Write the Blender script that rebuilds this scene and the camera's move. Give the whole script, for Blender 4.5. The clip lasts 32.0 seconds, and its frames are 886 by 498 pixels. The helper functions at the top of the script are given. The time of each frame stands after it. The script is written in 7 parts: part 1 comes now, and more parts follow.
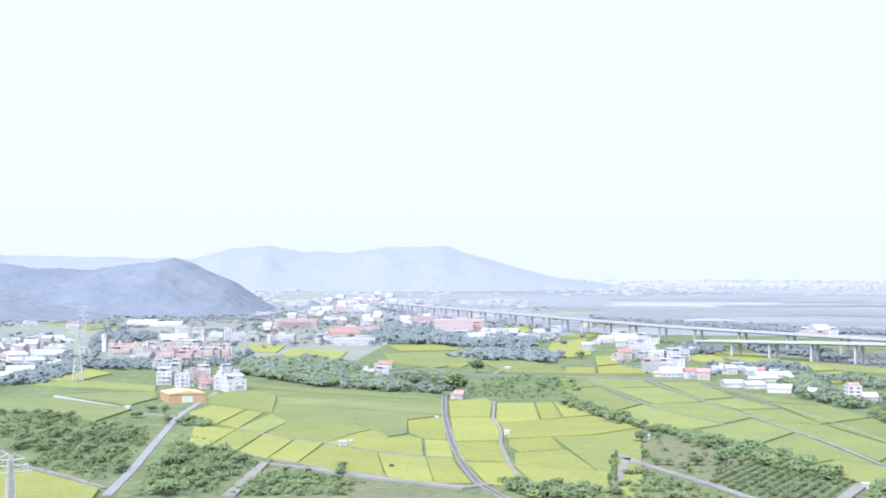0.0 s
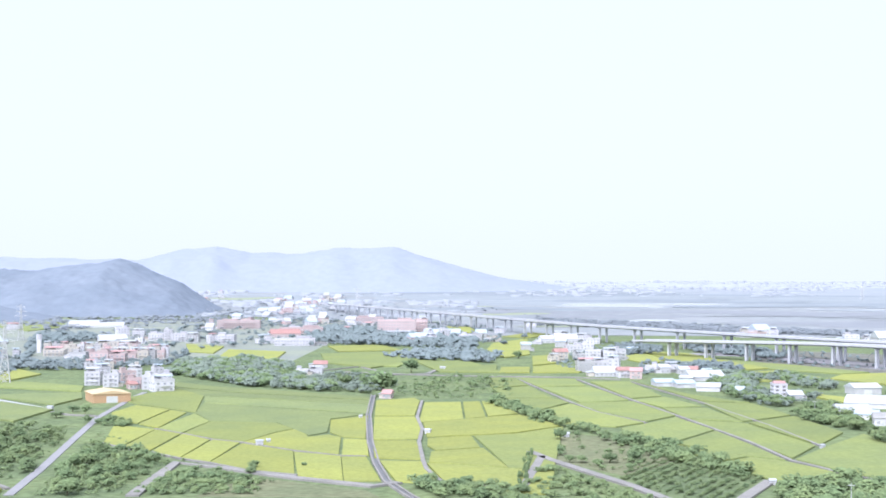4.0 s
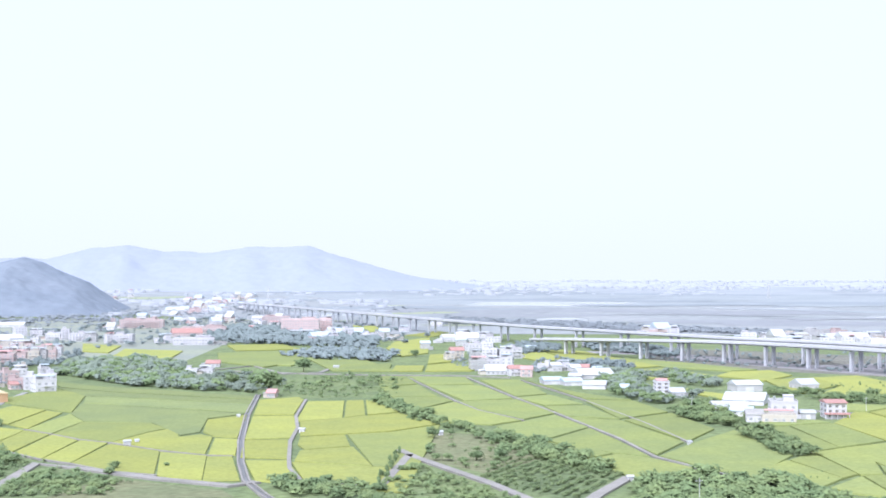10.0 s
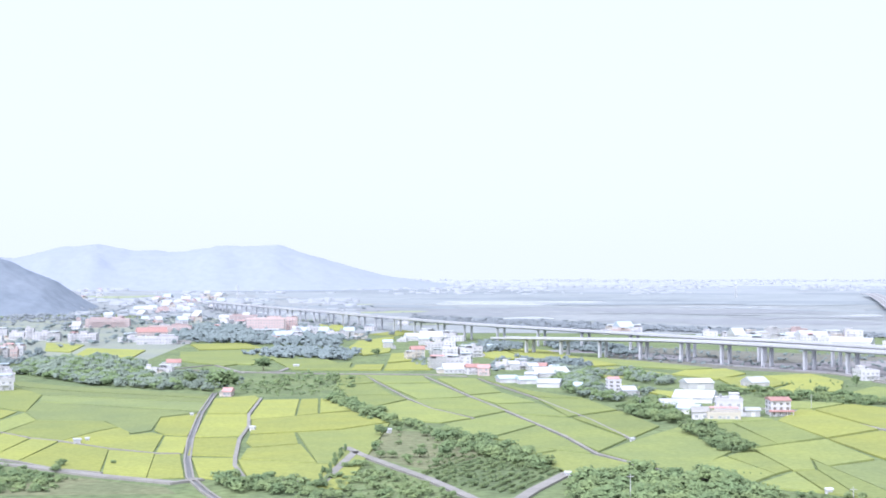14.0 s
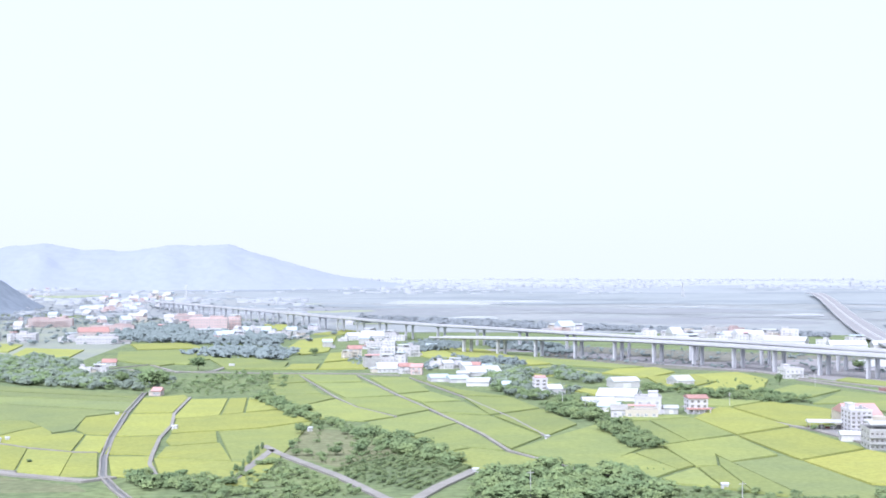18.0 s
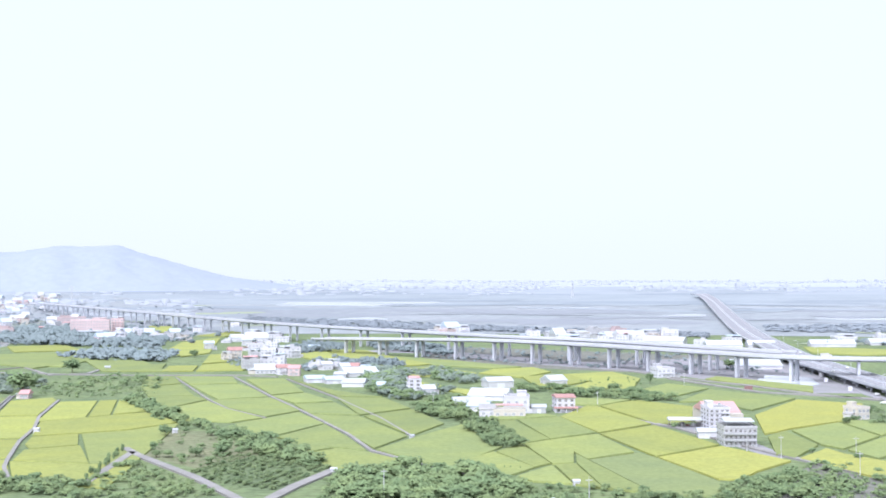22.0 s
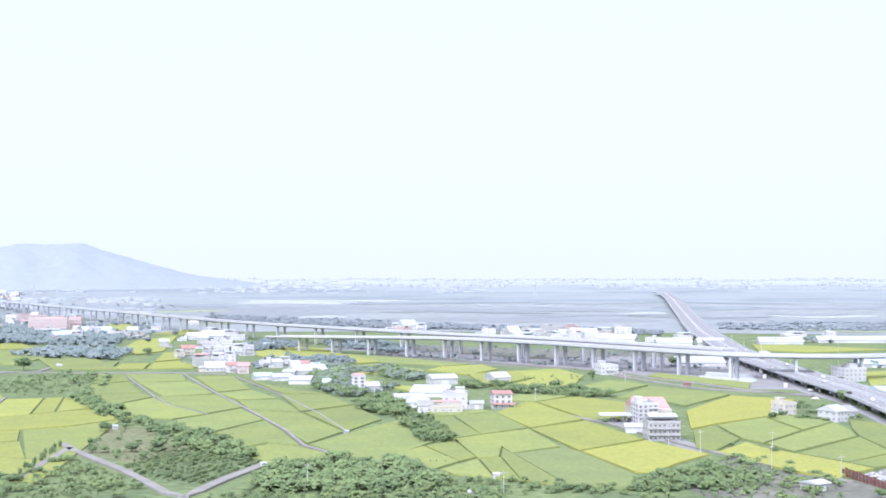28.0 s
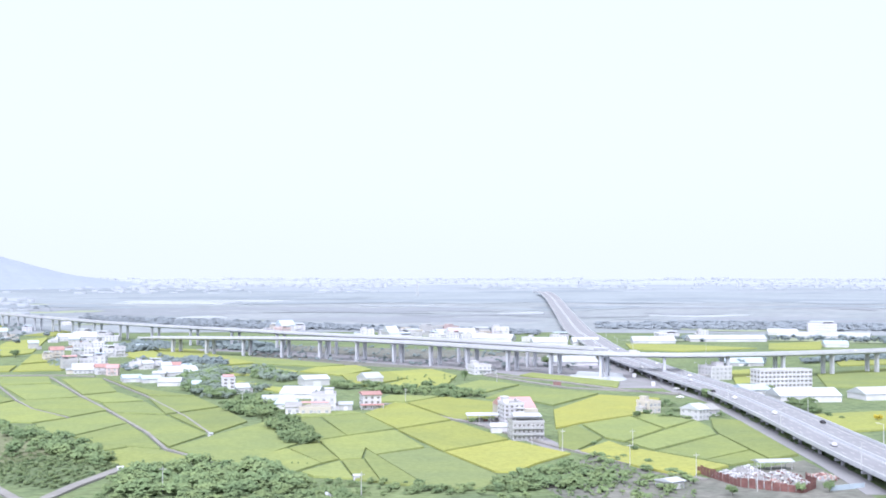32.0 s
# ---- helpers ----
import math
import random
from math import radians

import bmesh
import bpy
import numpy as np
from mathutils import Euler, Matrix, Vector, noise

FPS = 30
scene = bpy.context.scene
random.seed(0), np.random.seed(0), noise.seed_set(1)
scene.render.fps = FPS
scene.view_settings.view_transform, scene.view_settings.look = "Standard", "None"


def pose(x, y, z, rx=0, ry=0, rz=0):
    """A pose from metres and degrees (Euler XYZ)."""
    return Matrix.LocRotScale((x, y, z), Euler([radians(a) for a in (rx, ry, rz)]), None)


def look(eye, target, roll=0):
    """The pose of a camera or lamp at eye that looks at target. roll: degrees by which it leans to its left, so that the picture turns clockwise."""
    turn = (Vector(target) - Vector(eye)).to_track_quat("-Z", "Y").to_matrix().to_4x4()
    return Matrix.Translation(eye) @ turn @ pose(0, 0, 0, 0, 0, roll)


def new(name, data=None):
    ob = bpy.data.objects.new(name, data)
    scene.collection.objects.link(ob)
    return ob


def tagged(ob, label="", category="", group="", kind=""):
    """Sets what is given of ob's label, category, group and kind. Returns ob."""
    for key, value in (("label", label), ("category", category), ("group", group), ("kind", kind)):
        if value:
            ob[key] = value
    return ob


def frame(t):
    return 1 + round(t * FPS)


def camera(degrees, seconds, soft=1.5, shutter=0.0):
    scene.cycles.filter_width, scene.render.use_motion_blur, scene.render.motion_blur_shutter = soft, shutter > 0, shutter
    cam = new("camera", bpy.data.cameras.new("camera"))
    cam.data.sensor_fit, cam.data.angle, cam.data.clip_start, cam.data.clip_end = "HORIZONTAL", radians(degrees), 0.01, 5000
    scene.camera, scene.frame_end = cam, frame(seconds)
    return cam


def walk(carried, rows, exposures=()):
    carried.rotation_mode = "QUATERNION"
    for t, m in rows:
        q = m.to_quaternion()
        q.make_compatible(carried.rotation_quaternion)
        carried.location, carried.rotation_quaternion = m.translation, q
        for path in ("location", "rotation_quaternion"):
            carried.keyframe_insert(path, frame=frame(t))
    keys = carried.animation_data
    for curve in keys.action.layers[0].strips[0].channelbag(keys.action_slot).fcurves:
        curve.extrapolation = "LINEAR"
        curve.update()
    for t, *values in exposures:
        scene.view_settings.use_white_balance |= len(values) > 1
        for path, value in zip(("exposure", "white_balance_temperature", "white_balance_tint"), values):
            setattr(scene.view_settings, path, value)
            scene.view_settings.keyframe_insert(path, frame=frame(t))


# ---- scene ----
# ---- camera and its flight ----
cam = camera(35.94, 32.0, soft=1.8)
# seconds, x, y, z, yaw, pitch, roll
PATH = [
    (0, -5.02, 27.64, 71.37, -0.470, 1.219, 0.0),
    (0.5, -3.37, 27.44, 70.94, -0.705, 1.257, 0.0),
    (1, -1.60, 27.33, 70.62, -0.977, 1.264, 0.0),
    (1.5, 0.33, 27.47, 70.37, -1.162, 1.274, 0.0),
    (2, 2.39, 27.85, 70.19, -1.381, 1.283, 0.0),
    (2.5, 4.49, 28.38, 70.07, -1.530, 1.278, 0.0),
    (3, 6.55, 28.88, 69.97, -1.703, 1.282, 0.0),
    (3.5, 8.59, 29.29, 69.88, -2.040, 1.289, 0.0),
    (5.5, 16.71, 30.24, 69.68, -3.040, 1.269, 0.0),
    (6, 18.29, 30.34, 69.64, -3.307, 1.270, 0.0),
    (6.5, 19.76, 30.29, 69.61, -3.623, 1.267, 0.0),
    (7, 21.28, 30.08, 69.60, -3.918, 1.262, 0.0),
    (7.5, 22.97, 29.88, 69.57, -4.267, 1.265, 0.0),
    (8, 24.72, 29.89, 69.51, -4.511, 1.257, 0.0),
    (8.5, 26.42, 30.10, 69.44, -4.767, 1.259, 0.0),
    (9, 28.06, 30.30, 69.38, -5.059, 1.255, 0.0),
    (9.5, 29.69, 30.21, 69.36, -5.343, 1.254, 0.0),
    (10, 31.38, 29.66, 69.39, -5.683, 1.252, 0.0),
    (10.5, 33.11, 28.72, 69.45, -5.987, 1.252, 0.0),
    (11, 34.84, 27.55, 69.50, -6.261, 1.252, 0.0),
    (11.5, 36.45, 26.27, 69.56, -6.443, 1.248, 0.0),
    (12, 37.85, 24.91, 69.60, -6.536, 1.243, 0.0),
    (12.5, 38.97, 23.53, 69.66, -6.560, 1.233, 0.0),
    (13, 39.87, 22.19, 69.72, -6.658, 1.224, 0.0),
    (13.5, 40.76, 20.94, 69.78, -6.723, 1.215, 0.0),
    (14, 41.94, 19.73, 69.83, -6.768, 1.206, 0.0),
    (14.5, 43.37, 18.47, 69.87, -6.785, 1.191, 0.0),
    (16.5, 50.38, 11.98, 70.19, -6.765, 1.168, 0.0),
    (17, 52.37, 10.29, 70.29, -6.755, 1.148, 0.0),
    (17.5, 54.54, 8.84, 70.37, -7.648, 1.162, 0.0),
    (18, 56.88, 8.17, 70.36, -8.622, 1.176, 0.0),
    (18.5, 59.17, 8.46, 70.23, -9.362, 1.193, 0.0),
    (19, 61.23, 9.01, 70.06, -9.974, 1.220, 0.0),
    (19.5, 63.02, 9.10, 69.92, -10.496, 1.227, 0.0),
    (20, 64.56, 8.44, 69.86, -10.961, 1.230, 0.0),
    (20.5, 65.95, 7.14, 69.87, -11.431, 1.243, 0.0),
    (21, 67.29, 5.53, 69.91, -11.975, 1.247, 0.0),
    (21.5, 68.61, 3.93, 69.96, -12.480, 1.241, 0.0),
    (22, 69.86, 2.46, 70.01, -12.940, 1.241, 0.0),
    (22.5, 71.03, 1.08, 70.05, -13.355, 1.242, 0.0),
    (23, 72.12, -0.39, 70.10, -13.764, 1.248, 0.0),
    (23.5, 73.20, -2.07, 70.16, -13.891, 1.229, 0.0),
    (24, 74.30, -3.93, 70.24, -13.880, 1.221, 0.0),
    (24.5, 75.44, -5.79, 70.31, -13.880, 1.211, 0.0),
    (25, 76.56, -7.47, 70.36, -13.897, 1.205, 0.0),
    (25.5, 77.61, -8.96, 70.39, -13.918, 1.202, 0.0),
    (27.5, 80.89, -14.13, 70.53, -14.172, 1.153, 0.0),
    (28, 81.90, -15.66, 70.61, -14.220, 1.152, 0.0),
    (28.5, 83.02, -17.12, 70.70, -14.269, 1.134, 0.0),
    (29, 84.33, -17.92, 70.75, -14.312, 1.115, 0.0),
    (29.5, 85.87, -17.37, 70.74, -14.353, 1.092, 0.0),
    (30, 87.51, -15.85, 70.69, -15.807, 1.121, 0.0),
    (30.5, 89.02, -14.21, 70.64, -16.928, 1.156, 0.0),
    (31, 90.16, -13.40, 70.66, -17.772, 1.153, 0.0),
    (31.5, 90.77, -14.14, 70.77, -18.453, 1.143, 0.0),
    (32, 90.79, -16.67, 70.98, -19.004, 1.143, 0.0),
]
walk(cam, [(t, pose(x, y, z, 90 + pitch, roll, yaw)) for t, x, y, z, yaw, pitch, roll in PATH], exposures=((0.0, 0.6, 5810, 17), (32.0, 0.6, 5810, 17)))

# ---- world, sun, exposure ----
world = bpy.data.worlds.new("overcast_sky")
scene.world = world
world.use_nodes = True
wn = world.node_tree
wn.nodes.clear()
sky = wn.nodes.new("ShaderNodeTexSky")
sky.sky_type = "NISHITA"
sky.sun_disc = False
sky.sun_elevation = radians(52)
sky.sun_rotation = radians(215)
sky.dust_density = 4.0
bg_clear = wn.nodes.new("ShaderNodeBackground")
bg_clear.inputs["Strength"].default_value = 0.010
wn.links.new(sky.outputs[0], bg_clear.inputs["Color"])
bg_cloud = wn.nodes.new("ShaderNodeBackground")
bg_cloud.inputs["Color"].default_value = (0.915, 0.975, 1.0, 1)
bg_cloud.inputs["Strength"].default_value = 0.66
wsum = wn.nodes.new("ShaderNodeAddShader")
wout = wn.nodes.new("ShaderNodeOutputWorld")
wn.links.new(bg_clear.outputs[0], wsum.inputs[0])
wn.links.new(bg_cloud.outputs[0], wsum.inputs[1])
wn.links.new(wsum.outputs[0], wout.inputs["Surface"])

sun_data = bpy.data.lights.new("sun", "SUN")
sun_data.energy = 4.0
sun_data.angle = radians(75)
sun_data.color = (1.0, 0.97, 0.92)
sun = new("sun", sun_data)
sun.matrix_world = look((0, 0, 300), (150, 220, 0))


# ---- materials ----
def material(name, colour, rough=0.8, vary=0.25, scale=0.2, fine=3.0, spec=0.3, metal=0.0, bump=0.0, second=None, per_object=0.0, per_island=0.0, sheen=0.0):
    """A surface with stains at a large scale and grain at a fine one."""
    m = bpy.data.materials.new(name)
    m.use_nodes = True
    nt = m.node_tree
    b = nt.nodes["Principled BSDF"]
    b.inputs["Roughness"].default_value = rough
    b.inputs["Metallic"].default_value = metal
    b.inputs["Specular IOR Level"].default_value = spec
    # pale blue sheen veils ground seen at grazing angles, standing in for haze
    b.inputs["Sheen Weight"].default_value = sheen
    b.inputs["Sheen Roughness"].default_value = 0.55
    b.inputs["Sheen Tint"].default_value = (0.93, 0.97, 1.0, 1)
    geo = nt.nodes.new("ShaderNodeNewGeometry")
    n1 = nt.nodes.new("ShaderNodeTexNoise")
    n1.inputs["Scale"].default_value = scale
    n1.inputs["Detail"].default_value = 4
    n2 = nt.nodes.new("ShaderNodeTexNoise")
    n2.inputs["Scale"].default_value = fine
    n2.inputs["Detail"].default_value = 3
    nt.links.new(geo.outputs["Position"], n1.inputs["Vector"])
    nt.links.new(geo.outputs["Position"], n2.inputs["Vector"])
    ramp = nt.nodes.new("ShaderNodeValToRGB")
    other = second or tuple(c * (1 - vary) for c in colour)
    ramp.color_ramp.elements[0].position, ramp.color_ramp.elements[1].position = 0.35, 0.65
    ramp.color_ramp.elements[0].color = (*other, 1)
    ramp.color_ramp.elements[1].color = (*colour, 1)
    nt.links.new(n1.outputs["Fac"], ramp.inputs["Fac"])
    hsv = nt.nodes.new("ShaderNodeHueSaturation")
    mr = nt.nodes.new("ShaderNodeMapRange")
    mr.inputs["From Min"].default_value, mr.inputs["From Max"].default_value = 0.3, 0.7
    mr.inputs["To Min"].default_value, mr.inputs["To Max"].default_value = 1 - vary * 0.6, 1 + vary * 0.6
    nt.links.new(n2.outputs["Fac"], mr.inputs["Value"])
    last = mr.outputs["Result"]
    for amount, kind, socket in ((per_object, "ShaderNodeObjectInfo", "Random"), (per_island, "ShaderNodeNewGeometry", "Random Per Island")):
        if amount:
            src = nt.nodes.new(kind)
            r2 = nt.nodes.new("ShaderNodeMapRange")
            r2.inputs["To Min"].default_value, r2.inputs["To Max"].default_value = 1 - amount, 1 + amount
            nt.links.new(src.outputs[socket], r2.inputs["Value"])
            mul = nt.nodes.new("ShaderNodeMath")
            mul.operation = "MULTIPLY"
            nt.links.new(last, mul.inputs[0])
            nt.links.new(r2.outputs["Result"], mul.inputs[1])
            last = mul.outputs[0]
    nt.links.new(last, hsv.inputs["Value"])
    nt.links.new(ramp.outputs["Color"], hsv.inputs["Color"])
    nt.links.new(hsv.outputs["Color"], b.inputs["Base Color"])
    if bump:
        bp = nt.nodes.new("ShaderNodeBump")
        bp.inputs["Strength"].default_value = bump
        bp.inputs["Distance"].default_value = 0.3
        nt.links.new(n2.outputs["Fac"], bp.inputs["Height"])
        nt.links.new(bp.outputs["Normal"], b.inputs["Normal"])
    return m


M = {
    "y": material("rice_ripening", (0.284, 0.305, 0.093), 0.85, 0.2, 0.03, 0.6, 0.06, second=(0.248, 0.276, 0.097), per_object=0.09, bump=0.5),
    "Y": material("rice_ripe", (0.313, 0.318, 0.091), 0.85, 0.2, 0.03, 0.6, 0.06, second=(0.280, 0.296, 0.095), per_object=0.09, bump=0.5),
    "m": material("rice_half_green", (0.242, 0.276, 0.099), 0.85, 0.2, 0.03, 0.6, 0.06, second=(0.211, 0.249, 0.102), per_object=0.09, bump=0.5),
    "g": material("rice_green", (0.205, 0.244, 0.106), 0.85, 0.2, 0.03, 0.6, 0.06, second=(0.179, 0.218, 0.106), per_object=0.09, bump=0.5),
    "k": material("rice_light_green", (0.224, 0.263, 0.099), 0.85, 0.2, 0.03, 0.6, 0.06, second=(0.195, 0.236, 0.102), per_object=0.09, bump=0.5),
    "grass": material("rough_grass", (0.174, 0.219, 0.107), 0.9, 0.45, 0.03, 0.25, 0.08, second=(0.127, 0.169, 0.092), bump=0.8),
    "bund": material("earth_bund", (0.150, 0.165, 0.095), 0.9, 0.3, 0.1, 1.0, 0.08, second=(0.185, 0.182, 0.13)),
    "meadow": material("dry_meadow", (0.199, 0.207, 0.125), 0.9, 0.35, 0.04, 0.3, 0.08, second=(0.157, 0.180, 0.105), bump=0.8),
    # riverbed tones pushed pale and blue, with haze put into the base colour
    "river": material("hazed_riverbed_scrub", (0.205, 0.230, 0.246), 0.85, 0.3, 0.006, 0.04, 0.2, second=(0.245, 0.264, 0.282), sheen=0.1),
    "river2": material("hazed_riverbed_bushes", (0.180, 0.196, 0.225), 0.8, 0.2, 0.01, 0.06, 0.3, second=(0.196, 0.212, 0.242), sheen=0.12),
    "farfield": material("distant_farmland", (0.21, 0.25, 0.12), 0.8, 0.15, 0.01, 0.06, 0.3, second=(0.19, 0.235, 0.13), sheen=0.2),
    "leaf": material("foliage", (0.171, 0.233, 0.112), 0.8, 0.15, 0.05, 1.0, 0.1, second=(0.128, 0.185, 0.095), per_object=0.15, per_island=0.16),
    # these three leaf colours turn paler and bluer with distance, in place of haze
    "leaf_mid": material("foliage_faint_haze", (0.203, 0.251, 0.204), 0.75, 0.12, 0.03, 0.5, 0.15, second=(0.169, 0.214, 0.180), per_object=0.12, per_island=0.1),
    "leaf_far": material("foliage_hazed", (0.202, 0.246, 0.254), 0.75, 0.1, 0.02, 0.3, 0.15, second=(0.177, 0.222, 0.230), per_object=0.12, per_island=0.08),
    "leaf_haze": material("foliage_pale_haze", (0.252, 0.286, 0.321), 0.75, 0.1, 0.02, 0.3, 0.15, second=(0.229, 0.262, 0.297), per_object=0.1, per_island=0.06),
    "leaf_yellow": material("foliage_blossom", (0.55, 0.45, 0.05), 0.75, 0.3, 0.3, 1.5, 0.3, per_island=0.4),
    "shrub": material("light_foliage", (0.191, 0.251, 0.113), 0.75, 0.15, 0.05, 1.0, 0.15, second=(0.152, 0.208, 0.100), per_object=0.15, per_island=0.15),
    # village ground paled and blued, its haze held in the colour
    "village": material("haze_pale_ground", (0.216, 0.243, 0.181), 0.9, 0.2, 0.01, 0.2, 0.2, second=(0.178, 0.203, 0.188), sheen=0.12),
    "bark": material("bark", (0.12, 0.09, 0.06), 0.9, 0.3, 0.5, 4.0),
    "asphalt": material("asphalt", (0.285, 0.283, 0.302), 0.8, 0.15, 0.05, 2.0, 0.4, second=(0.250, 0.250, 0.267)),
    "waste": material("weedy_waste_ground", (0.197, 0.195, 0.175), 0.9, 0.4, 0.05, 0.3, 0.08, second=(0.151, 0.158, 0.138), bump=0.8),
    "redpaint": material("faded_red_paint", (0.28, 0.165, 0.16), 0.5, 0.15, 0.2, 2.0, 0.4),
    "pane": material("dark_window_pane", (0.195, 0.188, 0.195), 0.15, 0.1, 0.5, 2.0, 0.5),
    # whitish base colour paints in the sky mirrored by the water
    "flood": material("sky_whitened_water", (0.50, 0.53, 0.56), 0.15, 0.05, 0.05, 0.3, 0.6),
    "channel": material("wet_concrete_channel", (0.15, 0.155, 0.165), 0.5, 0.2, 0.1, 2.0, 0.4),
    "motorway": material("motorway_asphalt", (0.256, 0.258, 0.279), 0.8, 0.1, 0.05, 2.0, 0.4, second=(0.230, 0.232, 0.252)),
    "concrete": material("concrete", (0.455, 0.470, 0.508), 0.8, 0.15, 0.08, 2.0, 0.3, second=(0.397, 0.411, 0.447)),
    "pier": material("pier_concrete", (0.510, 0.526, 0.580), 0.85, 0.15, 0.15, 2.0, 0.3, second=(0.434, 0.449, 0.498)),
    "path": material("concrete_path", (0.275, 0.266, 0.259), 0.85, 0.2, 0.1, 2.0, 0.3),
    "gravel": material("gravel_yard", (0.265, 0.254, 0.282), 0.9, 0.25, 0.05, 1.5, 0.3, second=(0.204, 0.206, 0.211), sheen=0.05),
    "white": material("white_plaster", (0.580, 0.580, 0.626), 0.75, 0.07, 0.12, 2.0, 0.3, second=(0.506, 0.506, 0.550), per_object=0.08),
    "cream": material("cream_plaster", (0.540, 0.506, 0.460), 0.75, 0.1, 0.12, 2.0, 0.3, second=(0.460, 0.431, 0.402), per_object=0.1),
    "pinkwall": material("pink_tiled_wall", (0.517, 0.420, 0.420), 0.7, 0.12, 0.1, 2.0, 0.3, second=(0.460, 0.368, 0.374), per_object=0.12),
    "brickwall": material("red_tiled_wall", (0.62, 0.50, 0.50), 0.7, 0.12, 0.1, 2.0, 0.3, second=(0.57, 0.455, 0.455), per_object=0.08),
    "ochrewall": material("ochre_sheet_wall", (0.50, 0.33, 0.20), 0.6, 0.12, 0.1, 2.0, 0.3, second=(0.44, 0.29, 0.18)),
    "greywall": material("grey_plaster", (0.464, 0.469, 0.491), 0.8, 0.12, 0.12, 2.0, 0.3, second=(0.397, 0.403, 0.425), per_object=0.12),
    "redroof": material("red_roof_tiles", (0.40, 0.235, 0.22), 0.7, 0.15, 0.3, 3.0, 0.3),
    "pinkroof": material("pink_sheet_roof", (0.52, 0.31, 0.31), 0.55, 0.1, 0.2, 3.0, 0.4),
    "orangeroof": material("ochre_sheet_roof", (0.62, 0.48, 0.30), 0.55, 0.1, 0.2, 3.0, 0.4),
    "whiteroof": material("white_sheet_roof", (0.462, 0.484, 0.523), 0.5, 0.08, 0.15, 3.0, 0.5, second=(0.391, 0.413, 0.451), per_object=0.1),
    "blueroof": material("grey_blue_sheet_roof", (0.42, 0.50, 0.58), 0.5, 0.1, 0.15, 3.0, 0.5),
    "slab": material("roof_slab", (0.348, 0.348, 0.348), 0.85, 0.2, 0.2, 2.0, 0.3),
    "glass": material("window_glass", (0.340, 0.357, 0.391), 0.15, 0.1, 0.5, 2.0, 0.5),
    "frame": material("window_frame", (0.60, 0.61, 0.62), 0.5, 0.05, 0.5, 2.0, 0.4),
    "steel": material("galvanised_steel", (0.55, 0.56, 0.58), 0.45, 0.1, 0.5, 3.0, 0.5, metal=0.3),
    "rust": material("rusty_sheet", (0.205, 0.105, 0.098), 0.85, 0.35, 0.3, 2.0, 0.3, second=(0.145, 0.072, 0.068)),
    "paint": material("white_road_paint", (0.5, 0.5, 0.5), 0.7, 0.1, 0.3, 2.0),
    "rail": material("barrier_concrete", (0.484, 0.500, 0.539), 0.8, 0.1, 0.2, 2.0),
    "water": material("shallow_water", (0.34, 0.37, 0.40), 0.2, 0.08, 0.02, 0.2, 0.6),
    "tank": material("steel_tank", (0.62, 0.64, 0.66), 0.3, 0.05, 0.5, 3.0, 0.5, metal=0.8),
    "car": material("car_paint", (0.70, 0.71, 0.72), 0.3, 0.05, 0.5, 3.0, 0.5, per_object=0.3),
    "dark": material("dark_rubber", (0.05, 0.05, 0.055), 0.8, 0.1),
}


# distance haze is painted in as a pale colour plus a faint glow
def haze_glow_material(name, colour, second, glow, relief=1.5, mottle=0.10):
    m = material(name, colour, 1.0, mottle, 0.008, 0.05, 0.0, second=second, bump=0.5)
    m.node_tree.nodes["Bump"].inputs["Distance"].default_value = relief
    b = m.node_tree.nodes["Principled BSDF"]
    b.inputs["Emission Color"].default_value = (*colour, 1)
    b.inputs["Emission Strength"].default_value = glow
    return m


# bluish slopes carry haze in their colour and emission
M["hill"] = haze_glow_material("haze_tinted_hill", (0.168, 0.196, 0.238), (0.140, 0.168, 0.208), 0.38, 3.0, 0.15)
M["range"] = haze_glow_material("haze_glow_mountain", (0.19, 0.212, 0.262), (0.182, 0.205, 0.257), 0.85)
# plain colours grow paler outwards, each with haze and glow painted in
M["plain"] = haze_glow_material("haze_tinted_plain", (0.240, 0.266, 0.288), (0.216, 0.242, 0.262), 0.32)
M["plain2"] = haze_glow_material("haze_tinted_scrub", (0.214, 0.240, 0.266), (0.196, 0.222, 0.246), 0.32)
M["plain_far"] = haze_glow_material("haze_pale_plain", (0.242, 0.265, 0.290), (0.220, 0.243, 0.268), 0.4)
M["plain_edge"] = haze_glow_material("haze_white_plain", (0.272, 0.292, 0.322), (0.252, 0.273, 0.305), 0.58)
# town walls glow faintly to blend into the painted haze
M["city"] = haze_glow_material("haze_glow_town", (0.270, 0.290, 0.322), (0.242, 0.262, 0.297), 0.47)


# ---- mesh helpers ----
def mesh_of(name, bm, mats):
    me = bpy.data.meshes.new(name)
    bm.to_mesh(me)
    bm.free()
    for m in mats if isinstance(mats, (list, tuple)) else [mats]:
        me.materials.append(m)
    return me


def part(name, bm, mat, parent=None, label=""):
    ob = new(name, mesh_of(name, bm, mat) if isinstance(bm, bmesh.types.BMesh) else bm)
    if parent:
        ob.parent = parent
    return tagged(ob, label)


def thing(name, label, category, m=None, group="", kind=""):
    ob = new(name)
    if m:
        ob.matrix_basis = m
    return tagged(ob, label, category, group, kind)


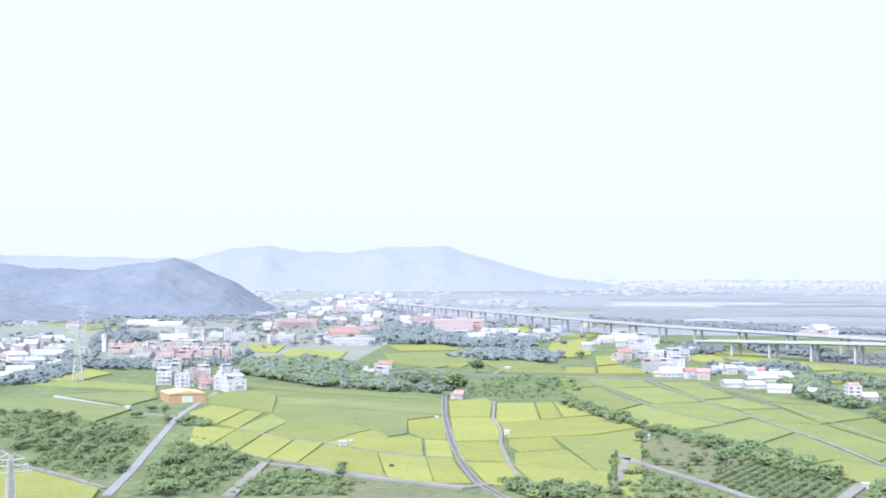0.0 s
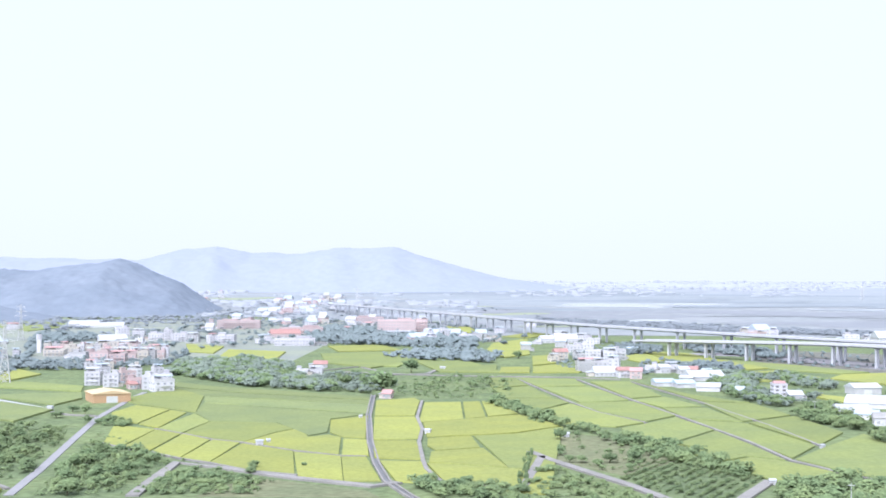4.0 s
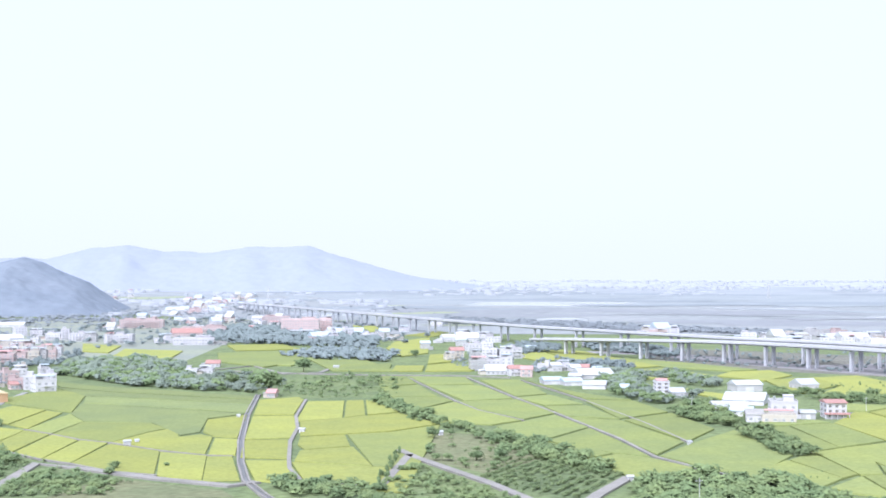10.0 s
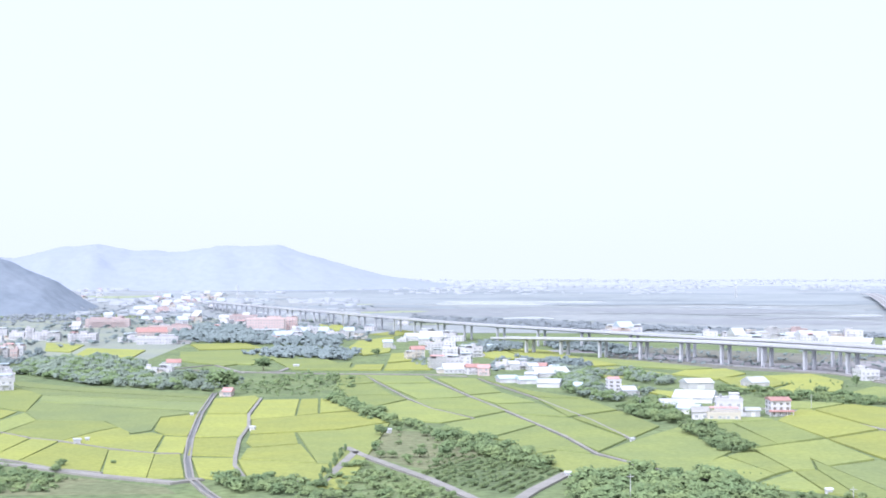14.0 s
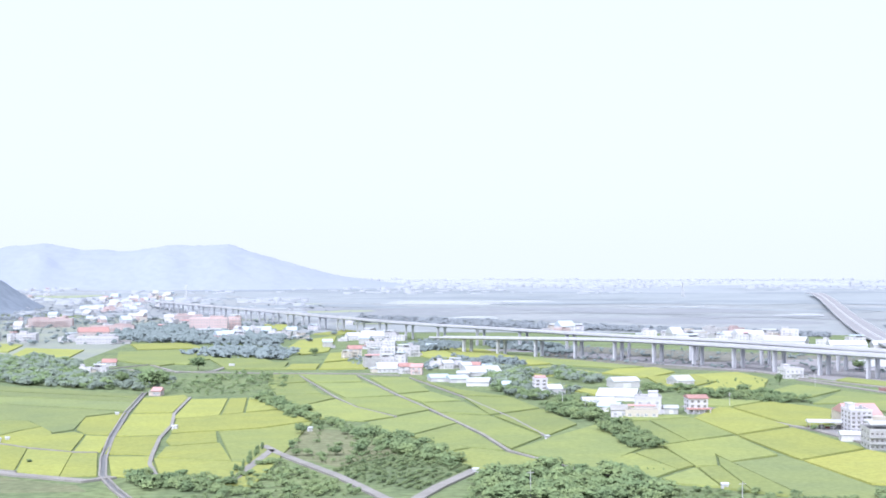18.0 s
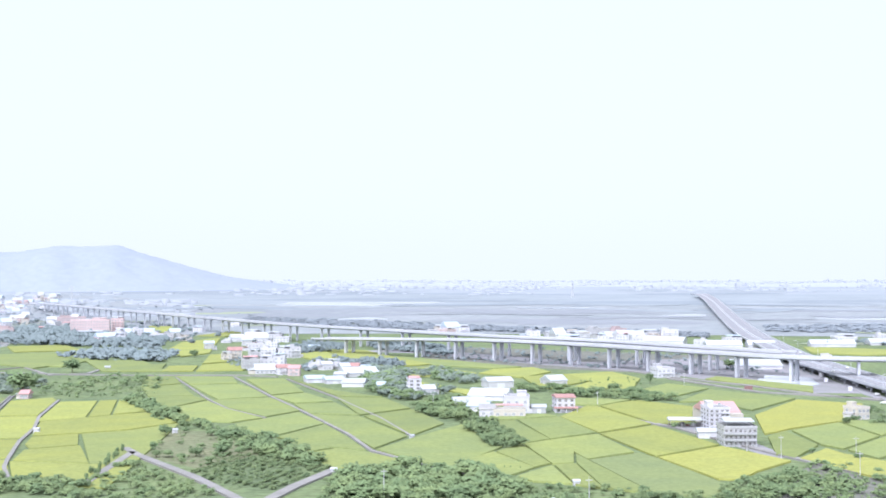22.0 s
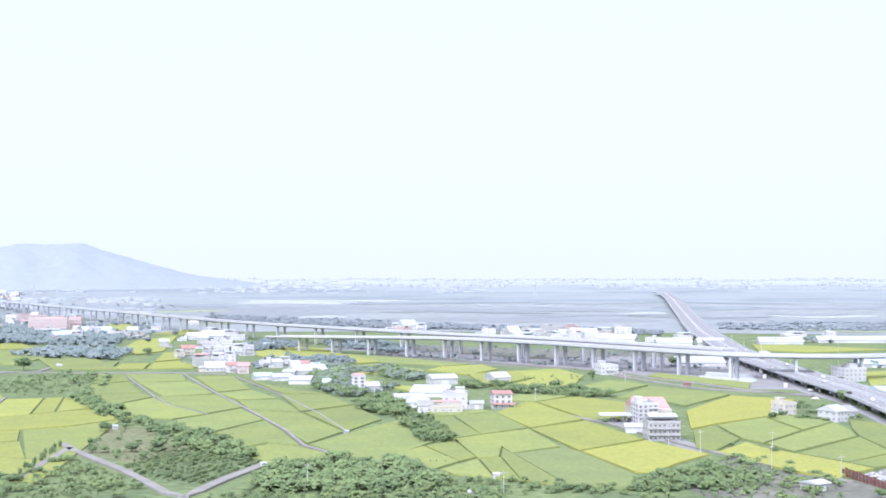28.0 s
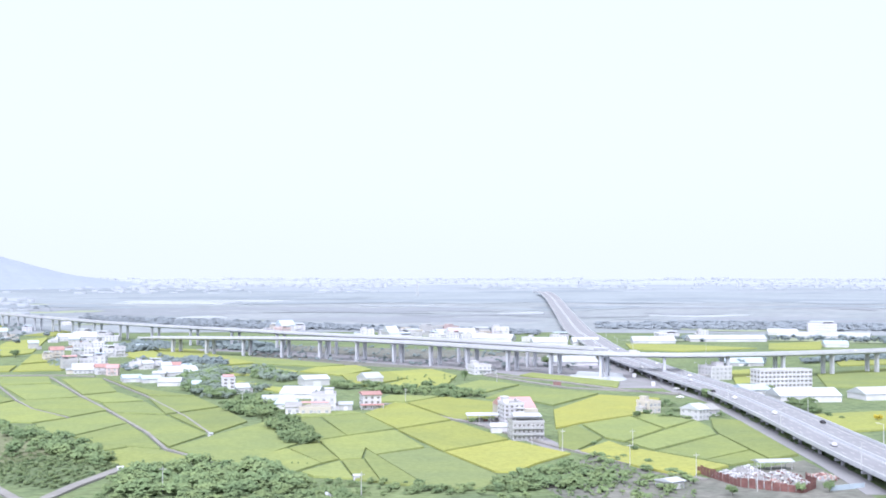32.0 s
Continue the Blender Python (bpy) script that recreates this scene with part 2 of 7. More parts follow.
def box(bm, x0, y0, z0, x1, y1, z1, index=0):
    v = [bm.verts.new(p) for p in ((x0, y0, z0), (x1, y0, z0), (x1, y1, z0), (x0, y1, z0), (x0, y0, z1), (x1, y0, z1), (x1, y1, z1), (x0, y1, z1))]
    for q in ((3, 2, 1, 0), (4, 5, 6, 7), (0, 1, 5, 4), (1, 2, 6, 5), (2, 3, 7, 6), (3, 0, 4, 7)):
        bm.faces.new([v[i] for i in q]).material_index = index
    return v


def tube(bm, a, b, r0, r1=None, n=6, index=0):
    a, b = Vector(a), Vector(b)
    r1 = r0 if r1 is None else r1
    q = (b - a).to_track_quat("Z", "Y")
    rings = []
    for p, r in ((a, r0), (b, r1)):
        rings.append([bm.verts.new(p + q @ Vector((r * math.cos(2 * math.pi * i / n), r * math.sin(2 * math.pi * i / n), 0))) for i in range(n)])
    for i in range(n):
        bm.faces.new((rings[0][i], rings[0][(i + 1) % n], rings[1][(i + 1) % n], rings[1][i])).material_index = index
    bm.faces.new(rings[1]).material_index = index
    bm.faces.new(rings[0][::-1]).material_index = index


RINGS = [0, 60, 150, 300, 500, 800, 1200, 1700, 2200, 2500, 2700, 2900, 3150, 3400, 3700, 4000, 4300, 4600, 4850]
RISE = [0.0 if r < 2500 else 60 * ((r - 2500) / 2300) ** 1.4 for r in RINGS]


def ground_height(x, y):
    """The plain lies level and rises gently past the river."""
    r = math.hypot(x, y)
    return 0.0 if r < 2500 else float(np.interp(r, RINGS, RISE))


def quick_mesh(name, verts, faces, mats, index=None, normals=None):
    me = bpy.data.meshes.new(name)
    verts = np.asarray(verts, dtype=np.float32)
    faces = np.asarray(faces, dtype=np.int32)
    k = faces.shape[1]
    me.vertices.add(len(verts))
    me.vertices.foreach_set("co", verts.ravel())
    me.loops.add(faces.size)
    me.loops.foreach_set("vertex_index", faces.ravel())
    me.polygons.add(len(faces))
    me.polygons.foreach_set("loop_start", np.arange(0, faces.size, k, dtype=np.int32))
    me.polygons.foreach_set("loop_total", np.full(len(faces), k, dtype=np.int32))
    for m in mats:
        me.materials.append(m)
    if index is not None:
        me.polygons.foreach_set("material_index", np.asarray(index, dtype=np.int32))
    me.update()
    if normals is not None:
        me.polygons.foreach_set("use_smooth", np.ones(len(faces), dtype=bool))
        me.normals_split_custom_set_from_vertices(np.asarray(normals, dtype=np.float32))
    return me


# ---- ground: one sheet out to the horizon ----
sectors = 96
bm = bmesh.new()
hub = bm.verts.new((0, 0, 0))
loops = []
for rad in RINGS[1:]:
    loops.append([bm.verts.new((rad * math.cos(2 * math.pi * i / sectors), rad * math.sin(2 * math.pi * i / sectors),
                                ground_height(rad, 0))) for i in range(sectors)])
for i in range(sectors):
    bm.faces.new((hub, loops[0][i], loops[0][(i + 1) % sectors]))
for a, b in zip(loops, loops[1:]):
    for i in range(sectors):
        bm.faces.new((a[i], b[i], b[(i + 1) % sectors], a[(i + 1) % sectors]))
tagged(part("ground", bm, M["grass"]), "rough green grassland and earth between the fields", "ground", kind="structure")


def drape(name, pts, z, mat, label, category, kind="structure"):
    bm = bmesh.new()
    vs = [bm.verts.new((x, y, ground_height(x, y) + z)) for x, y in pts]
    f = bm.faces.new(vs)
    f.normal_update()
    if f.normal.z < 0:
        f.normal_flip()
    return tagged(part(name, bm, mat), label, category, kind=kind)


# ---- paddies ----
def inset(pts, dx, dy):
    """Draw a polygon's edges in, by dx across and dy along the view."""
    area = sum(a[0] * b[1] - b[0] * a[1] for a, b in zip(pts, pts[1:] + pts[:1]))
    pts = pts if area > 0 else pts[::-1]
    n = len(pts)
    lines = []
    for i in range(n):
        (ax, ay), (bx, by) = pts[i], pts[(i + 1) % n]
        l = math.hypot(bx - ax, by - ay) or 1
        nx, ny = -(by - ay) / l, (bx - ax) / l
        d = math.hypot(nx * dx, ny * dy)
        lines.append(((ax + nx * d, ay + ny * d), ((bx - ax) / l, (by - ay) / l)))
    res = []
    for i in range(n):
        (p, u), (q, v) = lines[i - 1], lines[i]
        den = u[0] * v[1] - u[1] * v[0]
        if abs(den) < 0.08:
            res.append(q)
            continue
        s = ((q[0] - p[0]) * v[1] - (q[1] - p[1]) * v[0]) / den
        res.append((p[0] + u[0] * s, p[1] + u[1] * s))
    return res


PADDY = {
    "y": "yellow-green ripening rice paddy edged by earth bunds",
    "Y": "bright golden-yellow ripe rice paddy edged by earth bunds",
    "k": "light green ripening rice paddy edged by narrow earth bunds",
    "m": "half-ripe light green rice paddy edged by earth bunds",
    "g": "green unripe rice paddy edged by narrow earth bunds",
}


PADDY_COUNT = [0]


def paddy(tone, *pts):
    """One field of standing rice, 0.7 m high, on a bare earth bed."""
    pts = list(pts)
    area = sum(a[0] * b[1] - b[0] * a[1] for a, b in zip(pts, pts[1:] + pts[:1]))
    pts = pts if area > 0 else pts[::-1]
    PADDY_COUNT[0] += 1
    lift = 0.006 * PADDY_COUNT[0]
    root = thing("rice_field", PADDY[tone], "rice field", group="rice fields")
    bm = bmesh.new()
    bm.faces.new([bm.verts.new((x, y, 0.1 + lift * 0.2)) for x, y in inset(pts, -0.3, -0.8)])
    part("bund", bm, M["bund"], root, "low earth bund round the field")
    bm = bmesh.new()
    inner = inset(pts, 0.14, 0.38)
    low = [bm.verts.new((x, y, 0.1)) for x, y in inner]
    high = [bm.verts.new((x, y, 0.45 + lift)) for x, y in inset(inner, 0.08, 0.2)]
    n = len(pts)
    bm.faces.new(high)
    for i in range(n):
        bm.faces.new((low[i], low[(i + 1) % n], high[(i + 1) % n], high[i]))
    part("rice", bm, M[tone], root)


LANES = {"road": ("grey asphalt farm road", "asphalt"), "lane": ("narrow grey concrete farm lane", "path"), "path": ("light concrete footpath between the paddies", "path")}


def lane_strip(kind, half, *pts):
    """A paved strip along a line, on a low bank between the paddies."""
    label, mat = LANES[kind]
    bm = bmesh.new()
    sides = []
    for i, p in enumerate(pts):
        a, b = pts[max(i - 1, 0)], pts[min(i + 1, len(pts) - 1)]
        d = Vector((b[0] - a[0], b[1] - a[1])).normalized()
        n = Vector((-d.y, d.x)) * half
        z = {"path": 0.75, "lane": 0.75, "road": 0.24}[kind]
        sides.append([bm.verts.new((p[0] + n.x * s, p[1] + n.y * s, h)) for s, h in ((1, 0.0), (1, z), (-1, z), (-1, 0.0))])
    for a, b in zip(sides, sides[1:]):
        for k in range(3):
            bm.faces.new((a[k], a[k + 1], b[k + 1], b[k]))
    bm.faces.new(sides[0])
    bm.faces.new(sides[-1][::-1])
    tagged(part(kind if kind != "path" else "footpath", bm, M[mat]), label, kind, kind="structure")


paddy('y', (-120, 691.7), (-96.5, 670.5), (-100.1, 604.3), (-110, 618.4))
paddy('y', (-96.5, 670.5), (-82.1, 652.6), (-85.6, 588.1), (-99.2, 602.4))
paddy('y', (-81.2, 652.6), (-65.9, 628.4), (-69.9, 567.5), (-84.6, 586.2))
paddy('y', (-65, 628.4), (-51.7, 618.4), (-56.8, 553.4), (-69.9, 565.5))
paddy('y', (-50.7, 614.4), (-27.1, 587.8), (-22.1, 521.1), (-39, 530.9), (-56.8, 552.4))
paddy('y', (-27.1, 585.9), (-7.3, 570.9), (-4.2, 504.1), (-21.1, 518))
paddy('y', (-7.3, 568.9), (2.7, 568.3), (8.8, 503.2), (-4.2, 503.1))
paddy('y', (-133.1, 752), (-128, 794.6), (-105.3, 768.5), (-109.7, 697.1), (-124.7, 710.1))
paddy('y', (-108.9, 694.2), (-104.4, 764.6), (-93.6, 750.3), (-96.4, 675.3))
paddy('m', (-96.4, 675.3), (-89.1, 746.5), (-76, 705.2), (-82.1, 654.5))
paddy('m', (-81.2, 654.5), (-76.1, 703.2), (-43.4, 697.5), (-32.9, 669.9), (-39.8, 656.4), (-50.7, 618.4), (-65.8, 633.3))
paddy('y', (-50.7, 618.4), (-38.8, 656.3), (-29, 674.6), (-24.1, 637.1), (-15.3, 645.5), (-9.3, 634.3), (-8.3, 573.9), (-27.1, 591.8))
paddy('y', (-17.2, 709.5), (1.4, 730.3), (1.5, 629.7), (-9.3, 636.3), (-15.3, 654.4))
paddy('y', (-8.4, 630.3), (2.5, 624.7), (3.7, 571.2), (-7.3, 573.8))
paddy('g', (-89.1, 746.5), (-92.3, 805.1), (0.4, 736.2), (-17.2, 714.4), (-16.3, 654.4), (-24.1, 642), (-42.5, 697.5), (-76, 705.2))
paddy('m', (-144.9, 829.9), (-125.7, 911.8), (-98.7, 857), (-89.1, 750.4), (-129, 801.4))
paddy('g', (-126.8, 916.7), (-85.1, 876.6), (1.6, 813.3), (1.5, 792.9), (-98.7, 853.1))
paddy('g', (-97.8, 849.1), (1.5, 789), (1.4, 742), (-92.3, 808))
paddy('g', (-143.9, 980.2), (-96.7, 920.6), (-67.1, 898), (-0.3, 842.5), (1.6, 820.1), (-85.2, 881.5), (-125, 921.6))
paddy('y', (4.5, 816.1), (27, 833.7), (29.9, 815.1), (25, 729.1), (4.3, 730.1))
paddy('y', (4.3, 724.2), (25, 723.2), (27.2, 675.7), (24.4, 627.4), (4.5, 624.6))
paddy('y', (4.5, 620.6), (23.4, 621.5), (24.5, 593.7), (24.6, 557.9), (5.7, 563.1))
paddy('y', (7.7, 556), (24.6, 553), (30.7, 490.9), (13.7, 501.9))
paddy('y', (31.9, 804.3), (52.7, 806.4), (49, 710.2), (26.1, 695.5))
paddy('y', (53.7, 806.4), (63.7, 809.9), (60.9, 720.6), (49.9, 713.2))
paddy('y', (64.7, 809.8), (71.7, 812.5), (78.9, 737.8), (61.9, 723.6))
paddy('y', (28.1, 695.4), (78.9, 731.9), (94.2, 677.3), (69.3, 649), (50.3, 640.9), (28.3, 634.1))
paddy('y', (28.4, 629.1), (48.3, 637), (49.4, 595.3), (30.5, 585.4), (27.5, 602.4))
paddy('y', (28.5, 582.5), (50.5, 593.2), (55.6, 534.4), (26.6, 550.9))
paddy('m', (49.3, 636.9), (69.3, 645.1), (94.3, 674.3), (81.5, 590.1), (71.7, 526.8), (55.6, 533.4))
paddy('y', (25.6, 547.9), (71.7, 523.8), (62.7, 470.4), (31.7, 486.9))
paddy('k', (81, 998.6), (101.9, 996.2), (103.9, 925.9), (77.8, 906))
paddy('k', (101.9, 996.2), (141.8, 979.1), (140.8, 920.8), (108.9, 915.7))
paddy('k', (77.8, 901), (102.9, 916.9), (107.8, 829.4), (80.7, 829.6))
paddy('k', (108.9, 910.8), (140.8, 910.8), (146.8, 869.1), (150, 812.7), (119.9, 798.1))
paddy('k', (80.7, 825.7), (107.8, 825.6), (113.9, 799.2), (88.9, 749.4), (81.8, 779.9))
paddy('m', (88.9, 746.4), (113.9, 792.5), (121.2, 742), (135.5, 689.2), (118.4, 670.3), (93.2, 688.2))
paddy('k', (114.9, 795.3), (151, 804.9), (158.4, 723.4), (137.4, 694.1), (122.1, 744.9))
paddy('k', (119.5, 664.4), (136.5, 686.2), (156.4, 714.7), (161.7, 655.9), (131.7, 606.9), (120.6, 629.6))
paddy('k', (132.7, 603.9), (161.7, 653), (163.8, 586.4), (163.8, 549.4), (151.8, 563.2))
paddy('k', (130.7, 589.9), (140.8, 595), (151.8, 561.2), (134.8, 544.1))
paddy('m', (135.8, 542.1), (152.8, 559.2), (163.9, 544.4), (171.9, 517.4), (150.9, 480.2), (142.8, 504.2))
paddy('k', (148.8, 956.7), (175.7, 953.3), (174.8, 840.4), (152.9, 823.2))
paddy('k', (152, 815.5), (174.9, 832.6), (183.1, 772.9), (160.2, 765.6))
paddy('k', (159.2, 759.8), (183.2, 763.4), (184.6, 691.5), (160.5, 707.9))
paddy('k', (159.5, 703), (183.6, 683.7), (189.8, 594.7), (167.8, 554.4), (165.8, 609.3))
paddy('k', (178.7, 952.3), (194.8, 846.1), (215.9, 793.9), (189.9, 807.4))
paddy('k', (188, 796.8), (214.9, 787.2), (217.3, 722.3), (184.6, 691.5))
paddy('k', (185.6, 686.6), (217.4, 716.6), (217.7, 642.6), (191.8, 595.7))
paddy('k', (191.8, 589.7), (224.7, 636.6), (220.8, 548.6), (196.8, 510.5), (192.8, 475.4), (177.9, 507.4), (167.8, 551.4))
paddy('m', (192.8, 508.5), (212.8, 534.6), (215.7, 486.3), (196.8, 462.3))
paddy('m', (213.8, 534.6), (230.7, 555.6), (224.7, 495.3), (215.7, 486.3))
paddy('k', (238.6, 646.5), (254.6, 649.4), (247.7, 569.5), (231.7, 557.6), (230.7, 582.7))
paddy('k', (256.6, 652.4), (281.5, 661.2), (275.6, 589.2), (247.7, 569.5))
paddy('k', (238.6, 652.4), (251.5, 677.9), (278.5, 675), (281.5, 664.2), (256.6, 655.4))
paddy('m', (231.7, 555.6), (247.7, 567.5), (274.6, 584.2), (267.5, 519.8), (241.6, 503.2), (243.7, 524.3), (233.6, 494.2), (224.7, 493.3))
paddy('y', (281.5, 661.2), (313.2, 713.1), (318.2, 707.3), (313.6, 617.9), (276.6, 588.2))
paddy('y', (275.6, 584.2), (312.6, 612.8), (310.4, 534), (270.4, 504.6))
paddy('Y', (270.4, 502.6), (309.4, 530), (316.1, 480.9), (292.1, 459.2), (276.1, 440.4), (269.2, 443.5))
paddy('g', (241.6, 501.1), (267.5, 515.8), (269.4, 502.6), (267.2, 440.5), (264, 404.6), (235.4, 415.8))
paddy('k', (242.7, 520.2), (241.6, 502.1), (235.4, 417.8), (223.5, 433), (234.6, 495.2))
paddy('m', (224.7, 491.3), (233.6, 492.2), (223.5, 433), (216.6, 442.1))
paddy('m', (202.8, 466.3), (223.7, 490.3), (216.6, 444.1), (204.7, 453.2))
paddy('m', (301.2, 719.8), (324.8, 760.6), (352.8, 744.4), (321.2, 714.1), (315.2, 718.9))
paddy('y', (320.2, 710.2), (351.9, 740.5), (367.2, 698.2), (368.3, 676.3), (346.5, 632.5), (322.6, 614.7), (315.6, 619.9))
paddy('Y', (346.4, 565.7), (380.4, 646), (443.5, 722.3), (466.7, 689.5), (424.3, 619.7), (410.3, 610), (366.4, 582.5), (358.4, 574.6))
paddy('k', (343.4, 556.7), (361.4, 576.6), (350.2, 523.4), (321.1, 487.8), (319.2, 500.8))
paddy('k', (365.4, 577.5), (403.4, 603.1), (392.2, 546.9), (354.1, 509.4), (352.2, 525.4))
paddy('k', (405.4, 605), (418.3, 612.8), (426.3, 577.4), (394.3, 548.9))
paddy('k', (354.1, 507.4), (425.3, 575.4), (416.2, 545.6), (405.1, 520.8), (352, 479.6))
paddy('k', (351, 475.6), (405.1, 518.8), (388.8, 467.4), (356.8, 446.8))
paddy('k', (417.2, 545.5), (436.2, 580.2), (445.2, 567.9), (399.7, 448.5), (381.7, 441.8), (406.1, 520.8))
paddy('k', (355.8, 445.9), (387.8, 465.4), (380.7, 440.8), (358.7, 431))
paddy('Y', (322.1, 486.8), (348.2, 513.5), (346.1, 495.5), (354.8, 445.9), (356.7, 429), (336.6, 416.2), (329.6, 407.3), (323.8, 440.1))
paddy('k', (371, 722.9), (424.1, 799.6), (446.5, 729.4), (390.3, 669), (389.8, 723.8))
paddy('k', (360.5, 782.5), (416.9, 851.6), (427.1, 807.7), (381.6, 755.3))
paddy('m', (457.9, 883.3), (476.9, 906.3), (500.1, 808.6), (476.2, 763.5))
paddy('y', (624.9, 878.5), (656, 888.1), (559.7, 737.2), (548.7, 741.5))
paddy('k', (663, 823.1), (764, 872), (645, 708), (601.9, 722.3))
paddy('y', (877, 1223), (963, 1246), (865, 1112), (817, 1128))
paddy('y', (735, 1270), (780, 1231), (818, 1149), (719, 1119), (691, 1170))
paddy('y', (490, 580.9), (552, 584.1), (498, 511.9), (456, 508))
paddy('y', (781, 972), (857, 989), (794, 905), (734, 896))
paddy('y', (269.3, 1031.1), (304.3, 1058.2), (319, 974.2), (306, 941.7), (279.2, 947.9), (256.3, 953.5))
paddy('y', (340.9, 934.2), (379.9, 950.3), (373.9, 883.9), (328.3, 826.6), (328.1, 863))
paddy('y', (379.9, 950.3), (419.9, 965.8), (415.9, 896.6), (383.1, 823.5), (346.5, 792), (338.3, 824), (373, 878.9))
paddy('y', (342, 1014.5), (378, 1028.2), (375.9, 975.1), (338, 924), (320, 974.3))
paddy('k', (295.9, 1206), (338.6, 1126.4), (371, 1036.9), (345, 1020.6), (307.3, 1071.4))
paddy('y', (260.3, 898.8), (273.5, 839.1), (290.6, 796.7), (268.8, 779.1), (261.5, 836.9), (250.5, 867.1))
paddy('y', (256, 1358), (293, 1305), (297.9, 1186.9), (310.4, 1085.6), (266.4, 1052.3), (253.9, 1198.9))
paddy('y', (215, 1245), (253, 1336), (251.9, 1198.9), (225.8, 1138.5))
paddy('k', (33, 1204), (80, 1192), (99, 1043.6), (50, 1056))
paddy('k', (-20, 1324), (24, 1342), (38, 1203), (19, 1117), (-8, 1138))
paddy('k', (-270.1, 937.5), (-178.1, 884.8), (-186, 928.1), (-235.2, 966.7), (-262.2, 977))
paddy('g', (-261.9, 835.9), (-226.1, 836.7), (-166.7, 768.1), (-171.1, 704.6), (-212.8, 748.4), (-235, 758))
paddy('g', (-231.3, 859.3), (-176, 876), (-166.8, 836.5), (-172.7, 793.8))
paddy('y', (-205, 1508), (-158, 1459), (-152, 1321), (-180, 1351))
paddy('y', (-146, 1392), (-86, 1350), (-85.6, 1215), (-139.6, 1257))
paddy('k', (-51, 1310), (9, 1329), (37, 1189), (-2, 1103), (-41, 1175))
paddy('y', (101, 1108.9), (124, 1108.8), (116.9, 1044.3), (94, 1044.6))
paddy('y', (127, 1115.8), (147, 1135.8), (161.9, 1068), (153.8, 1043.7), (118.9, 1044.3))
paddy('y', (142, 1263), (166, 1280), (151, 1157.9), (128, 1128.8))
paddy('y', (126, 1516), (175, 1624), (143, 1290), (115, 1237), (109, 1378))
paddy('y', (150, 1684), (200, 1819), (217, 1748), (182, 1653))
paddy('k', (56, 1116), (100, 1136.9), (93, 1056.7), (64, 1063.9))
paddy('y', (98, 2046), (135, 2022), (137, 1838), (99, 1767))
paddy('y', (-294.2, 1043.2), (-270.9, 1093.1), (-241.7, 1042.4), (-248.6, 971.3), (-279.7, 976.8))
paddy('k', (-609, 2155), (-554, 2510), (-446, 2231), (-471, 1886))
paddy('y', (-151.4, 456.8), (-163, 531.4), (-162.8, 540.3), (-148.2, 526.7), (-116.2, 488), (-112.6, 459.8))
paddy('y', (-51, 1457), (4, 1480), (26, 1369), (-36, 1349))

lane_strip('road', 1.7, (-139.1, 884.2), (-138.9, 836.9), (-135.3, 729.3), (-125, 623.4), (-116.5, 539.8), (-111.6, 478.2))
lane_strip('lane', 2.2, (-71.1, 473.8), (-70.1, 514.9), (-69.1, 553.7), (-47.9, 536.2), (-21.1, 511), (5.8, 491.5), (14.7, 498.9))
lane_strip('lane', 1.8, (68.5, 580.6), (73.6, 555.6), (92.8, 489.4), (103.8, 438.4))
lane_strip('lane', 1.95, (103.8, 438.4), (109.3, 428.3), (113.8, 437.3))
lane_strip('lane', 1.8, (109.3, 428.3), (100.3, 383.3))
lane_strip('lane', 2.1, (113.8, 437.3), (123.8, 460.2), (142.9, 497.2))
lane_strip('lane', 1.6, (71.6, 565.6), (63.7, 525.1), (55.7, 482.6), (40.7, 492.4))
lane_strip('lane', 1.3, (-26.9, 1066.1), (33, 1028), (82, 1010.6), (146.8, 996.2), (172.7, 975.5))
lane_strip('path', 0.8, (30.9, 815.1), (26, 720.2), (27.2, 665.8), (24.4, 613.5), (24.6, 555), (25.2, 531), (28.4, 507), (30.6, 493))
lane_strip('path', 0.8, (142.8, 979), (152, 812.6), (159.4, 713.7), (165.8, 609.3), (165.8, 549.4), (176.9, 504.4), (190.8, 472.3))
lane_strip('path', 0.6, (176.7, 952.3), (187.9, 804.5), (192.6, 673), (191.8, 593.7))
lane_strip('path', 0.6, (101.9, 985.1), (114.9, 799.2), (121.2, 742), (136.5, 689.2))
lane_strip('lane', 1.6, (296.2, 721.7), (311.3, 703.3), (313.6, 632), (319.6, 601.6), (319.4, 551), (321.2, 498.8), (324.9, 449), (331.6, 403.4))
lane_strip('road', 4.2, (599.8, 1033.7), (565.4, 901.5), (504.4, 744.8), (486.8, 664.8), (436.1, 530.3), (395.6, 421.9), (369.4, 357.6))
lane_strip('lane', 2.1, (489.6, 709.4), (471.2, 760.5), (463, 832.1), (444.9, 893.2), (438.9, 977))
lane_strip('lane', 1.9, (493.5, 716.4), (447.2, 777.8), (436.9, 896.1))
lane_strip('lane', 1.6, (-61.4, 1041.4), (-11, 1124), (15.1, 1028.1), (41, 1040), (63, 1159))
lane_strip('path', 0.5, (-110, 616.5), (-100.1, 602.4), (-84.6, 586.2), (-69.9, 565.5), (-56.8, 552.4), (-39, 529.9), (-21.1, 518))
lane_strip('path', 0.4, (-97.3, 672.4), (-82.1, 652.6), (-65, 628.4), (-50.7, 616.4), (-27.1, 587.8), (-7.3, 570.9), (2.7, 568.3))
lane_strip('lane', 1.0, (-164.8, 755.3), (-153, 740.7), (-136.3, 732.3))
lane_strip('lane', 0.9, (-182.5, 592.4), (-172, 573.3), (-165.5, 552), (-152, 538.3), (-135.6, 518.8), (-115.3, 491.1))

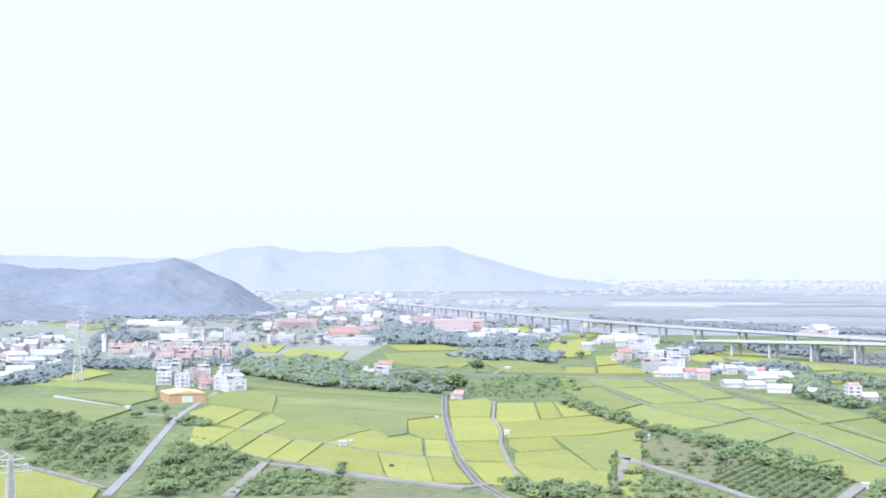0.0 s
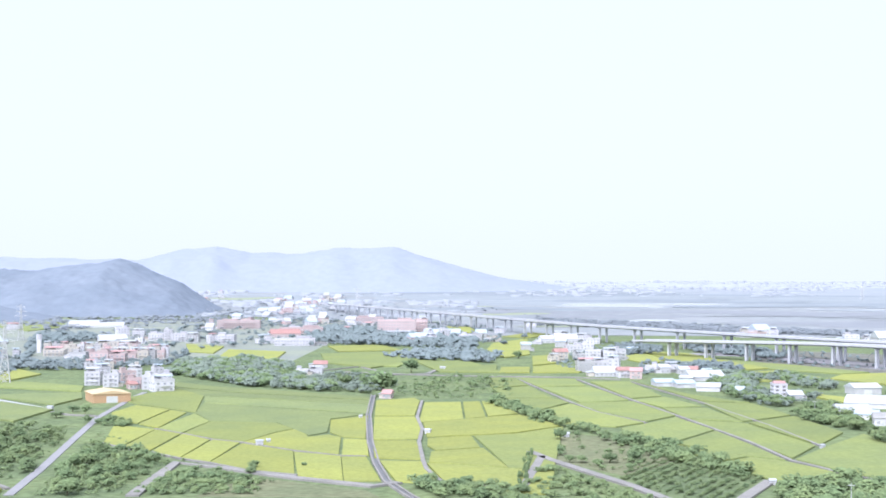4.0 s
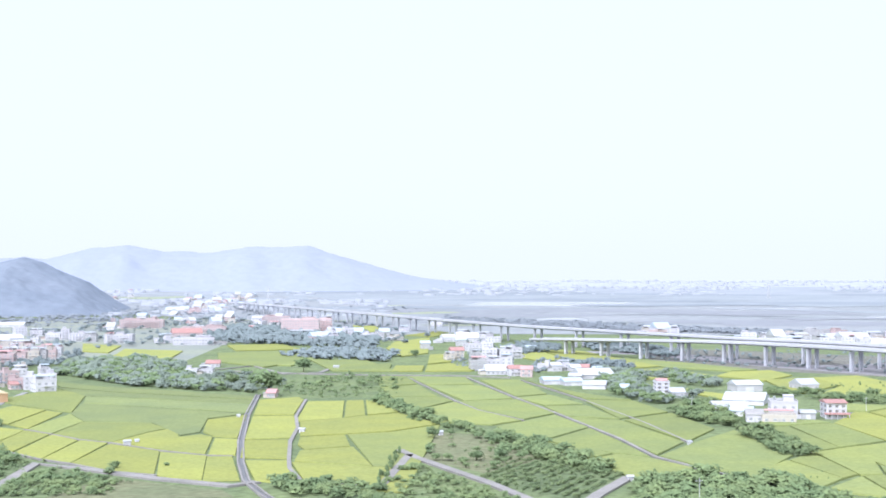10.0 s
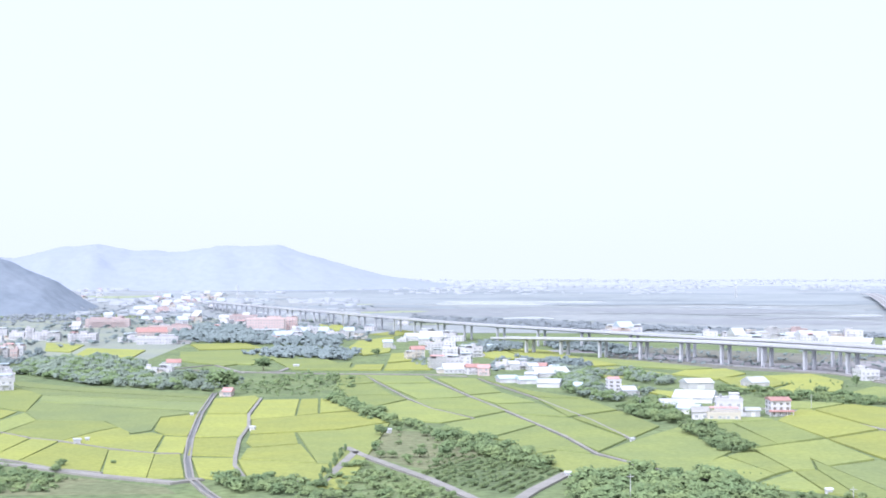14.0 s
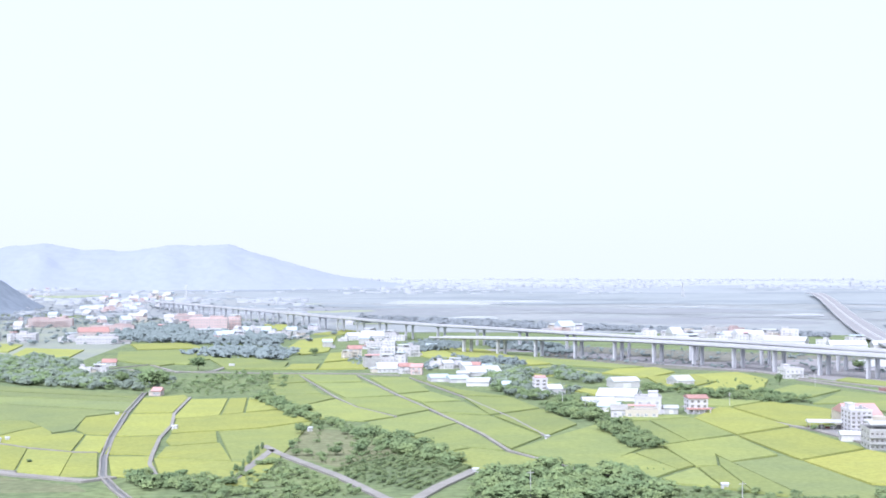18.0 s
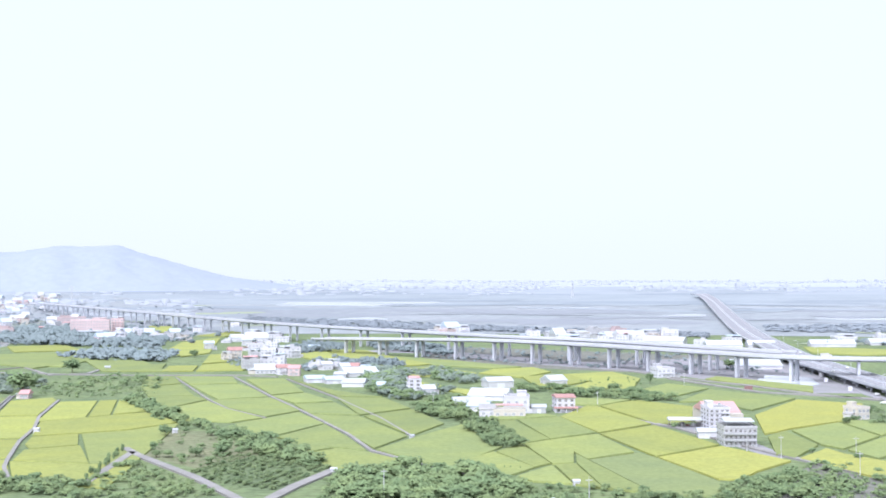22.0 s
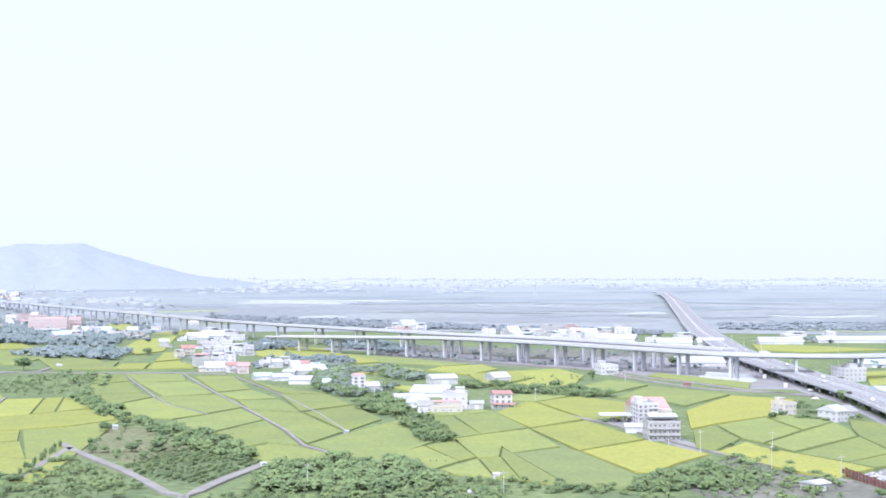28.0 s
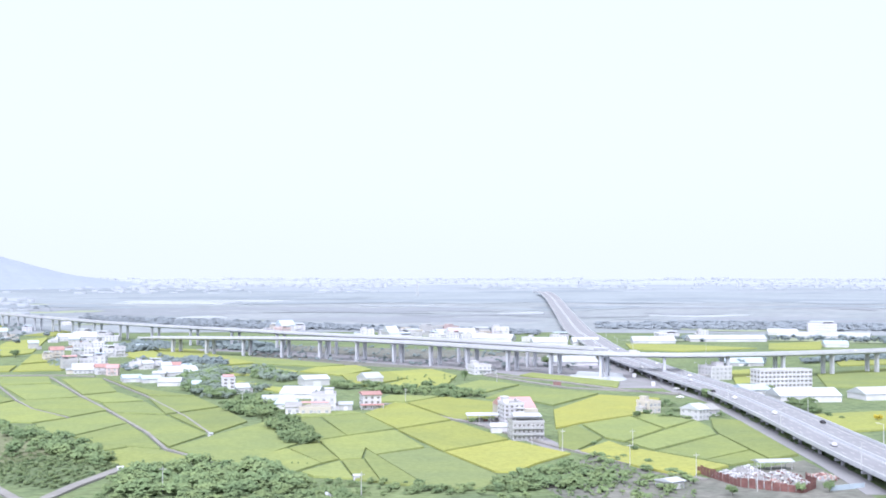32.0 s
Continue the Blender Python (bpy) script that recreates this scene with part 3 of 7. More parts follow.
# ---- meadows, orchard ground and riverbed ----
# this drape repaints the ground of the village zone paler, as haze would
drape('haze_pale_ground', [(-766, 1567), (-504.4, 1244), (-363.3, 1127), (-275.5, 1148), (-180.4, 1240), (-70.8, 1198), (-53, 1531), (112, 1639), (245, 1874), (402, 2088), (301, 2302), (-85, 2433), (-306, 2437), (-793, 2447), (-1140, 2330)], 0.02, M['village'], 'village ground painted a paler green for distance haze', 'ground')
drape('meadow', [(72.6, 565.5), (80.3, 649.8), (105.5, 637.6), (128.8, 559), (94.7, 514.3), (83.7, 538.4)], 0.04, M['meadow'], 'dry yellow-green meadow with scattered bushes', 'meadow')
drape('meadow', [(-50.9, 473.3), (-38, 516.9), (-21.1, 504.1), (3.8, 484.6), (8.8, 469.3)], 0.04, M['meadow'], 'dry grass field beside the lane', 'meadow')
drape('yard', [(428.3, 1091.6), (452.9, 939.3), (475.2, 768.5), (509.4, 755.8), (595.8, 1033.7), (545.8, 1119.8)], 0.04, M['gravel'], 'grey gravel ground below the viaduct', 'yard')
drape('yard', [(321.6, 606.6), (341.5, 622.5), (324.2, 498.7), (314.1, 488.9)], 0.05, M['gravel'], 'bare grey yard beside the farm houses', 'yard')
drape('yard', [(333.1, 485.7), (331.6, 406.4), (394.7, 437.7), (363.3, 348.7), (269.8, 379.6), (274, 423.5)], 0.05, M['waste'], 'weedy grey-green waste ground round the scrapyard', 'yard')
drape('flooded_field', [(519.1, 916.8), (539.2, 885.2), (513.2, 824.5), (484.1, 803.8), (493, 866.1)], 0.16, M['flood'], 'flooded field coloured white for its sky sheen', 'flooded field')
drape('yard', [(272, 1310), (337, 1252), (392.2, 1075.3), (447.9, 959.2), (468, 1006.9), (417.7, 1158.2), (355, 1333)], 0.05, M['gravel'], 'grey stony ground under the viaduct', 'yard')
drape('yard', [(312.6, 1130.9), (397.9, 1008), (491, 911.2), (535.2, 858.2), (653, 1063.1), (529, 1222.1), (373, 1396)], 0.03, M['waste'], 'weedy stony waste ground below the viaduct', 'yard')
drape('flooded_field', [(498, 885.1), (530.2, 888.5), (498.1, 802.6), (485.1, 796.7), (501.1, 841.9), (482, 847.1)], 0.19, M['flood'], 'flooded field whitened for the sky it mirrors', 'flooded field')
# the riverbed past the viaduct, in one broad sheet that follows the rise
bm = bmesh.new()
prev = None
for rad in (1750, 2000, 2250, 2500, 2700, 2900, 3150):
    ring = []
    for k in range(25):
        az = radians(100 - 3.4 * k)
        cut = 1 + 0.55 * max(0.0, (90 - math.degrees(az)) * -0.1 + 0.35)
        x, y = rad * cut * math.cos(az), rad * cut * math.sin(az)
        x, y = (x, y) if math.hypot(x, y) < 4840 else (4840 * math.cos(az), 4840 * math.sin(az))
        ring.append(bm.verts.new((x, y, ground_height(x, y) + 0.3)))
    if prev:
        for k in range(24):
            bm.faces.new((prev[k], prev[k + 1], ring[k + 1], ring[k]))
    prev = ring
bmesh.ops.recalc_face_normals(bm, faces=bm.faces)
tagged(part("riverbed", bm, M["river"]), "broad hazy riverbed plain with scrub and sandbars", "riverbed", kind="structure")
# the plain beyond, out to the horizon, in three broad sheets, painted ever hazier
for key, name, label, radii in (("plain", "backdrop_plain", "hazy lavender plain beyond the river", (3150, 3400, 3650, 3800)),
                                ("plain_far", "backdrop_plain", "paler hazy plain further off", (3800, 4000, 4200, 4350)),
                                ("plain_edge", "backdrop_plain", "plain whitened with haze colour towards the horizon", (4350, 4600, 4840))):
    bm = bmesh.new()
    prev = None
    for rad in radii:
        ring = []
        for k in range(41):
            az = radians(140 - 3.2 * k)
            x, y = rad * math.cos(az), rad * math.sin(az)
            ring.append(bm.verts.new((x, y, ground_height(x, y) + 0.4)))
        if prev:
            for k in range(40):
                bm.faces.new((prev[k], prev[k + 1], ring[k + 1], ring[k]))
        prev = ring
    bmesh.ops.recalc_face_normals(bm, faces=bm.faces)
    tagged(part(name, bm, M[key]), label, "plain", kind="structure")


STREAK_COUNT = [0]


def streak(az, half_az, rad, width, mat, label, name):
    """A long thin band across the plain: a river arm, a sandbar or a line of scrub."""
    STREAK_COUNT[0] += 1
    up = 0.5 + 0.006 * STREAK_COUNT[0]
    bm = bmesh.new()
    prev = None
    for k in range(17):
        s = k / 8 - 1
        a = radians(az + s * half_az)
        r0 = rad + 40 * math.sin(s * 2.3 + rad) - width / 2 * math.sqrt(max(1 - s * s, 0.0))
        r1 = r0 + width * math.sqrt(max(1 - s * s, 0.0)) + 1
        pair = [bm.verts.new((r * math.cos(a), r * math.sin(a), ground_height(r, 0) + up)) for r in (r0, r1)]
        if prev:
            bm.faces.new((prev[0], pair[0], pair[1], prev[1]))
        prev = pair
    bmesh.ops.recalc_face_normals(bm, faces=bm.faces)
    if sum(f.normal.z for f in bm.faces) < 0:
        bmesh.ops.reverse_faces(bm, faces=bm.faces)
    tagged(part(name, bm, mat), label, name.replace("_", " "), kind="structure")


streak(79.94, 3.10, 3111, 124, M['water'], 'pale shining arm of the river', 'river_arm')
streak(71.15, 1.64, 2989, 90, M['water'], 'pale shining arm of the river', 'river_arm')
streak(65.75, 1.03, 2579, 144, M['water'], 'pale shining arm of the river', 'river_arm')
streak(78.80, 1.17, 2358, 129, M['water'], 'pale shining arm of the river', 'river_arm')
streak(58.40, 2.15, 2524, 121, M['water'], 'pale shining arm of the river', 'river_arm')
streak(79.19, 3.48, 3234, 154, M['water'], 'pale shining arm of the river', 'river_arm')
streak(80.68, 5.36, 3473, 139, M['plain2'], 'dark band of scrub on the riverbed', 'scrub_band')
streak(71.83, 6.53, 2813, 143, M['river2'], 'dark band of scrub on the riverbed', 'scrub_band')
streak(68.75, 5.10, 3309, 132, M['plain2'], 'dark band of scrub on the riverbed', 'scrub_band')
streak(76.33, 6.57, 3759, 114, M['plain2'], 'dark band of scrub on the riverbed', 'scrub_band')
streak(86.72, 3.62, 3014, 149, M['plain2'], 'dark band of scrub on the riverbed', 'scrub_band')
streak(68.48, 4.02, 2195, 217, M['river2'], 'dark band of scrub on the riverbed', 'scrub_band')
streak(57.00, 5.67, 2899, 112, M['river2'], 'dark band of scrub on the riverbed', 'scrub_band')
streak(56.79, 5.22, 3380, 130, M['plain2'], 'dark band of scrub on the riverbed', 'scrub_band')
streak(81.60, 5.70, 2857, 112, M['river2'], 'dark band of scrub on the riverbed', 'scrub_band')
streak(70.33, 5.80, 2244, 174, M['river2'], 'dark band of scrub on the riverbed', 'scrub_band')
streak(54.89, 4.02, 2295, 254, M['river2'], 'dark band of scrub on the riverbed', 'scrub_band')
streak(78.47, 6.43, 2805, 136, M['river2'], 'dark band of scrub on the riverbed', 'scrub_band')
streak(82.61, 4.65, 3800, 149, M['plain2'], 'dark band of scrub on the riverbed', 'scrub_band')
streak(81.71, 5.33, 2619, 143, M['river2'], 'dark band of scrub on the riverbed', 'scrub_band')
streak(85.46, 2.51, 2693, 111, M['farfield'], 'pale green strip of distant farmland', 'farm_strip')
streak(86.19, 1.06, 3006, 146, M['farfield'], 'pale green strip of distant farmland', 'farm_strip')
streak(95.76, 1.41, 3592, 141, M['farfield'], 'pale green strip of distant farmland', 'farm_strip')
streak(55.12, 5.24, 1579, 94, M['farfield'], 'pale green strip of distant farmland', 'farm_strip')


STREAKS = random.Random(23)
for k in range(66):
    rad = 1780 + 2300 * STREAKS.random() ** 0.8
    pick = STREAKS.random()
    # further strips take the glowing plain colours, which hold the painted haze
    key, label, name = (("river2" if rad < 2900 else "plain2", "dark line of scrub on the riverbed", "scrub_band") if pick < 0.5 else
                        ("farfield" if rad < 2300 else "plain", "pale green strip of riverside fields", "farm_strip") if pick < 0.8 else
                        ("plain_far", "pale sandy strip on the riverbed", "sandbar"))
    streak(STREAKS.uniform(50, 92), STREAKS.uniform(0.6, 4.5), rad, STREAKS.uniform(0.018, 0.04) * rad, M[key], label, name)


# ---- irrigation canal ----
canal = thing("irrigation_canal", "concrete irrigation canal with raised light banks and a dark channel", "canal", kind="structure")
CANAL = ((2.6, 854), (1.4, 730.3), (3.6, 614.8), (6.7, 549.1), (10.8, 502.1), (17.8, 470.7), (26.7, 438.2))
for side in (-1, 1):
    bm = bmesh.new()
    for (ax, ay), (bx, by) in zip(CANAL, CANAL[1:]):
        v = [bm.verts.new(p) for x, y in ((ax, ay), (bx, by)) for p in
             ((x + side * 0.8, y, 0), (x + side * 0.8, y, 0.8), (x + side * 1.5, y, 0.8), (x + side * 1.5, y, 0))]
        for k in range(3):
            bm.faces.new((v[k], v[k + 1], v[k + 5], v[k + 4]))
    part("bank", bm, M["path"], canal)
bm = bmesh.new()
for (ax, ay), (bx, by) in zip(CANAL, CANAL[1:]):
    bm.faces.new([bm.verts.new(p) for p in ((ax - 0.9, ay, 0.3), (bx - 0.9, by, 0.3), (bx + 0.9, by, 0.3), (ax + 0.9, ay, 0.3))])
part("channel", bm, M["channel"], canal, "dark wet channel floor")


# ---- viaducts and motorway ----
def arc_points(pts, step):
    """Points at even steps along a line, smoothed, with their headings."""
    p = [Vector(q) for q in pts]
    fine = []
    for i in range(len(p) - 1):
        a, b, c, d = p[max(i - 1, 0)], p[i], p[i + 1], p[min(i + 2, len(p) - 1)]
        for k in range(24):
            s = k / 24
            fine.append(0.5 * ((2 * b) + (c - a) * s + (2 * a - 5 * b + 4 * c - d) * s * s + (3 * b - a - 3 * c + d) * s ** 3))
    fine.append(p[-1])
    out, need = [], 0.0
    for a, b in zip(fine, fine[1:]):
        l = (b - a).length
        while need <= l and l > 0:
            out.append((a + (b - a) * (need / l), (b - a).normalized()))
            need += step
        need -= l
    return out


def sweep(line, section, closed=True, spread=lambda p: 1.0):
    """A bmesh of a cross-section (across, up) carried along points with headings. spread: how much wider it is at a point."""
    bm = bmesh.new()
    prev = None
    for p, d in line:
        n = Vector((-d.y, d.x, 0)).normalized()
        w = spread(p)
        ring = [bm.verts.new((p.x + n.x * s * w, p.y + n.y * s * w, p.z + h)) for s, h in section]
        if prev:
            for k in range(len(ring) if closed else len(ring) - 1):
                j = (k + 1) % len(ring)
                bm.faces.new((prev[k], ring[k], ring[j], prev[j]))
        elif closed:
            bm.faces.new(ring)
        prev = ring
    if closed:
        bm.faces.new(prev[::-1])
    bmesh.ops.recalc_face_normals(bm, faces=bm.faces)
    return bm


def viaduct(name, label, pts, half, span, depth=1.7, twin=True):
    root = thing(name, label, "viaduct")
    line = arc_points(pts, 14)
    part("deck", sweep(line, ((half, 0), (half, -0.5), (half * 0.55, -0.8), (half * 0.45, -depth), (-half * 0.45, -depth), (-half * 0.55, -0.8), (-half, -0.5), (-half, 0))), M["concrete"], root)
    part("carriageway", sweep(line, ((half - 0.5, 0.06), (half - 0.5, 0.004), (-half + 0.5, 0.004), (-half + 0.5, 0.06))), M["asphalt"], root, "grey asphalt carriageway")
    for s in (-1, 1):
        part("parapet", sweep(line, ((s * half, 0), (s * half, 1.1), (s * (half - 0.3), 1.1), (s * (half - 0.4), 0))), M["rail"], root, "pale concrete parapet")
    shaft = {}
    for p, d in arc_points(pts, span)[1:]:
        top = round((p.z - depth) * 2) / 2
        if top < 2.5:
            continue
        if top not in shaft:
            bm = bmesh.new()
            w = 1.5 if half > 9 else 1.1
            low = box(bm, -w, -0.9, 0, w, 0.9, top - 1.6)
            v = box(bm, -w, -0.9, top - 1.6, w, 0.9, top)
            for q in v[4:]:
                q.co.x += math.copysign(0.9, q.co.x)
            bmesh.ops.remove_doubles(bm, verts=low + v, dist=0.001)
            shaft[top] = mesh_of("pier", bm, M["pier"])
        for s in ((-1, 1) if twin else (0,)):
            ob = part("pier", shaft[top], None, root)
            ob.matrix_basis = Matrix.Translation((p.x, p.y, 0)) @ Matrix.Rotation(math.atan2(d.y, d.x) + math.pi / 2, 4, "Z") @ Matrix.Translation((s * half * 0.5, 0, 0))
    return root


viaduct("viaduct", "long pale concrete road viaduct on paired piers above the fields",
        ((246, 1300, 13), (300, 1225, 15), (372.6, 1136, 17), (429.1, 1041.4, 17), (474.9, 939.3, 16.5), (523.2, 853.5, 16), (601.8, 822.8, 16), (748, 838, 16), (900, 880, 16), (1080, 930, 16)), 9.5, 43)
viaduct("viaduct", "far pale concrete expressway viaduct running towards the hills",
        ((-110, 2900, 20), (90, 2176, 18), (237, 1591, 18), (325, 1355, 18), (394.8, 1190.5, 18), (451.3, 1093.6, 18), (499.1, 988.8, 17.2), (535.2, 908.3, 16.6)), 8.5, 78)

MOTORWAY = ((371.5, 318.8, 5), (404.7, 411.0, 5), (429.4, 477.1, 5), (458.4, 553.6, 5), (501.0, 674.1, 5), (538.7, 808.6, 5), (607.0, 1031.0, 5), (708.6, 1299.6, 5), (803.5, 1541.2, 5), (1069.4, 2171.7, 5), (1235.0, 2582.0, 14), (1380.0, 2940.0, 21), (1476.0, 3203.0, 29), (1496.0, 3290.0, 31))
motorway = thing("motorway", "elevated grey dual-carriageway motorway on short concrete piers", "motorway")
line = arc_points(MOTORWAY, 15)
HALF = 13.0


def widening(p):
    """The motorway broadens with slip lanes past the viaduct."""
    return 1.0 + 0.3 * min(max((p.y - 850) / 900, 0.0), 1.0)


part("deck", sweep(line, ((HALF, 0), (HALF, -0.6), (HALF * 0.8, -1.8), (-HALF * 0.8, -1.8), (-HALF, -0.6), (-HALF, 0)), spread=widening), M["concrete"], motorway)
for s in (-1, 1):
    a, b = s * 1.0, s * (HALF - 0.6)
    part("carriageway", sweep(line, ((a, 0.004), (a, 0.06), (b, 0.06), (b, 0.004)), spread=widening), M["motorway"], motorway, "grey asphalt carriageway with lane lines")
    part("parapet", sweep(line, ((s * HALF, 0), (s * HALF, 1.0), (s * (HALF - 0.35), 1.0), (s * (HALF - 0.5), 0)), spread=widening), M["rail"], motorway, "pale concrete parapet")
    for off in (1.6, HALF - 2.9):
        part("edge_line", sweep(line, ((s * off, 0.064), (s * off, 0.08), (s * (off + 0.3), 0.08), (s * (off + 0.3), 0.064)), spread=widening), M["paint"], motorway, "white painted edge line")
part("central_barrier", sweep(line, ((0.4, 0), (0.25, 1.0), (-0.25, 1.0), (-0.4, 0)), spread=widening), M["rail"], motorway, "concrete central barrier")
dash = bmesh.new()
box(dash, -0.15, -3, 0, 0.15, 3, 0.02)
dash = mesh_of("lane_dash", dash, M["paint"])
pier_bm = bmesh.new()
for c in (-8.5, 8.5):
    tube(pier_bm, (c, 0, 0), (c, 0, 2.2), 0.8, n=10)
v = box(pier_bm, -11.4, -0.9, 2.2, 11.4, 0.9, 3.2)
pier_me = mesh_of("pier", pier_bm, M["pier"])
for i, (p, d) in enumerate(arc_points(MOTORWAY, 17)):
    if p.y > 1500:
        break
    turn = Matrix.Rotation(math.atan2(d.y, d.x) - math.pi / 2, 4, "Z")
    n = Vector((-d.y, d.x, 0))
    for off in (-8.0, -4.8, 4.8, 8.0):
        if p.y < 1100:
            ob = part("lane_dash", dash, None, motorway)
            ob.matrix_basis = Matrix.Translation(p + n * off + Vector((0, 0, 0.07))) @ turn
    if i % 2 == 0:
        ob = part("pier", pier_me, None, motorway)
        ob.matrix_basis = Matrix.Translation((p.x, p.y, 0)) @ turn


# ---- hills ----
def hill(name, label, ridge, dist, depth, mat, seed, canopy=0.0):
    """A wooded ridge: (bearing offset in metres, height) pairs along it, at a distance."""
    xs = [r[0] for r in ridge]
    hs = [r[1] for r in ridge]
    nu, nv = 420, 80
    verts, faces = [], []
    for i in range(nu):
        x = xs[0] + (xs[-1] - xs[0]) * i / (nu - 1)
        h = float(np.interp(x, xs, hs))
        for j in range(nv):
            s = j / (nv - 1)
            fall = math.sin(min(s / 0.62, 1) * math.pi / 2) ** 1.25 if s < 0.62 else math.cos((s - 0.62) / 0.38 * math.pi / 2)
            y = dist + depth * (s - 0.62)
            nz = noise.fractal(Vector((x * 0.006 + seed, y * 0.006, 0)), 0.85, 2.1, 7)
            spur = noise.noise(Vector((x * 0.011 + seed * 3, s * 1.2, 4)))
            bush = noise.noise(Vector((x * 0.045, y * 0.045, seed))) + 0.7 * noise.noise(Vector((x * 0.1, y * 0.1, seed + 5)))
            verts.append((x + 12 * nz * (1 - s), y, ground_height(x, y) * 0.6 - 8 + max(h * fall * (1 + 0.07 * nz + 0.22 * spur * (1 - fall * fall)) + canopy * bush * min(1, fall * 3), 0)))
    for i in range(nu - 1):
        for j in range(nv - 1):
            a = i * nv + j
            faces.append((a, a + nv, a + nv + 1, a + 1))
    ob = new(name, quick_mesh(name, verts, faces, [mat]))
    for p in ob.data.polygons:
        p.use_smooth = True
    return tagged(ob, label, "hill", kind="structure")


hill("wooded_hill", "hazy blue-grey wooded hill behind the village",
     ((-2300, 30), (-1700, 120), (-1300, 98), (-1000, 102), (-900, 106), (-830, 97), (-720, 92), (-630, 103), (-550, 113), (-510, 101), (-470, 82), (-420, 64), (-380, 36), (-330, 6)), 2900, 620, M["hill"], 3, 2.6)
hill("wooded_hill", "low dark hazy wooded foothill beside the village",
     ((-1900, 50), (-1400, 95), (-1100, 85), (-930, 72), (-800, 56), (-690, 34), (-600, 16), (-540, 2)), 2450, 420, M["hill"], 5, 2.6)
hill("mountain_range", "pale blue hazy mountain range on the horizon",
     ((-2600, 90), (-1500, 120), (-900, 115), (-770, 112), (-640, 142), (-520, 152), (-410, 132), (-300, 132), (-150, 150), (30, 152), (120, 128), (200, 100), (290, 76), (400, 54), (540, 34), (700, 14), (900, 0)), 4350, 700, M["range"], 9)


# ---- trees ----
def crown_arrays(rng, leaves, size, lobes, flat=0.8, core=True, deep=0.72):
    """Leaf clumps, as quads, on the skin of several lobes within a crown about 2 m across."""
    cs = [(rng.uniform(-0.5, 0.5), rng.uniform(-0.5, 0.5), rng.uniform(-0.25, 0.45), rng.uniform(0.42, 0.66)) for _ in range(lobes)]
    V, Fc, N = [], [], []
    for k in range(leaves):
        cx, cy, cz, cr = cs[k % lobes]
        th, u = rng.uniform(0, 2 * math.pi), rng.uniform(-0.75, 1)
        rr = cr * rng.uniform(deep, 1.08)
        q = math.sqrt(1 - u * u)
        c = Vector((cx + rr * q * math.cos(th), cy + rr * q * math.sin(th), (cz + rr * u) * flat))
        out = Vector((q * math.cos(th), q * math.sin(th), u + 1.3)).normalized()
        s = size * rng.uniform(0.6, 1.35)
        up = Vector((rng.uniform(-0.4, 0.4), rng.uniform(-0.4, 0.4), 1)).normalized()
        t = up.orthogonal().normalized()
        t.rotate(Matrix.Rotation(rng.uniform(0, 6.28), 3, up))
        b = up.cross(t)
        n0 = len(V)
        for d, l in ((up * rng.uniform(0.5, 1.1), 1), (t, 1), (b, 1), (-t, rng.uniform(0.7, 1.2)), (-b, rng.uniform(0.7, 1.2))):
            V.append(tuple(c + d * s * l))
            N.append(tuple((out + d * 0.45).normalized()))
        for i in range(4):
            Fc.append((n0 + 1 + i, n0 + 1 + (i + 1) % 4, n0, n0))
    for cx, cy, cz, cr in cs if core else ():
        n0 = len(V)
        r = cr * 0.78
        for a in ((1, 0, 0), (0, 1, 0), (-1, 0, 0), (0, -1, 0), (0, 0, 1), (0, 0, -1)):
            V.append((cx + a[0] * r, cy + a[1] * r, (cz + a[2] * r) * flat))
            N.append(tuple(Vector((a[0], a[1], a[2] + 1.2)).normalized()))
        for i in range(4):
            j = (i + 1) % 4
            Fc.append((n0 + i, n0 + j, n0 + 4, n0 + 4))
            Fc.append((n0 + j, n0 + i, n0 + 5, n0 + 5))
    return np.array(V, dtype=np.float32), np.array(Fc, dtype=np.int32), np.array(N, dtype=np.float32)


def tri_faces(F4):
    """Split quads to triangles and drop the empty ones."""
    t = np.concatenate([F4[:, [0, 1, 2]], F4[:, [0, 2, 3]]])
    return t[(t[:, 0] != t[:, 1]) & (t[:, 1] != t[:, 2]) & (t[:, 2] != t[:, 0])]


rng = random.Random(11)
CROWNS = [crown_arrays(rng, 170, 0.16, 8, 0.8, True, 0.75) for _ in range(6)]
LOW_CROWNS = [crown_arrays(rng, 24, 0.32, 4, 0.75) for _ in range(6)]
TUFTS = [crown_arrays(rng, 14, 0.34, 3, 0.8, False, 0.6) for _ in range(8)]
FINE_CROWNS = [crown_arrays(rng, 92, 0.18, 6, 0.75, False, 0.6) for _ in range(10)]
CROWN_ME = {k: [quick_mesh("crown", v, tri_faces(f), [M[k]], None, n) for v, f, n in CROWNS] for k in ("leaf", "leaf_mid", "leaf_far", "leaf_yellow")}
bm = bmesh.new()
tube(bm, (0, 0, 0), (0.05, 0.02, 0.5), 0.07, 0.05, 7)
tube(bm, (0.05, 0.02, 0.5), (0.3, 0.1, 1.0), 0.04, 0.015, 5)
tube(bm, (0.05, 0.02, 0.5), (-0.25, 0.15, 1.0), 0.04, 0.015, 5)
tube(bm, (0.05, 0.02, 0.5), (0.0, -0.28, 1.0), 0.035, 0.015, 5)
TRUNK_ME = mesh_of("trunk", bm, M["bark"])
TREE_LABEL = {"leaf": "dark green broad-leaved tree with a rounded uneven crown", "leaf_mid": "broad-leaved tree in faintly haze-greyed green with an uneven crown", "leaf_far": "distant broad-leaved tree in haze-greyed green by the village", "leaf_yellow": "tree in yellow blossom beside the motorway"}


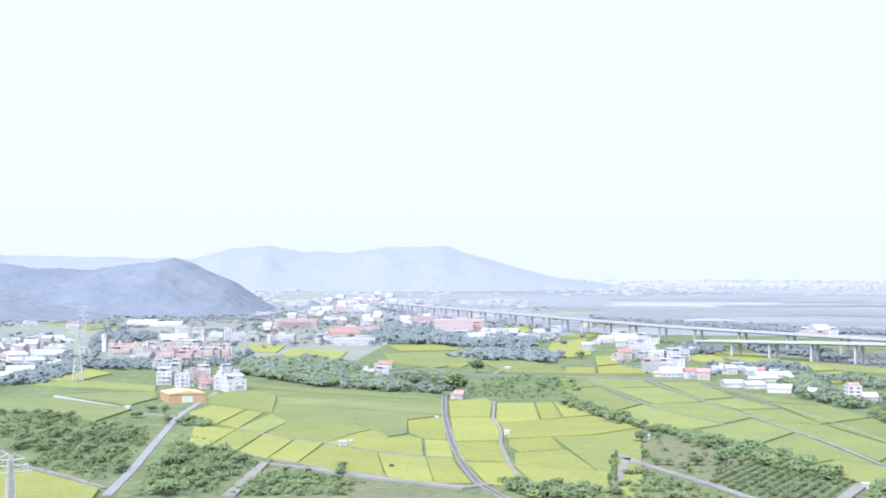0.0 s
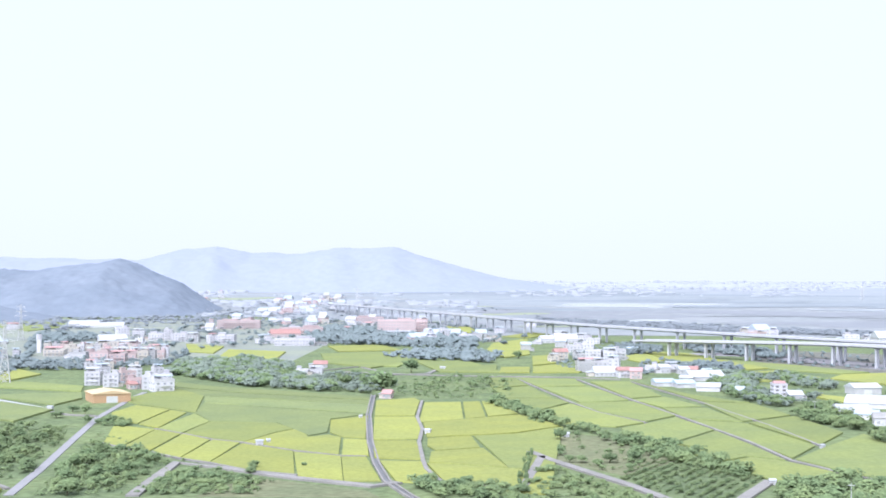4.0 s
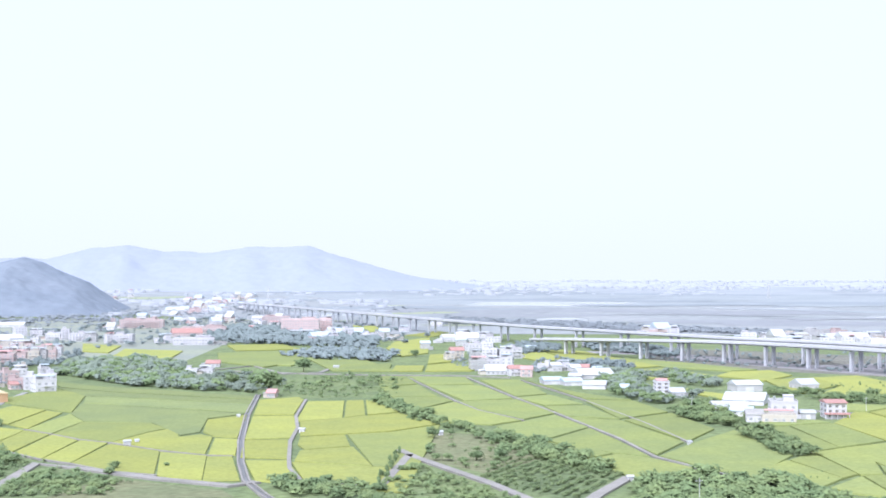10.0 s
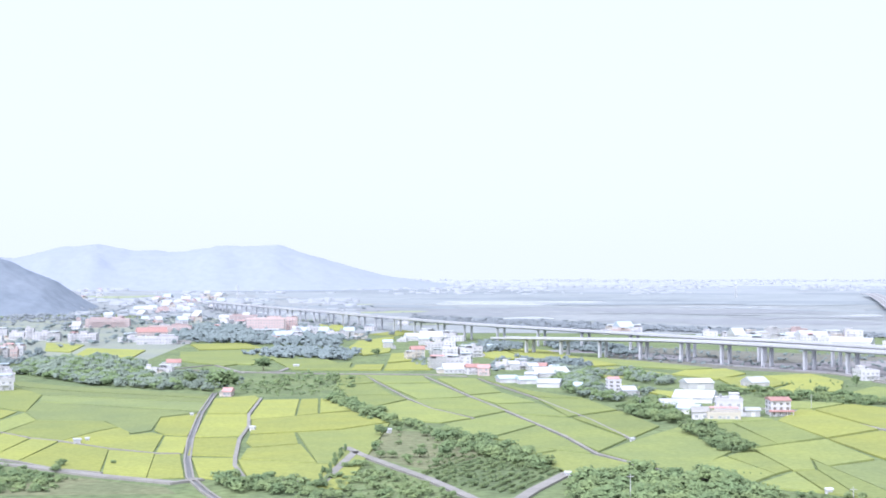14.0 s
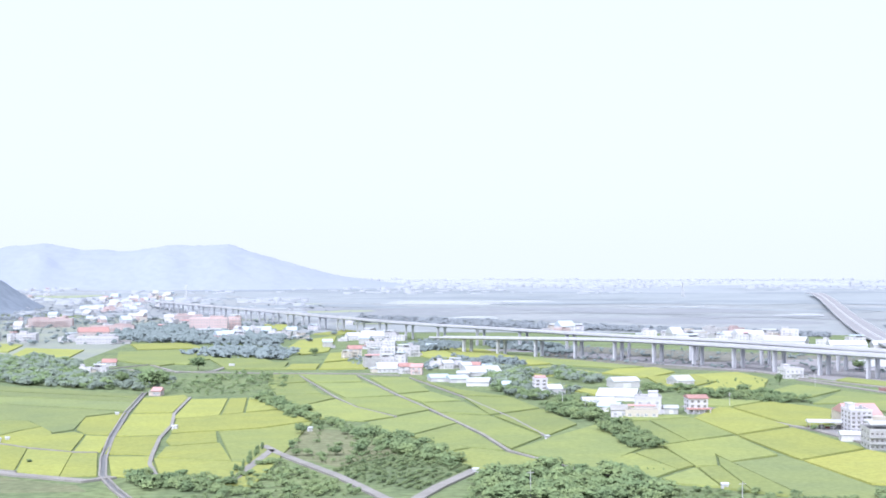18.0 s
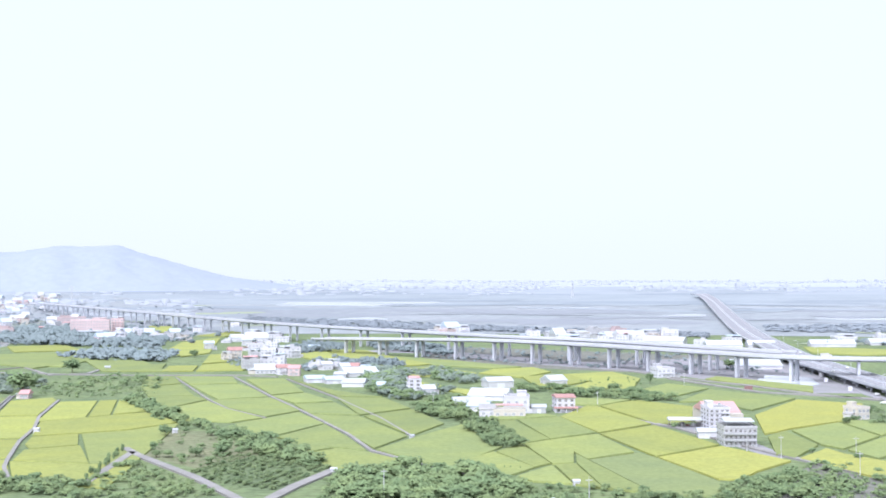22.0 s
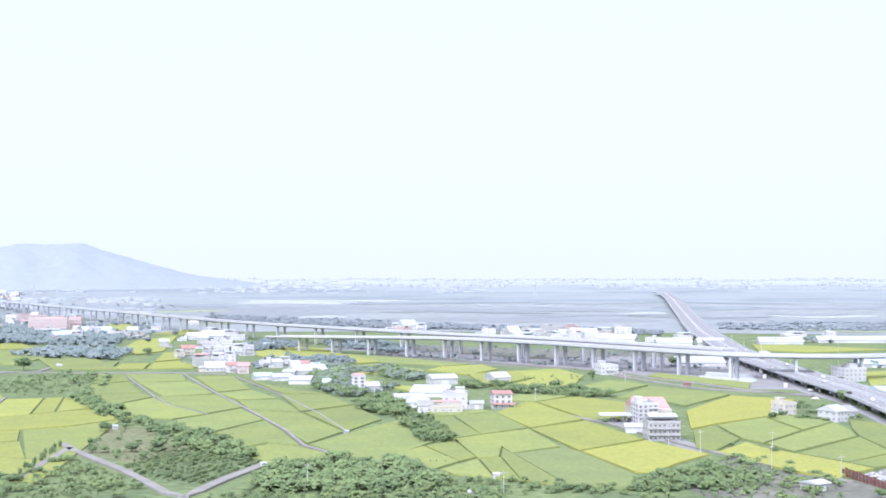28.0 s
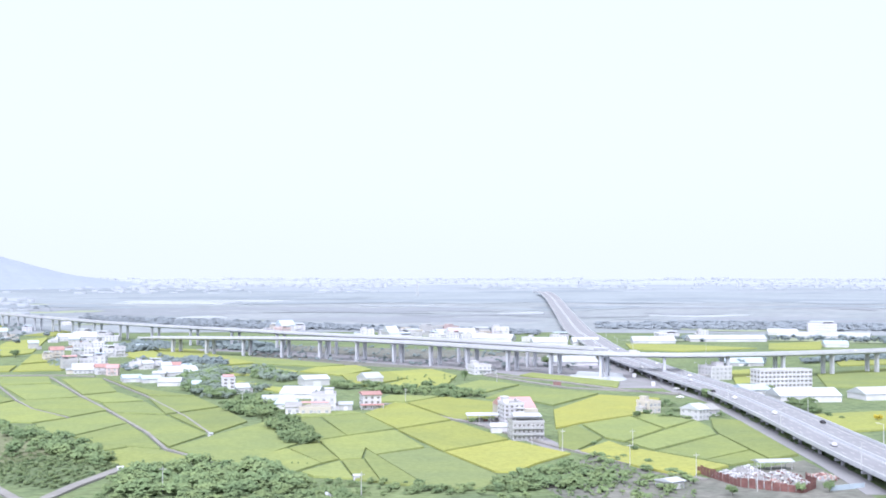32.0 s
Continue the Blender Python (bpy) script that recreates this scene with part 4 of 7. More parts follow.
def tree(x, y, r, h, kind="leaf"):
    """A tree with a crown r metres in radius and h metres high."""
    root = thing("tree", TREE_LABEL[kind], "tree", Matrix.Translation((x, y, ground_height(x, y))) @ Matrix.Rotation(rng.uniform(0, 6.28), 4, "Z"), "trees")
    t = part("trunk", TRUNK_ME, None, root)
    t.scale = (r * 0.6, r * 0.6, h * 0.55)
    c = part("crown", rng.choice(CROWN_ME[kind]), None, root)
    ch = h * 0.85
    c.location = (0, 0, h - ch * 0.55)
    c.scale = (r * 0.95, r * 0.95, ch * 0.66)


def inside(x, y, poly):
    hit = False
    for (ax, ay), (bx, by) in zip(poly, poly[1:] + poly[:1]):
        if (ay > y) != (by > y) and x < (bx - ax) * (y - ay) / (by - ay) + ax:
            hit = not hit
    return hit


def wood(name, label, poly, count, r0, r1, leaf, squash=0.85, mix=0.35, rows=None):
    """A thicket: many crowns over a stretch of ground, one object."""
    xs, ys = [p[0] for p in poly], [p[1] for p in poly]
    V, Fc, N, idx, base, got, tries = [], [], [], [], 0, 0, 0
    while got < count and tries < count * 40:
        tries += 1
        x, y = rng.uniform(min(xs), max(xs)), rng.uniform(min(ys), max(ys))
        if rows is not None:
            c, s = math.cos(rows), math.sin(rows)
            u, v = round((-x * s + y * c) / 4.2) * 4.2 + rng.uniform(-0.3, 0.3), x * c + y * s
            x, y = v * c - u * s, v * s + u * c
        if not inside(x, y, poly):
            continue
        r = r0 * 0.8 + (r1 * 1.15 - r0 * 0.8) * rng.random() ** 1.7
        v, f, nn = rng.choice(TUFTS if r1 < 1 else LOW_CROWNS if leaf in ("leaf_far", "leaf_haze") else FINE_CROWNS)
        a = rng.uniform(0, 6.28)
        c, s = math.cos(a), math.sin(a)
        w = np.empty_like(v)
        w[:, 0] = (v[:, 0] * c - v[:, 1] * s) * r + x
        w[:, 1] = (v[:, 0] * s + v[:, 1] * c) * r * 1.35 + y
        flat = 0.5 if leaf == 'leaf_haze' else 1.0
        w[:, 2] = (v[:, 2] * squash + 0.6) * r * flat + ground_height(x, y)
        V.append(w)
        N.append(np.stack([nn[:, 0] * c - nn[:, 1] * s, nn[:, 0] * s + nn[:, 1] * c, nn[:, 2]], 1))
        f3 = tri_faces(f)
        Fc.append(f3 + base)
        idx.append(np.full(len(f3), 1 if rng.random() < mix else 0, dtype=np.int32))
        base += len(v)
        got += 1
    if V:
        other = {'leaf': 'shrub', 'shrub': 'leaf', 'leaf_mid': 'leaf', 'leaf_far': 'leaf_far', 'leaf_haze': 'leaf_haze'}[leaf]
        tagged(new(name, quick_mesh(name, np.concatenate(V), np.concatenate(Fc), [M[leaf], M[other]], np.concatenate(idx), np.concatenate(N))), label, "trees", kind="stuff")


# ---- houses ----
WINDOWS = {}


def window_mesh(w, h):
    key = (round(w, 1), round(h, 1))
    if key not in WINDOWS:
        bm = bmesh.new()
        box(bm, -w / 2 - 0.08, -0.07, -0.08, w / 2 + 0.08, 0.02, h + 0.08, 1)
        box(bm, -w / 2, -0.09, 0, -0.03, 0.0, h, 0)
        box(bm, 0.03, -0.09, 0, w / 2, 0.0, h, 0)
        box(bm, -w / 2 - 0.15, -0.2, -0.16, w / 2 + 0.15, 0.0, -0.08, 1)
        WINDOWS[key] = mesh_of("window", bm, [M["glass"], M["frame"]])
    return WINDOWS[key]


bm = bmesh.new()
tube(bm, (0, 0, 0.5), (0, 0, 2.0), 0.7, n=10)
tube(bm, (0, 0, 2.0), (0, 0, 2.25), 0.7, 0.15, n=10)
for q in ((-0.5, -0.5), (0.5, -0.5), (0.5, 0.5), (-0.5, 0.5)):
    tube(bm, (*q, 0), (*q, 0.6), 0.05, n=4)
TANK_ME = mesh_of("water_tank", bm, M["tank"])


def split_window(root, ww, wh):
    """A window of its own: a frame with two sliding panes."""
    key = ("split", ww, wh)
    if key not in WINDOWS:
        f = bmesh.new()
        box(f, -ww / 2 - 0.1, -0.06, -0.12, ww / 2 + 0.1, 0.02, wh + 0.1)
        g = bmesh.new()
        box(g, 0.045, -0.09, 0.005, ww / 2 - 0.005, -0.062, wh - 0.005)
        WINDOWS[key] = (mesh_of("window", f, M["frame"]), mesh_of("pane", g, M["pane"]))
    ob = part("window", WINDOWS[key][0], None, root)
    for s in (0, 1):
        pane = part("pane", WINDOWS[key][1], None, ob)
        pane.location = (-ww / 2 * s, 0, 0)
    return ob


def windows_on(root, w, d, h, storeys, across, ww=1.5, wh=1.3, sides=True, zero=0.0, split=False):
    sh = h / storeys
    me = window_mesh(ww, wh)
    hang = (lambda: split_window(root, ww, wh)) if split else (lambda: part("window", me, None, root))
    for k in range(storeys):
        z = zero + sh * k + min(0.95, sh - wh - 0.3)
        for i in range(across):
            ob = hang()
            ob.location = (-w / 2 + w * (i + 0.5) / across, -d / 2, z)
        if sides:
            n = max(1, int(d / 4))
            for i in range(n):
                for s in (-1, 1):
                    ob = hang()
                    ob.matrix_basis = Matrix.Translation((s * w / 2, -d / 2 + d * (i + 0.5) / n, z)) @ Matrix.Rotation(s * math.pi / 2, 4, "Z")


def block(root, w, d, h, wall, z0=0.0, x=0.0, y=0.0, parapet=0.9, slab="slab", ledges=0):
    """A flat-roofed block: walls, ledges, parapet and roof slab."""
    bm = bmesh.new()
    box(bm, x - w / 2, y - d / 2, z0 - (0.3 if z0 == 0 else 0), x + w / 2, y + d / 2, z0 + h)
    for k in range(1, ledges):
        z = z0 + h * k / ledges
        box(bm, x - w / 2 - 0.25, y - d / 2 - 0.25, z - 0.15, x + w / 2 + 0.25, y + d / 2 + 0.25, z + 0.1)
    part("wall", bm, wall, root)
    bm = bmesh.new()
    e = 0.18
    for q in ((x - w / 2 - e, y - d / 2 - e, x + w / 2 + e, y - d / 2), (x - w / 2 - e, y + d / 2, x + w / 2 + e, y + d / 2 + e),
              (x - w / 2 - e, y - d / 2, x - w / 2, y + d / 2), (x + w / 2, y - d / 2, x + w / 2 + e, y + d / 2)):
        box(bm, q[0], q[1], z0 + h - 0.3, q[2], q[3], z0 + h + parapet)
    part("parapet", bm, wall, root)
    bm = bmesh.new()
    box(bm, x - w / 2, y - d / 2, z0 + h + 0.004, x + w / 2, y + d / 2, z0 + h + 0.12)
    part("roof", bm, M[slab], root, "flat roof slab")


def gable(root, w, d, z, rise, mat, x=0.0, y=0.0, along="x", over=0.5, label=""):
    """A pitched sheet roof with its gable ends."""
    bm = bmesh.new()
    if along == "x":
        prof = [(-d / 2 - over, 0), (0, rise), (d / 2 + over, 0)]
        ends = (-w / 2 - over, w / 2 + over)
        place = lambda s, u, h: (x + s, y + u, z + h)
    else:
        prof = [(-w / 2 - over, 0), (0, rise), (w / 2 + over, 0)]
        ends = (-d / 2 - over, d / 2 + over)
        place = lambda s, u, h: (x + u, y + s, z + h)
    r = [[bm.verts.new(place(s, u, h + t)) for t in (0.0, 0.22) for u, h in prof] for s in ends]
    for q in ((0, 1), (1, 2)):
        bm.faces.new((r[0][q[0] + 3], r[0][q[1] + 3], r[1][q[1] + 3], r[1][q[0] + 3]))
        bm.faces.new((r[0][q[0]], r[1][q[0]], r[1][q[1]], r[0][q[1]]))
    for e in r:
        bm.faces.new((e[0], e[1], e[4], e[3]))
        bm.faces.new((e[1], e[2], e[5], e[4]))
        bm.faces.new((e[0], e[2], e[1]))
    for k in (0, 2):
        bm.faces.new((r[0][k], r[1][k], r[1][k + 3], r[0][k + 3]))
    bmesh.ops.recalc_face_normals(bm, faces=bm.faces)
    part("roof", bm, mat, root, label)


def place(x, y, turn):
    return Matrix.Translation((x, y, ground_height(x, y))) @ Matrix.Rotation(radians(turn), 4, "Z")


def house(x, y, turn, w, d, h, storeys, wall="white", roof="flat", label="", across=None, tank=True, name="house", stair=True, category="house", mat=None, far=False):
    d *= 1.5
    root = thing(name, label, category, place(x, y, turn), "houses")
    across = across or max(2, int(w / 3.2))
    if roof == "flat":
        block(root, w, d, h, M[wall], ledges=storeys)
        if stair:
            sx = rng.choice((-1, 1)) * w * 0.22
            bm = bmesh.new()
            box(bm, sx - w * 0.18, -d * 0.05, h + 0.12, sx + w * 0.18, d * 0.35, h + 2.7)
            box(bm, sx - w * 0.2, -d * 0.09, h + 2.7, sx + w * 0.2, d * 0.38, h + 2.95)
            part("stair_head", bm, M[wall], root)
        if tank:
            t = part("water_tank", TANK_ME, None, root, "shiny steel rooftop water tank")
            t.location = (-w * 0.3, d * 0.2, h + 0.12)
    else:
        bm = bmesh.new()
        box(bm, -w / 2, -d / 2, -0.3, w / 2, d / 2, h)
        part("wall", bm, M[wall], root)
        gable(root, w, d, h, d * 0.22, mat or M[roof], label="pitched sheet-metal roof")
    windows_on(root, w, d, h, storeys, across, sides=not far)
    if storeys > 1 and rng.random() < 0.6:
        b0, b1 = sorted((rng.uniform(-0.5, -0.1) * w, rng.uniform(0.1, 0.5) * w))
        for k in range(1, storeys):
            z = h * k / storeys
            bm = bmesh.new()
            v = box(bm, b0, -d / 2 - 1.3, z - 0.1, b1, -d / 2 - 0.255, z + 0.1)
            v += box(bm, b0, -d / 2 - 1.3, z + 0.1, b1, -d / 2 - 1.15, z + 0.95)
            bmesh.ops.remove_doubles(bm, verts=v, dist=0.001)
            part("balcony", bm, M[wall], root)
    pick = rng.random()
    if roof == "flat" and pick < 0.4:
        bm = bmesh.new()
        for sx in (-0.38, 0.38):
            for sy in (-0.42, -0.08):
                tube(bm, (sx * w, sy * d, h + 0.1), (sx * w, sy * d, h + 2.6), 0.08, n=4)
        part("shelter_frame", bm, M["steel"], root)
        gable(root, w * 0.8, d * 0.4, h + 2.6, d * 0.05, M[rng.choice(("whiteroof", "blueroof", "whiteroof", "pinkroof"))], y=-d * 0.25, label="sheet-metal rooftop shelter")
    elif pick > 0.55:
        sx = rng.choice((-1, 1))
        aw, ad = rng.uniform(0.25, 0.5) * w, d * rng.uniform(0.5, 0.9)
        bm = bmesh.new()
        box(bm, sx * w / 2 + (0.02 if sx > 0 else -aw), -ad / 2, -0.3, sx * w / 2 + (aw if sx > 0 else -0.02), ad / 2, 2.6)
        part("annex", bm, M[rng.choice(("greywall", "white", "cream"))], root)
        bm = bmesh.new()
        v = box(bm, sx * w / 2 + (0.02 if sx > 0 else -aw - 0.4), -ad / 2 - 0.5, 2.6, sx * w / 2 + (aw + 0.4 if sx > 0 else -0.02), ad / 2 + 0.5, 2.75)
        for q in v:
            q.co.z += 0.8 * (1 - abs(q.co.x - sx * w / 2) / (aw + 0.4))
        part("annex_roof", bm, M[rng.choice(("whiteroof", "blueroof", "slab", "redroof"))], root, "sloping sheet-metal lean-to roof")
    if not far:
        bm = bmesh.new()
        box(bm, -0.6, -d / 2 - 0.12, 0, 0.6, -d / 2, 2.1)
        part("door", bm, M["greywall"], root, "grey metal door")
    return root


def shed(x, y, turn, w, d, h, mat, label, wall="greywall", rise=None, along="x", door=True):
    d *= 1.5
    root = thing("shed", label, "shed", place(x, y, turn), "sheds")
    bm = bmesh.new()
    box(bm, -w / 2, -d / 2, -0.3, w / 2, d / 2, h)
    part("wall", bm, M[wall], root)
    gable(root, w, d, h, rise or min(w, d) * 0.16, M[mat], along=along)
    if door:
        bm = bmesh.new()
        box(bm, -w * 0.15, -d / 2 - 0.08, 0, w * 0.15, -d / 2, h * 0.75)
        part("door", bm, M["frame"], root, "grey roller door")
    return root


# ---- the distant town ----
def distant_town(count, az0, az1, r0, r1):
    """Far small buildings in a glowing haze colour, over a stretch of the plain."""
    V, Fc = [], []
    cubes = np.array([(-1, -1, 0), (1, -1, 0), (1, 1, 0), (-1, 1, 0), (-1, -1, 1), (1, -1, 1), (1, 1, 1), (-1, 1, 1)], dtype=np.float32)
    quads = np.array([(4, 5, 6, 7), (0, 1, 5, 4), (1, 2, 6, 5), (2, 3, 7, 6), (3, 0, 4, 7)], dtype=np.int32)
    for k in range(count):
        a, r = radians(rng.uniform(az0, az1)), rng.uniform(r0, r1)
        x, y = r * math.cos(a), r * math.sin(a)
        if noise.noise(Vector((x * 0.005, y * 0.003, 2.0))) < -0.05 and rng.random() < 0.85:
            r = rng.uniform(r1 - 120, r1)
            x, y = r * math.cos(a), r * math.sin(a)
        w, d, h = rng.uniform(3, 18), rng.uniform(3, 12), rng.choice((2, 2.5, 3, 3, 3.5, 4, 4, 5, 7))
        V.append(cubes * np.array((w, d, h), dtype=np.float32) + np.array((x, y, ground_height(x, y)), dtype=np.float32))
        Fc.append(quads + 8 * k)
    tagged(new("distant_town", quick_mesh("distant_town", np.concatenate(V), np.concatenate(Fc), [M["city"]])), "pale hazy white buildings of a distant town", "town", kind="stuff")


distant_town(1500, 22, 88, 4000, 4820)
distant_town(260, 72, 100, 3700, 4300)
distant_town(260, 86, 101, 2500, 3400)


# ---- named buildings ----
# farm buildings by the lane: a tall block with a pink-roofed hall, a three-storey row, an open canopy
tall = thing("apartment_house", "tall white five-storey house with a pink-roofed rear hall", "house", place(336.5, 596.2, -10) @ Matrix.Diagonal((0.84, 1.25, 0.78, 1)), "houses")
block(tall, 11.5, 13, 13, M["white"], ledges=5)
bm = bmesh.new()
box(bm, -5.6, -3, 13.12, -2.2, 2, 16.6)
box(bm, -5.9, -3.3, 16.6, -1.9, 2.3, 16.9)
part("stair_head", bm, M["white"], tall)
bm = bmesh.new()
box(bm, -2, 6.6, -0.3, 16, 30, 8.8)
box(bm, 5.76, 0, -0.3, 16, 6.59, 8.8)
part("rear_hall", bm, M["cream"], tall)
gable(tall, 18.4, 22, 8.8, 5.2, M["pinkroof"], x=7, y=16.5, along="x", label="pink sheet-metal roof")
windows_on(tall, 11.5, 13, 12.5, 5, 4, 1.6, 1.4, split=True)
for k in range(1, 5):
    bm = bmesh.new()
    z = 13 * k / 5
    box(bm, 0.6, -7.7, z - 0.1, 5.4, -6.76, z + 0.1)
    box(bm, 0.6, -7.7, z + 0.1, 5.4, -7.55, z + 1.0)
    part("balcony", bm, M["white"], tall)
t = part("water_tank", TANK_ME, None, tall, "shiny steel rooftop water tank")
t.location = (3.5, 3, 13.12)
row = thing("row_house", "grey-white three-storey row house with a white rooftop shelter", "house", place(320.4, 538.9, -14) @ Matrix.Diagonal((0.88, 1.45, 0.86, 1)), "houses")
block(row, 15.5, 12, 9.2, M["greywall"], ledges=3)
windows_on(row, 15.5, 12, 9.2, 3, 7, 1.2, 1.3, split=True)
for k in (1, 2):
    bm = bmesh.new()
    z = 9.2 * k / 3
    for i in range(3):
        box(bm, -7.4 + i * 5.1, -7.1, z - 0.1, -2.9 + i * 5.1, -6.26, z + 0.1)
        box(bm, -7.4 + i * 5.1, -7.1, z + 0.1, -2.9 + i * 5.1, -6.98, z + 0.9)
    part("balcony", bm, M["greywall"], row)
bm = bmesh.new()
for q in ((-6, -4), (6, -4), (6, 4), (-6, 4)):
    tube(bm, (*q, 9.3), (*q, 11.8), 0.12, n=5)
part("shelter_frame", bm, M["steel"], row)
gable(row, 13, 9, 11.8, 1.0, M["whiteroof"], label="white sheet-metal rooftop shelter")
canopy = thing("open_shed", "open-sided white sheet-metal canopy over parked goods", "shed", place(327.5, 608.5, -16), "sheds")
bm = bmesh.new()
for i in range(4):
    for q in (-4, 4):
        tube(bm, (-8 + i * 5.3, q, 0), (-8 + i * 5.3, q, 3.4), 0.12, n=5)
part("posts", bm, M["steel"], canopy)
gable(canopy, 17, 9, 3.4, 0.9, M["whiteroof"], label="white sheet-metal roof")
for i in range(6):
    bm = bmesh.new()
    box(bm, -8 + i * 2.6, 1.8 - 0.3 * (i % 3), 0, -6 + i * 2.6, 3.4, 1.0 + 0.35 * (i % 3))
    part("crate", bm, M[("rust", "greywall", "slab")[i % 3]], canopy)
shed(318.5, 565.2, -18, 8, 6, 2.8, "whiteroof", "low white farm shed beside the lane", "white")

# red-roofed house
red = thing("red_roofed_house", "white three-storey house with red tiled roof edges", "house", place(293.4, 691.6, -8) @ Matrix.Diagonal((0.88, 1.3, 0.88, 1)), "houses")
block(red, 11, 11, 8.6, M["white"], parapet=0.3, ledges=3)
gable(red, 10.5, 10.5, 8.9, 1.5, M["redroof"], over=0.9, label="red tiled roof")
bm = bmesh.new()
v = box(bm, -7.2, -7.2, 2.7, 7.2, -5.3, 2.95)
for q in (v[3], v[2], v[7], v[6]):
    q.co.z += 0.7
part("porch_roof", bm, M["redroof"], red, "red tiled porch roof")
bm = bmesh.new()
for i in range(5):
    box(bm, -6.9 + i * 3.3, -7, 0, -6.5 + i * 3.3, -6.6, 2.75)
part("porch_columns", bm, M["white"], red)
windows_on(red, 11, 11, 8.4, 3, 3, 1.7, 1.4, split=True)

# farmstead with sheet-roofed workshops
house(268.4, 694.5, -14, 13, 10, 8.2, 2, "white", label="white two-storey farmhouse with dark windows and a flat roof", across=3)
house(258.5, 673, -14, 16, 7, 3.4, 1, "cream", "flat", "low cream farm annex under a flat roof", across=4, tank=False, stair=False)
house(248.5, 678.9, -14, 8, 7, 3.6, 1, "white", "slab", "small white one-storey outbuilding", across=2, mat=M["slab"])
shed(279.4, 690.6, -14, 7, 8, 3, "whiteroof", "small white open lean-to beside the farmhouse", "greywall")

# lone houses among the paddies
tower = thing("tower_house", "narrow white four-storey house with overhanging balconies", "house", place(239.7, 821.1, -6) @ Matrix.Diagonal((0.95, 1.3, 0.9, 1)), "houses")
block(tower, 8.2, 9, 9.6, M["white"], ledges=4)
windows_on(tower, 8.2, 9, 9.6, 4, 2, 2.0, 1.3, split=True)
gable(tower, 6, 6, 10.6, 1.1, M["pinkroof"], label="pink sheet-metal roof shelter")
house(246.7, 814.4, 0, 8, 7, 3.2, 1, "white", "whiteroof", "small white annex beside the tall house", across=2)
shed(302.3, 857.3, 4, 17, 10, 4.0, "whiteroof", "long pale barn with a white sheet-metal roof", "greywall")
house(342.1, 862.5, 10, 12, 10, 3.4, 1, "white", "whiteroof", "low white farm shed among trees", across=3)
house(439.9, 916.2, -4, 12.5, 12, 6.4, 2, "white", label="white two-storey house below the viaduct", across=4)
house(424.3, 622.8, 12, 7.4, 7, 5.6, 2, "cream", label="cream two-storey house with a flat roof", across=3)
house(430.3, 585.3, 20, 7.6, 8, 5.2, 2, "white", "whiteroof", "white two-storey house with a pitched pale roof", across=3)
house(446.2, 602, 10, 8, 8, 3.0, 1, "white", "slab", "low white outbuilding behind the house", across=2, mat=M["slab"])
house(576.6, 816.5, 0, 16, 12, 8.6, 3, "white", label="white three-storey house beyond the motorway", across=5)
factory = thing("office_building", "long white four-storey office building with rows of windows", "building", place(581.8, 742.7, -6), "houses")
block(factory, 36, 14, 10.8, M["white"], ledges=4)
windows_on(factory, 36, 14, 10.8, 4, 13, 1.9, 1.3, split=True)
shed(539.9, 655.6, -12, 36, 16, 3.4, "whiteroof", "long white warehouse with a pale sheet-metal roof", "white")
shed(588, 652.2, -6, 27, 14, 3.4, "whiteroof", "white warehouse with a pale sheet-metal roof", "white")
shed(527.7, 691.2, -10, 16, 16, 4.4, "blueroof", "grey-roofed shed beside the motorway", "greywall")

# shed and flats by the farm road
shed(-149.8, 824.9, 22, 21, 17, 5.0, "orangeroof", "workshop with orange-brown walls and a pale ochre roof", "ochrewall", along="y", rise=1.6)


def scatter_houses(poly, count, smin, smax, label, far=False, roofs=("flat", "flat", "flat", "whiteroof", "blueroof")):
    xs, ys = [p[0] for p in poly], [p[1] for p in poly]
    done, tries = [], 0
    while len(done) < count and tries < 4000:
        tries += 1
        x, y = rng.uniform(min(xs), max(xs)), rng.uniform(min(ys), max(ys))
        gap = smax * 0.72
        if not inside(x, y, list(poly)) or any(abs(x - a) < gap and abs(y - b) < gap for a, b in done):
            continue
        done.append((x, y))
        w, d = rng.uniform(smin, smax), rng.uniform(smin, smax)
        st = rng.choice((1, 1, 2, 2, 3))
        roof = rng.choice(roofs) if st < 4 else "flat"
        wall = rng.choice(("white", "white", "white", "cream", "greywall", "pinkwall"))
        house(x, y, rng.uniform(-18, 18), w, d, st * 3.1, st, wall, roof, label % {"white": "white", "cream": "cream", "greywall": "grey", "pinkwall": "pink"}[wall], across=3 if far else None, tank=not far, far=far)


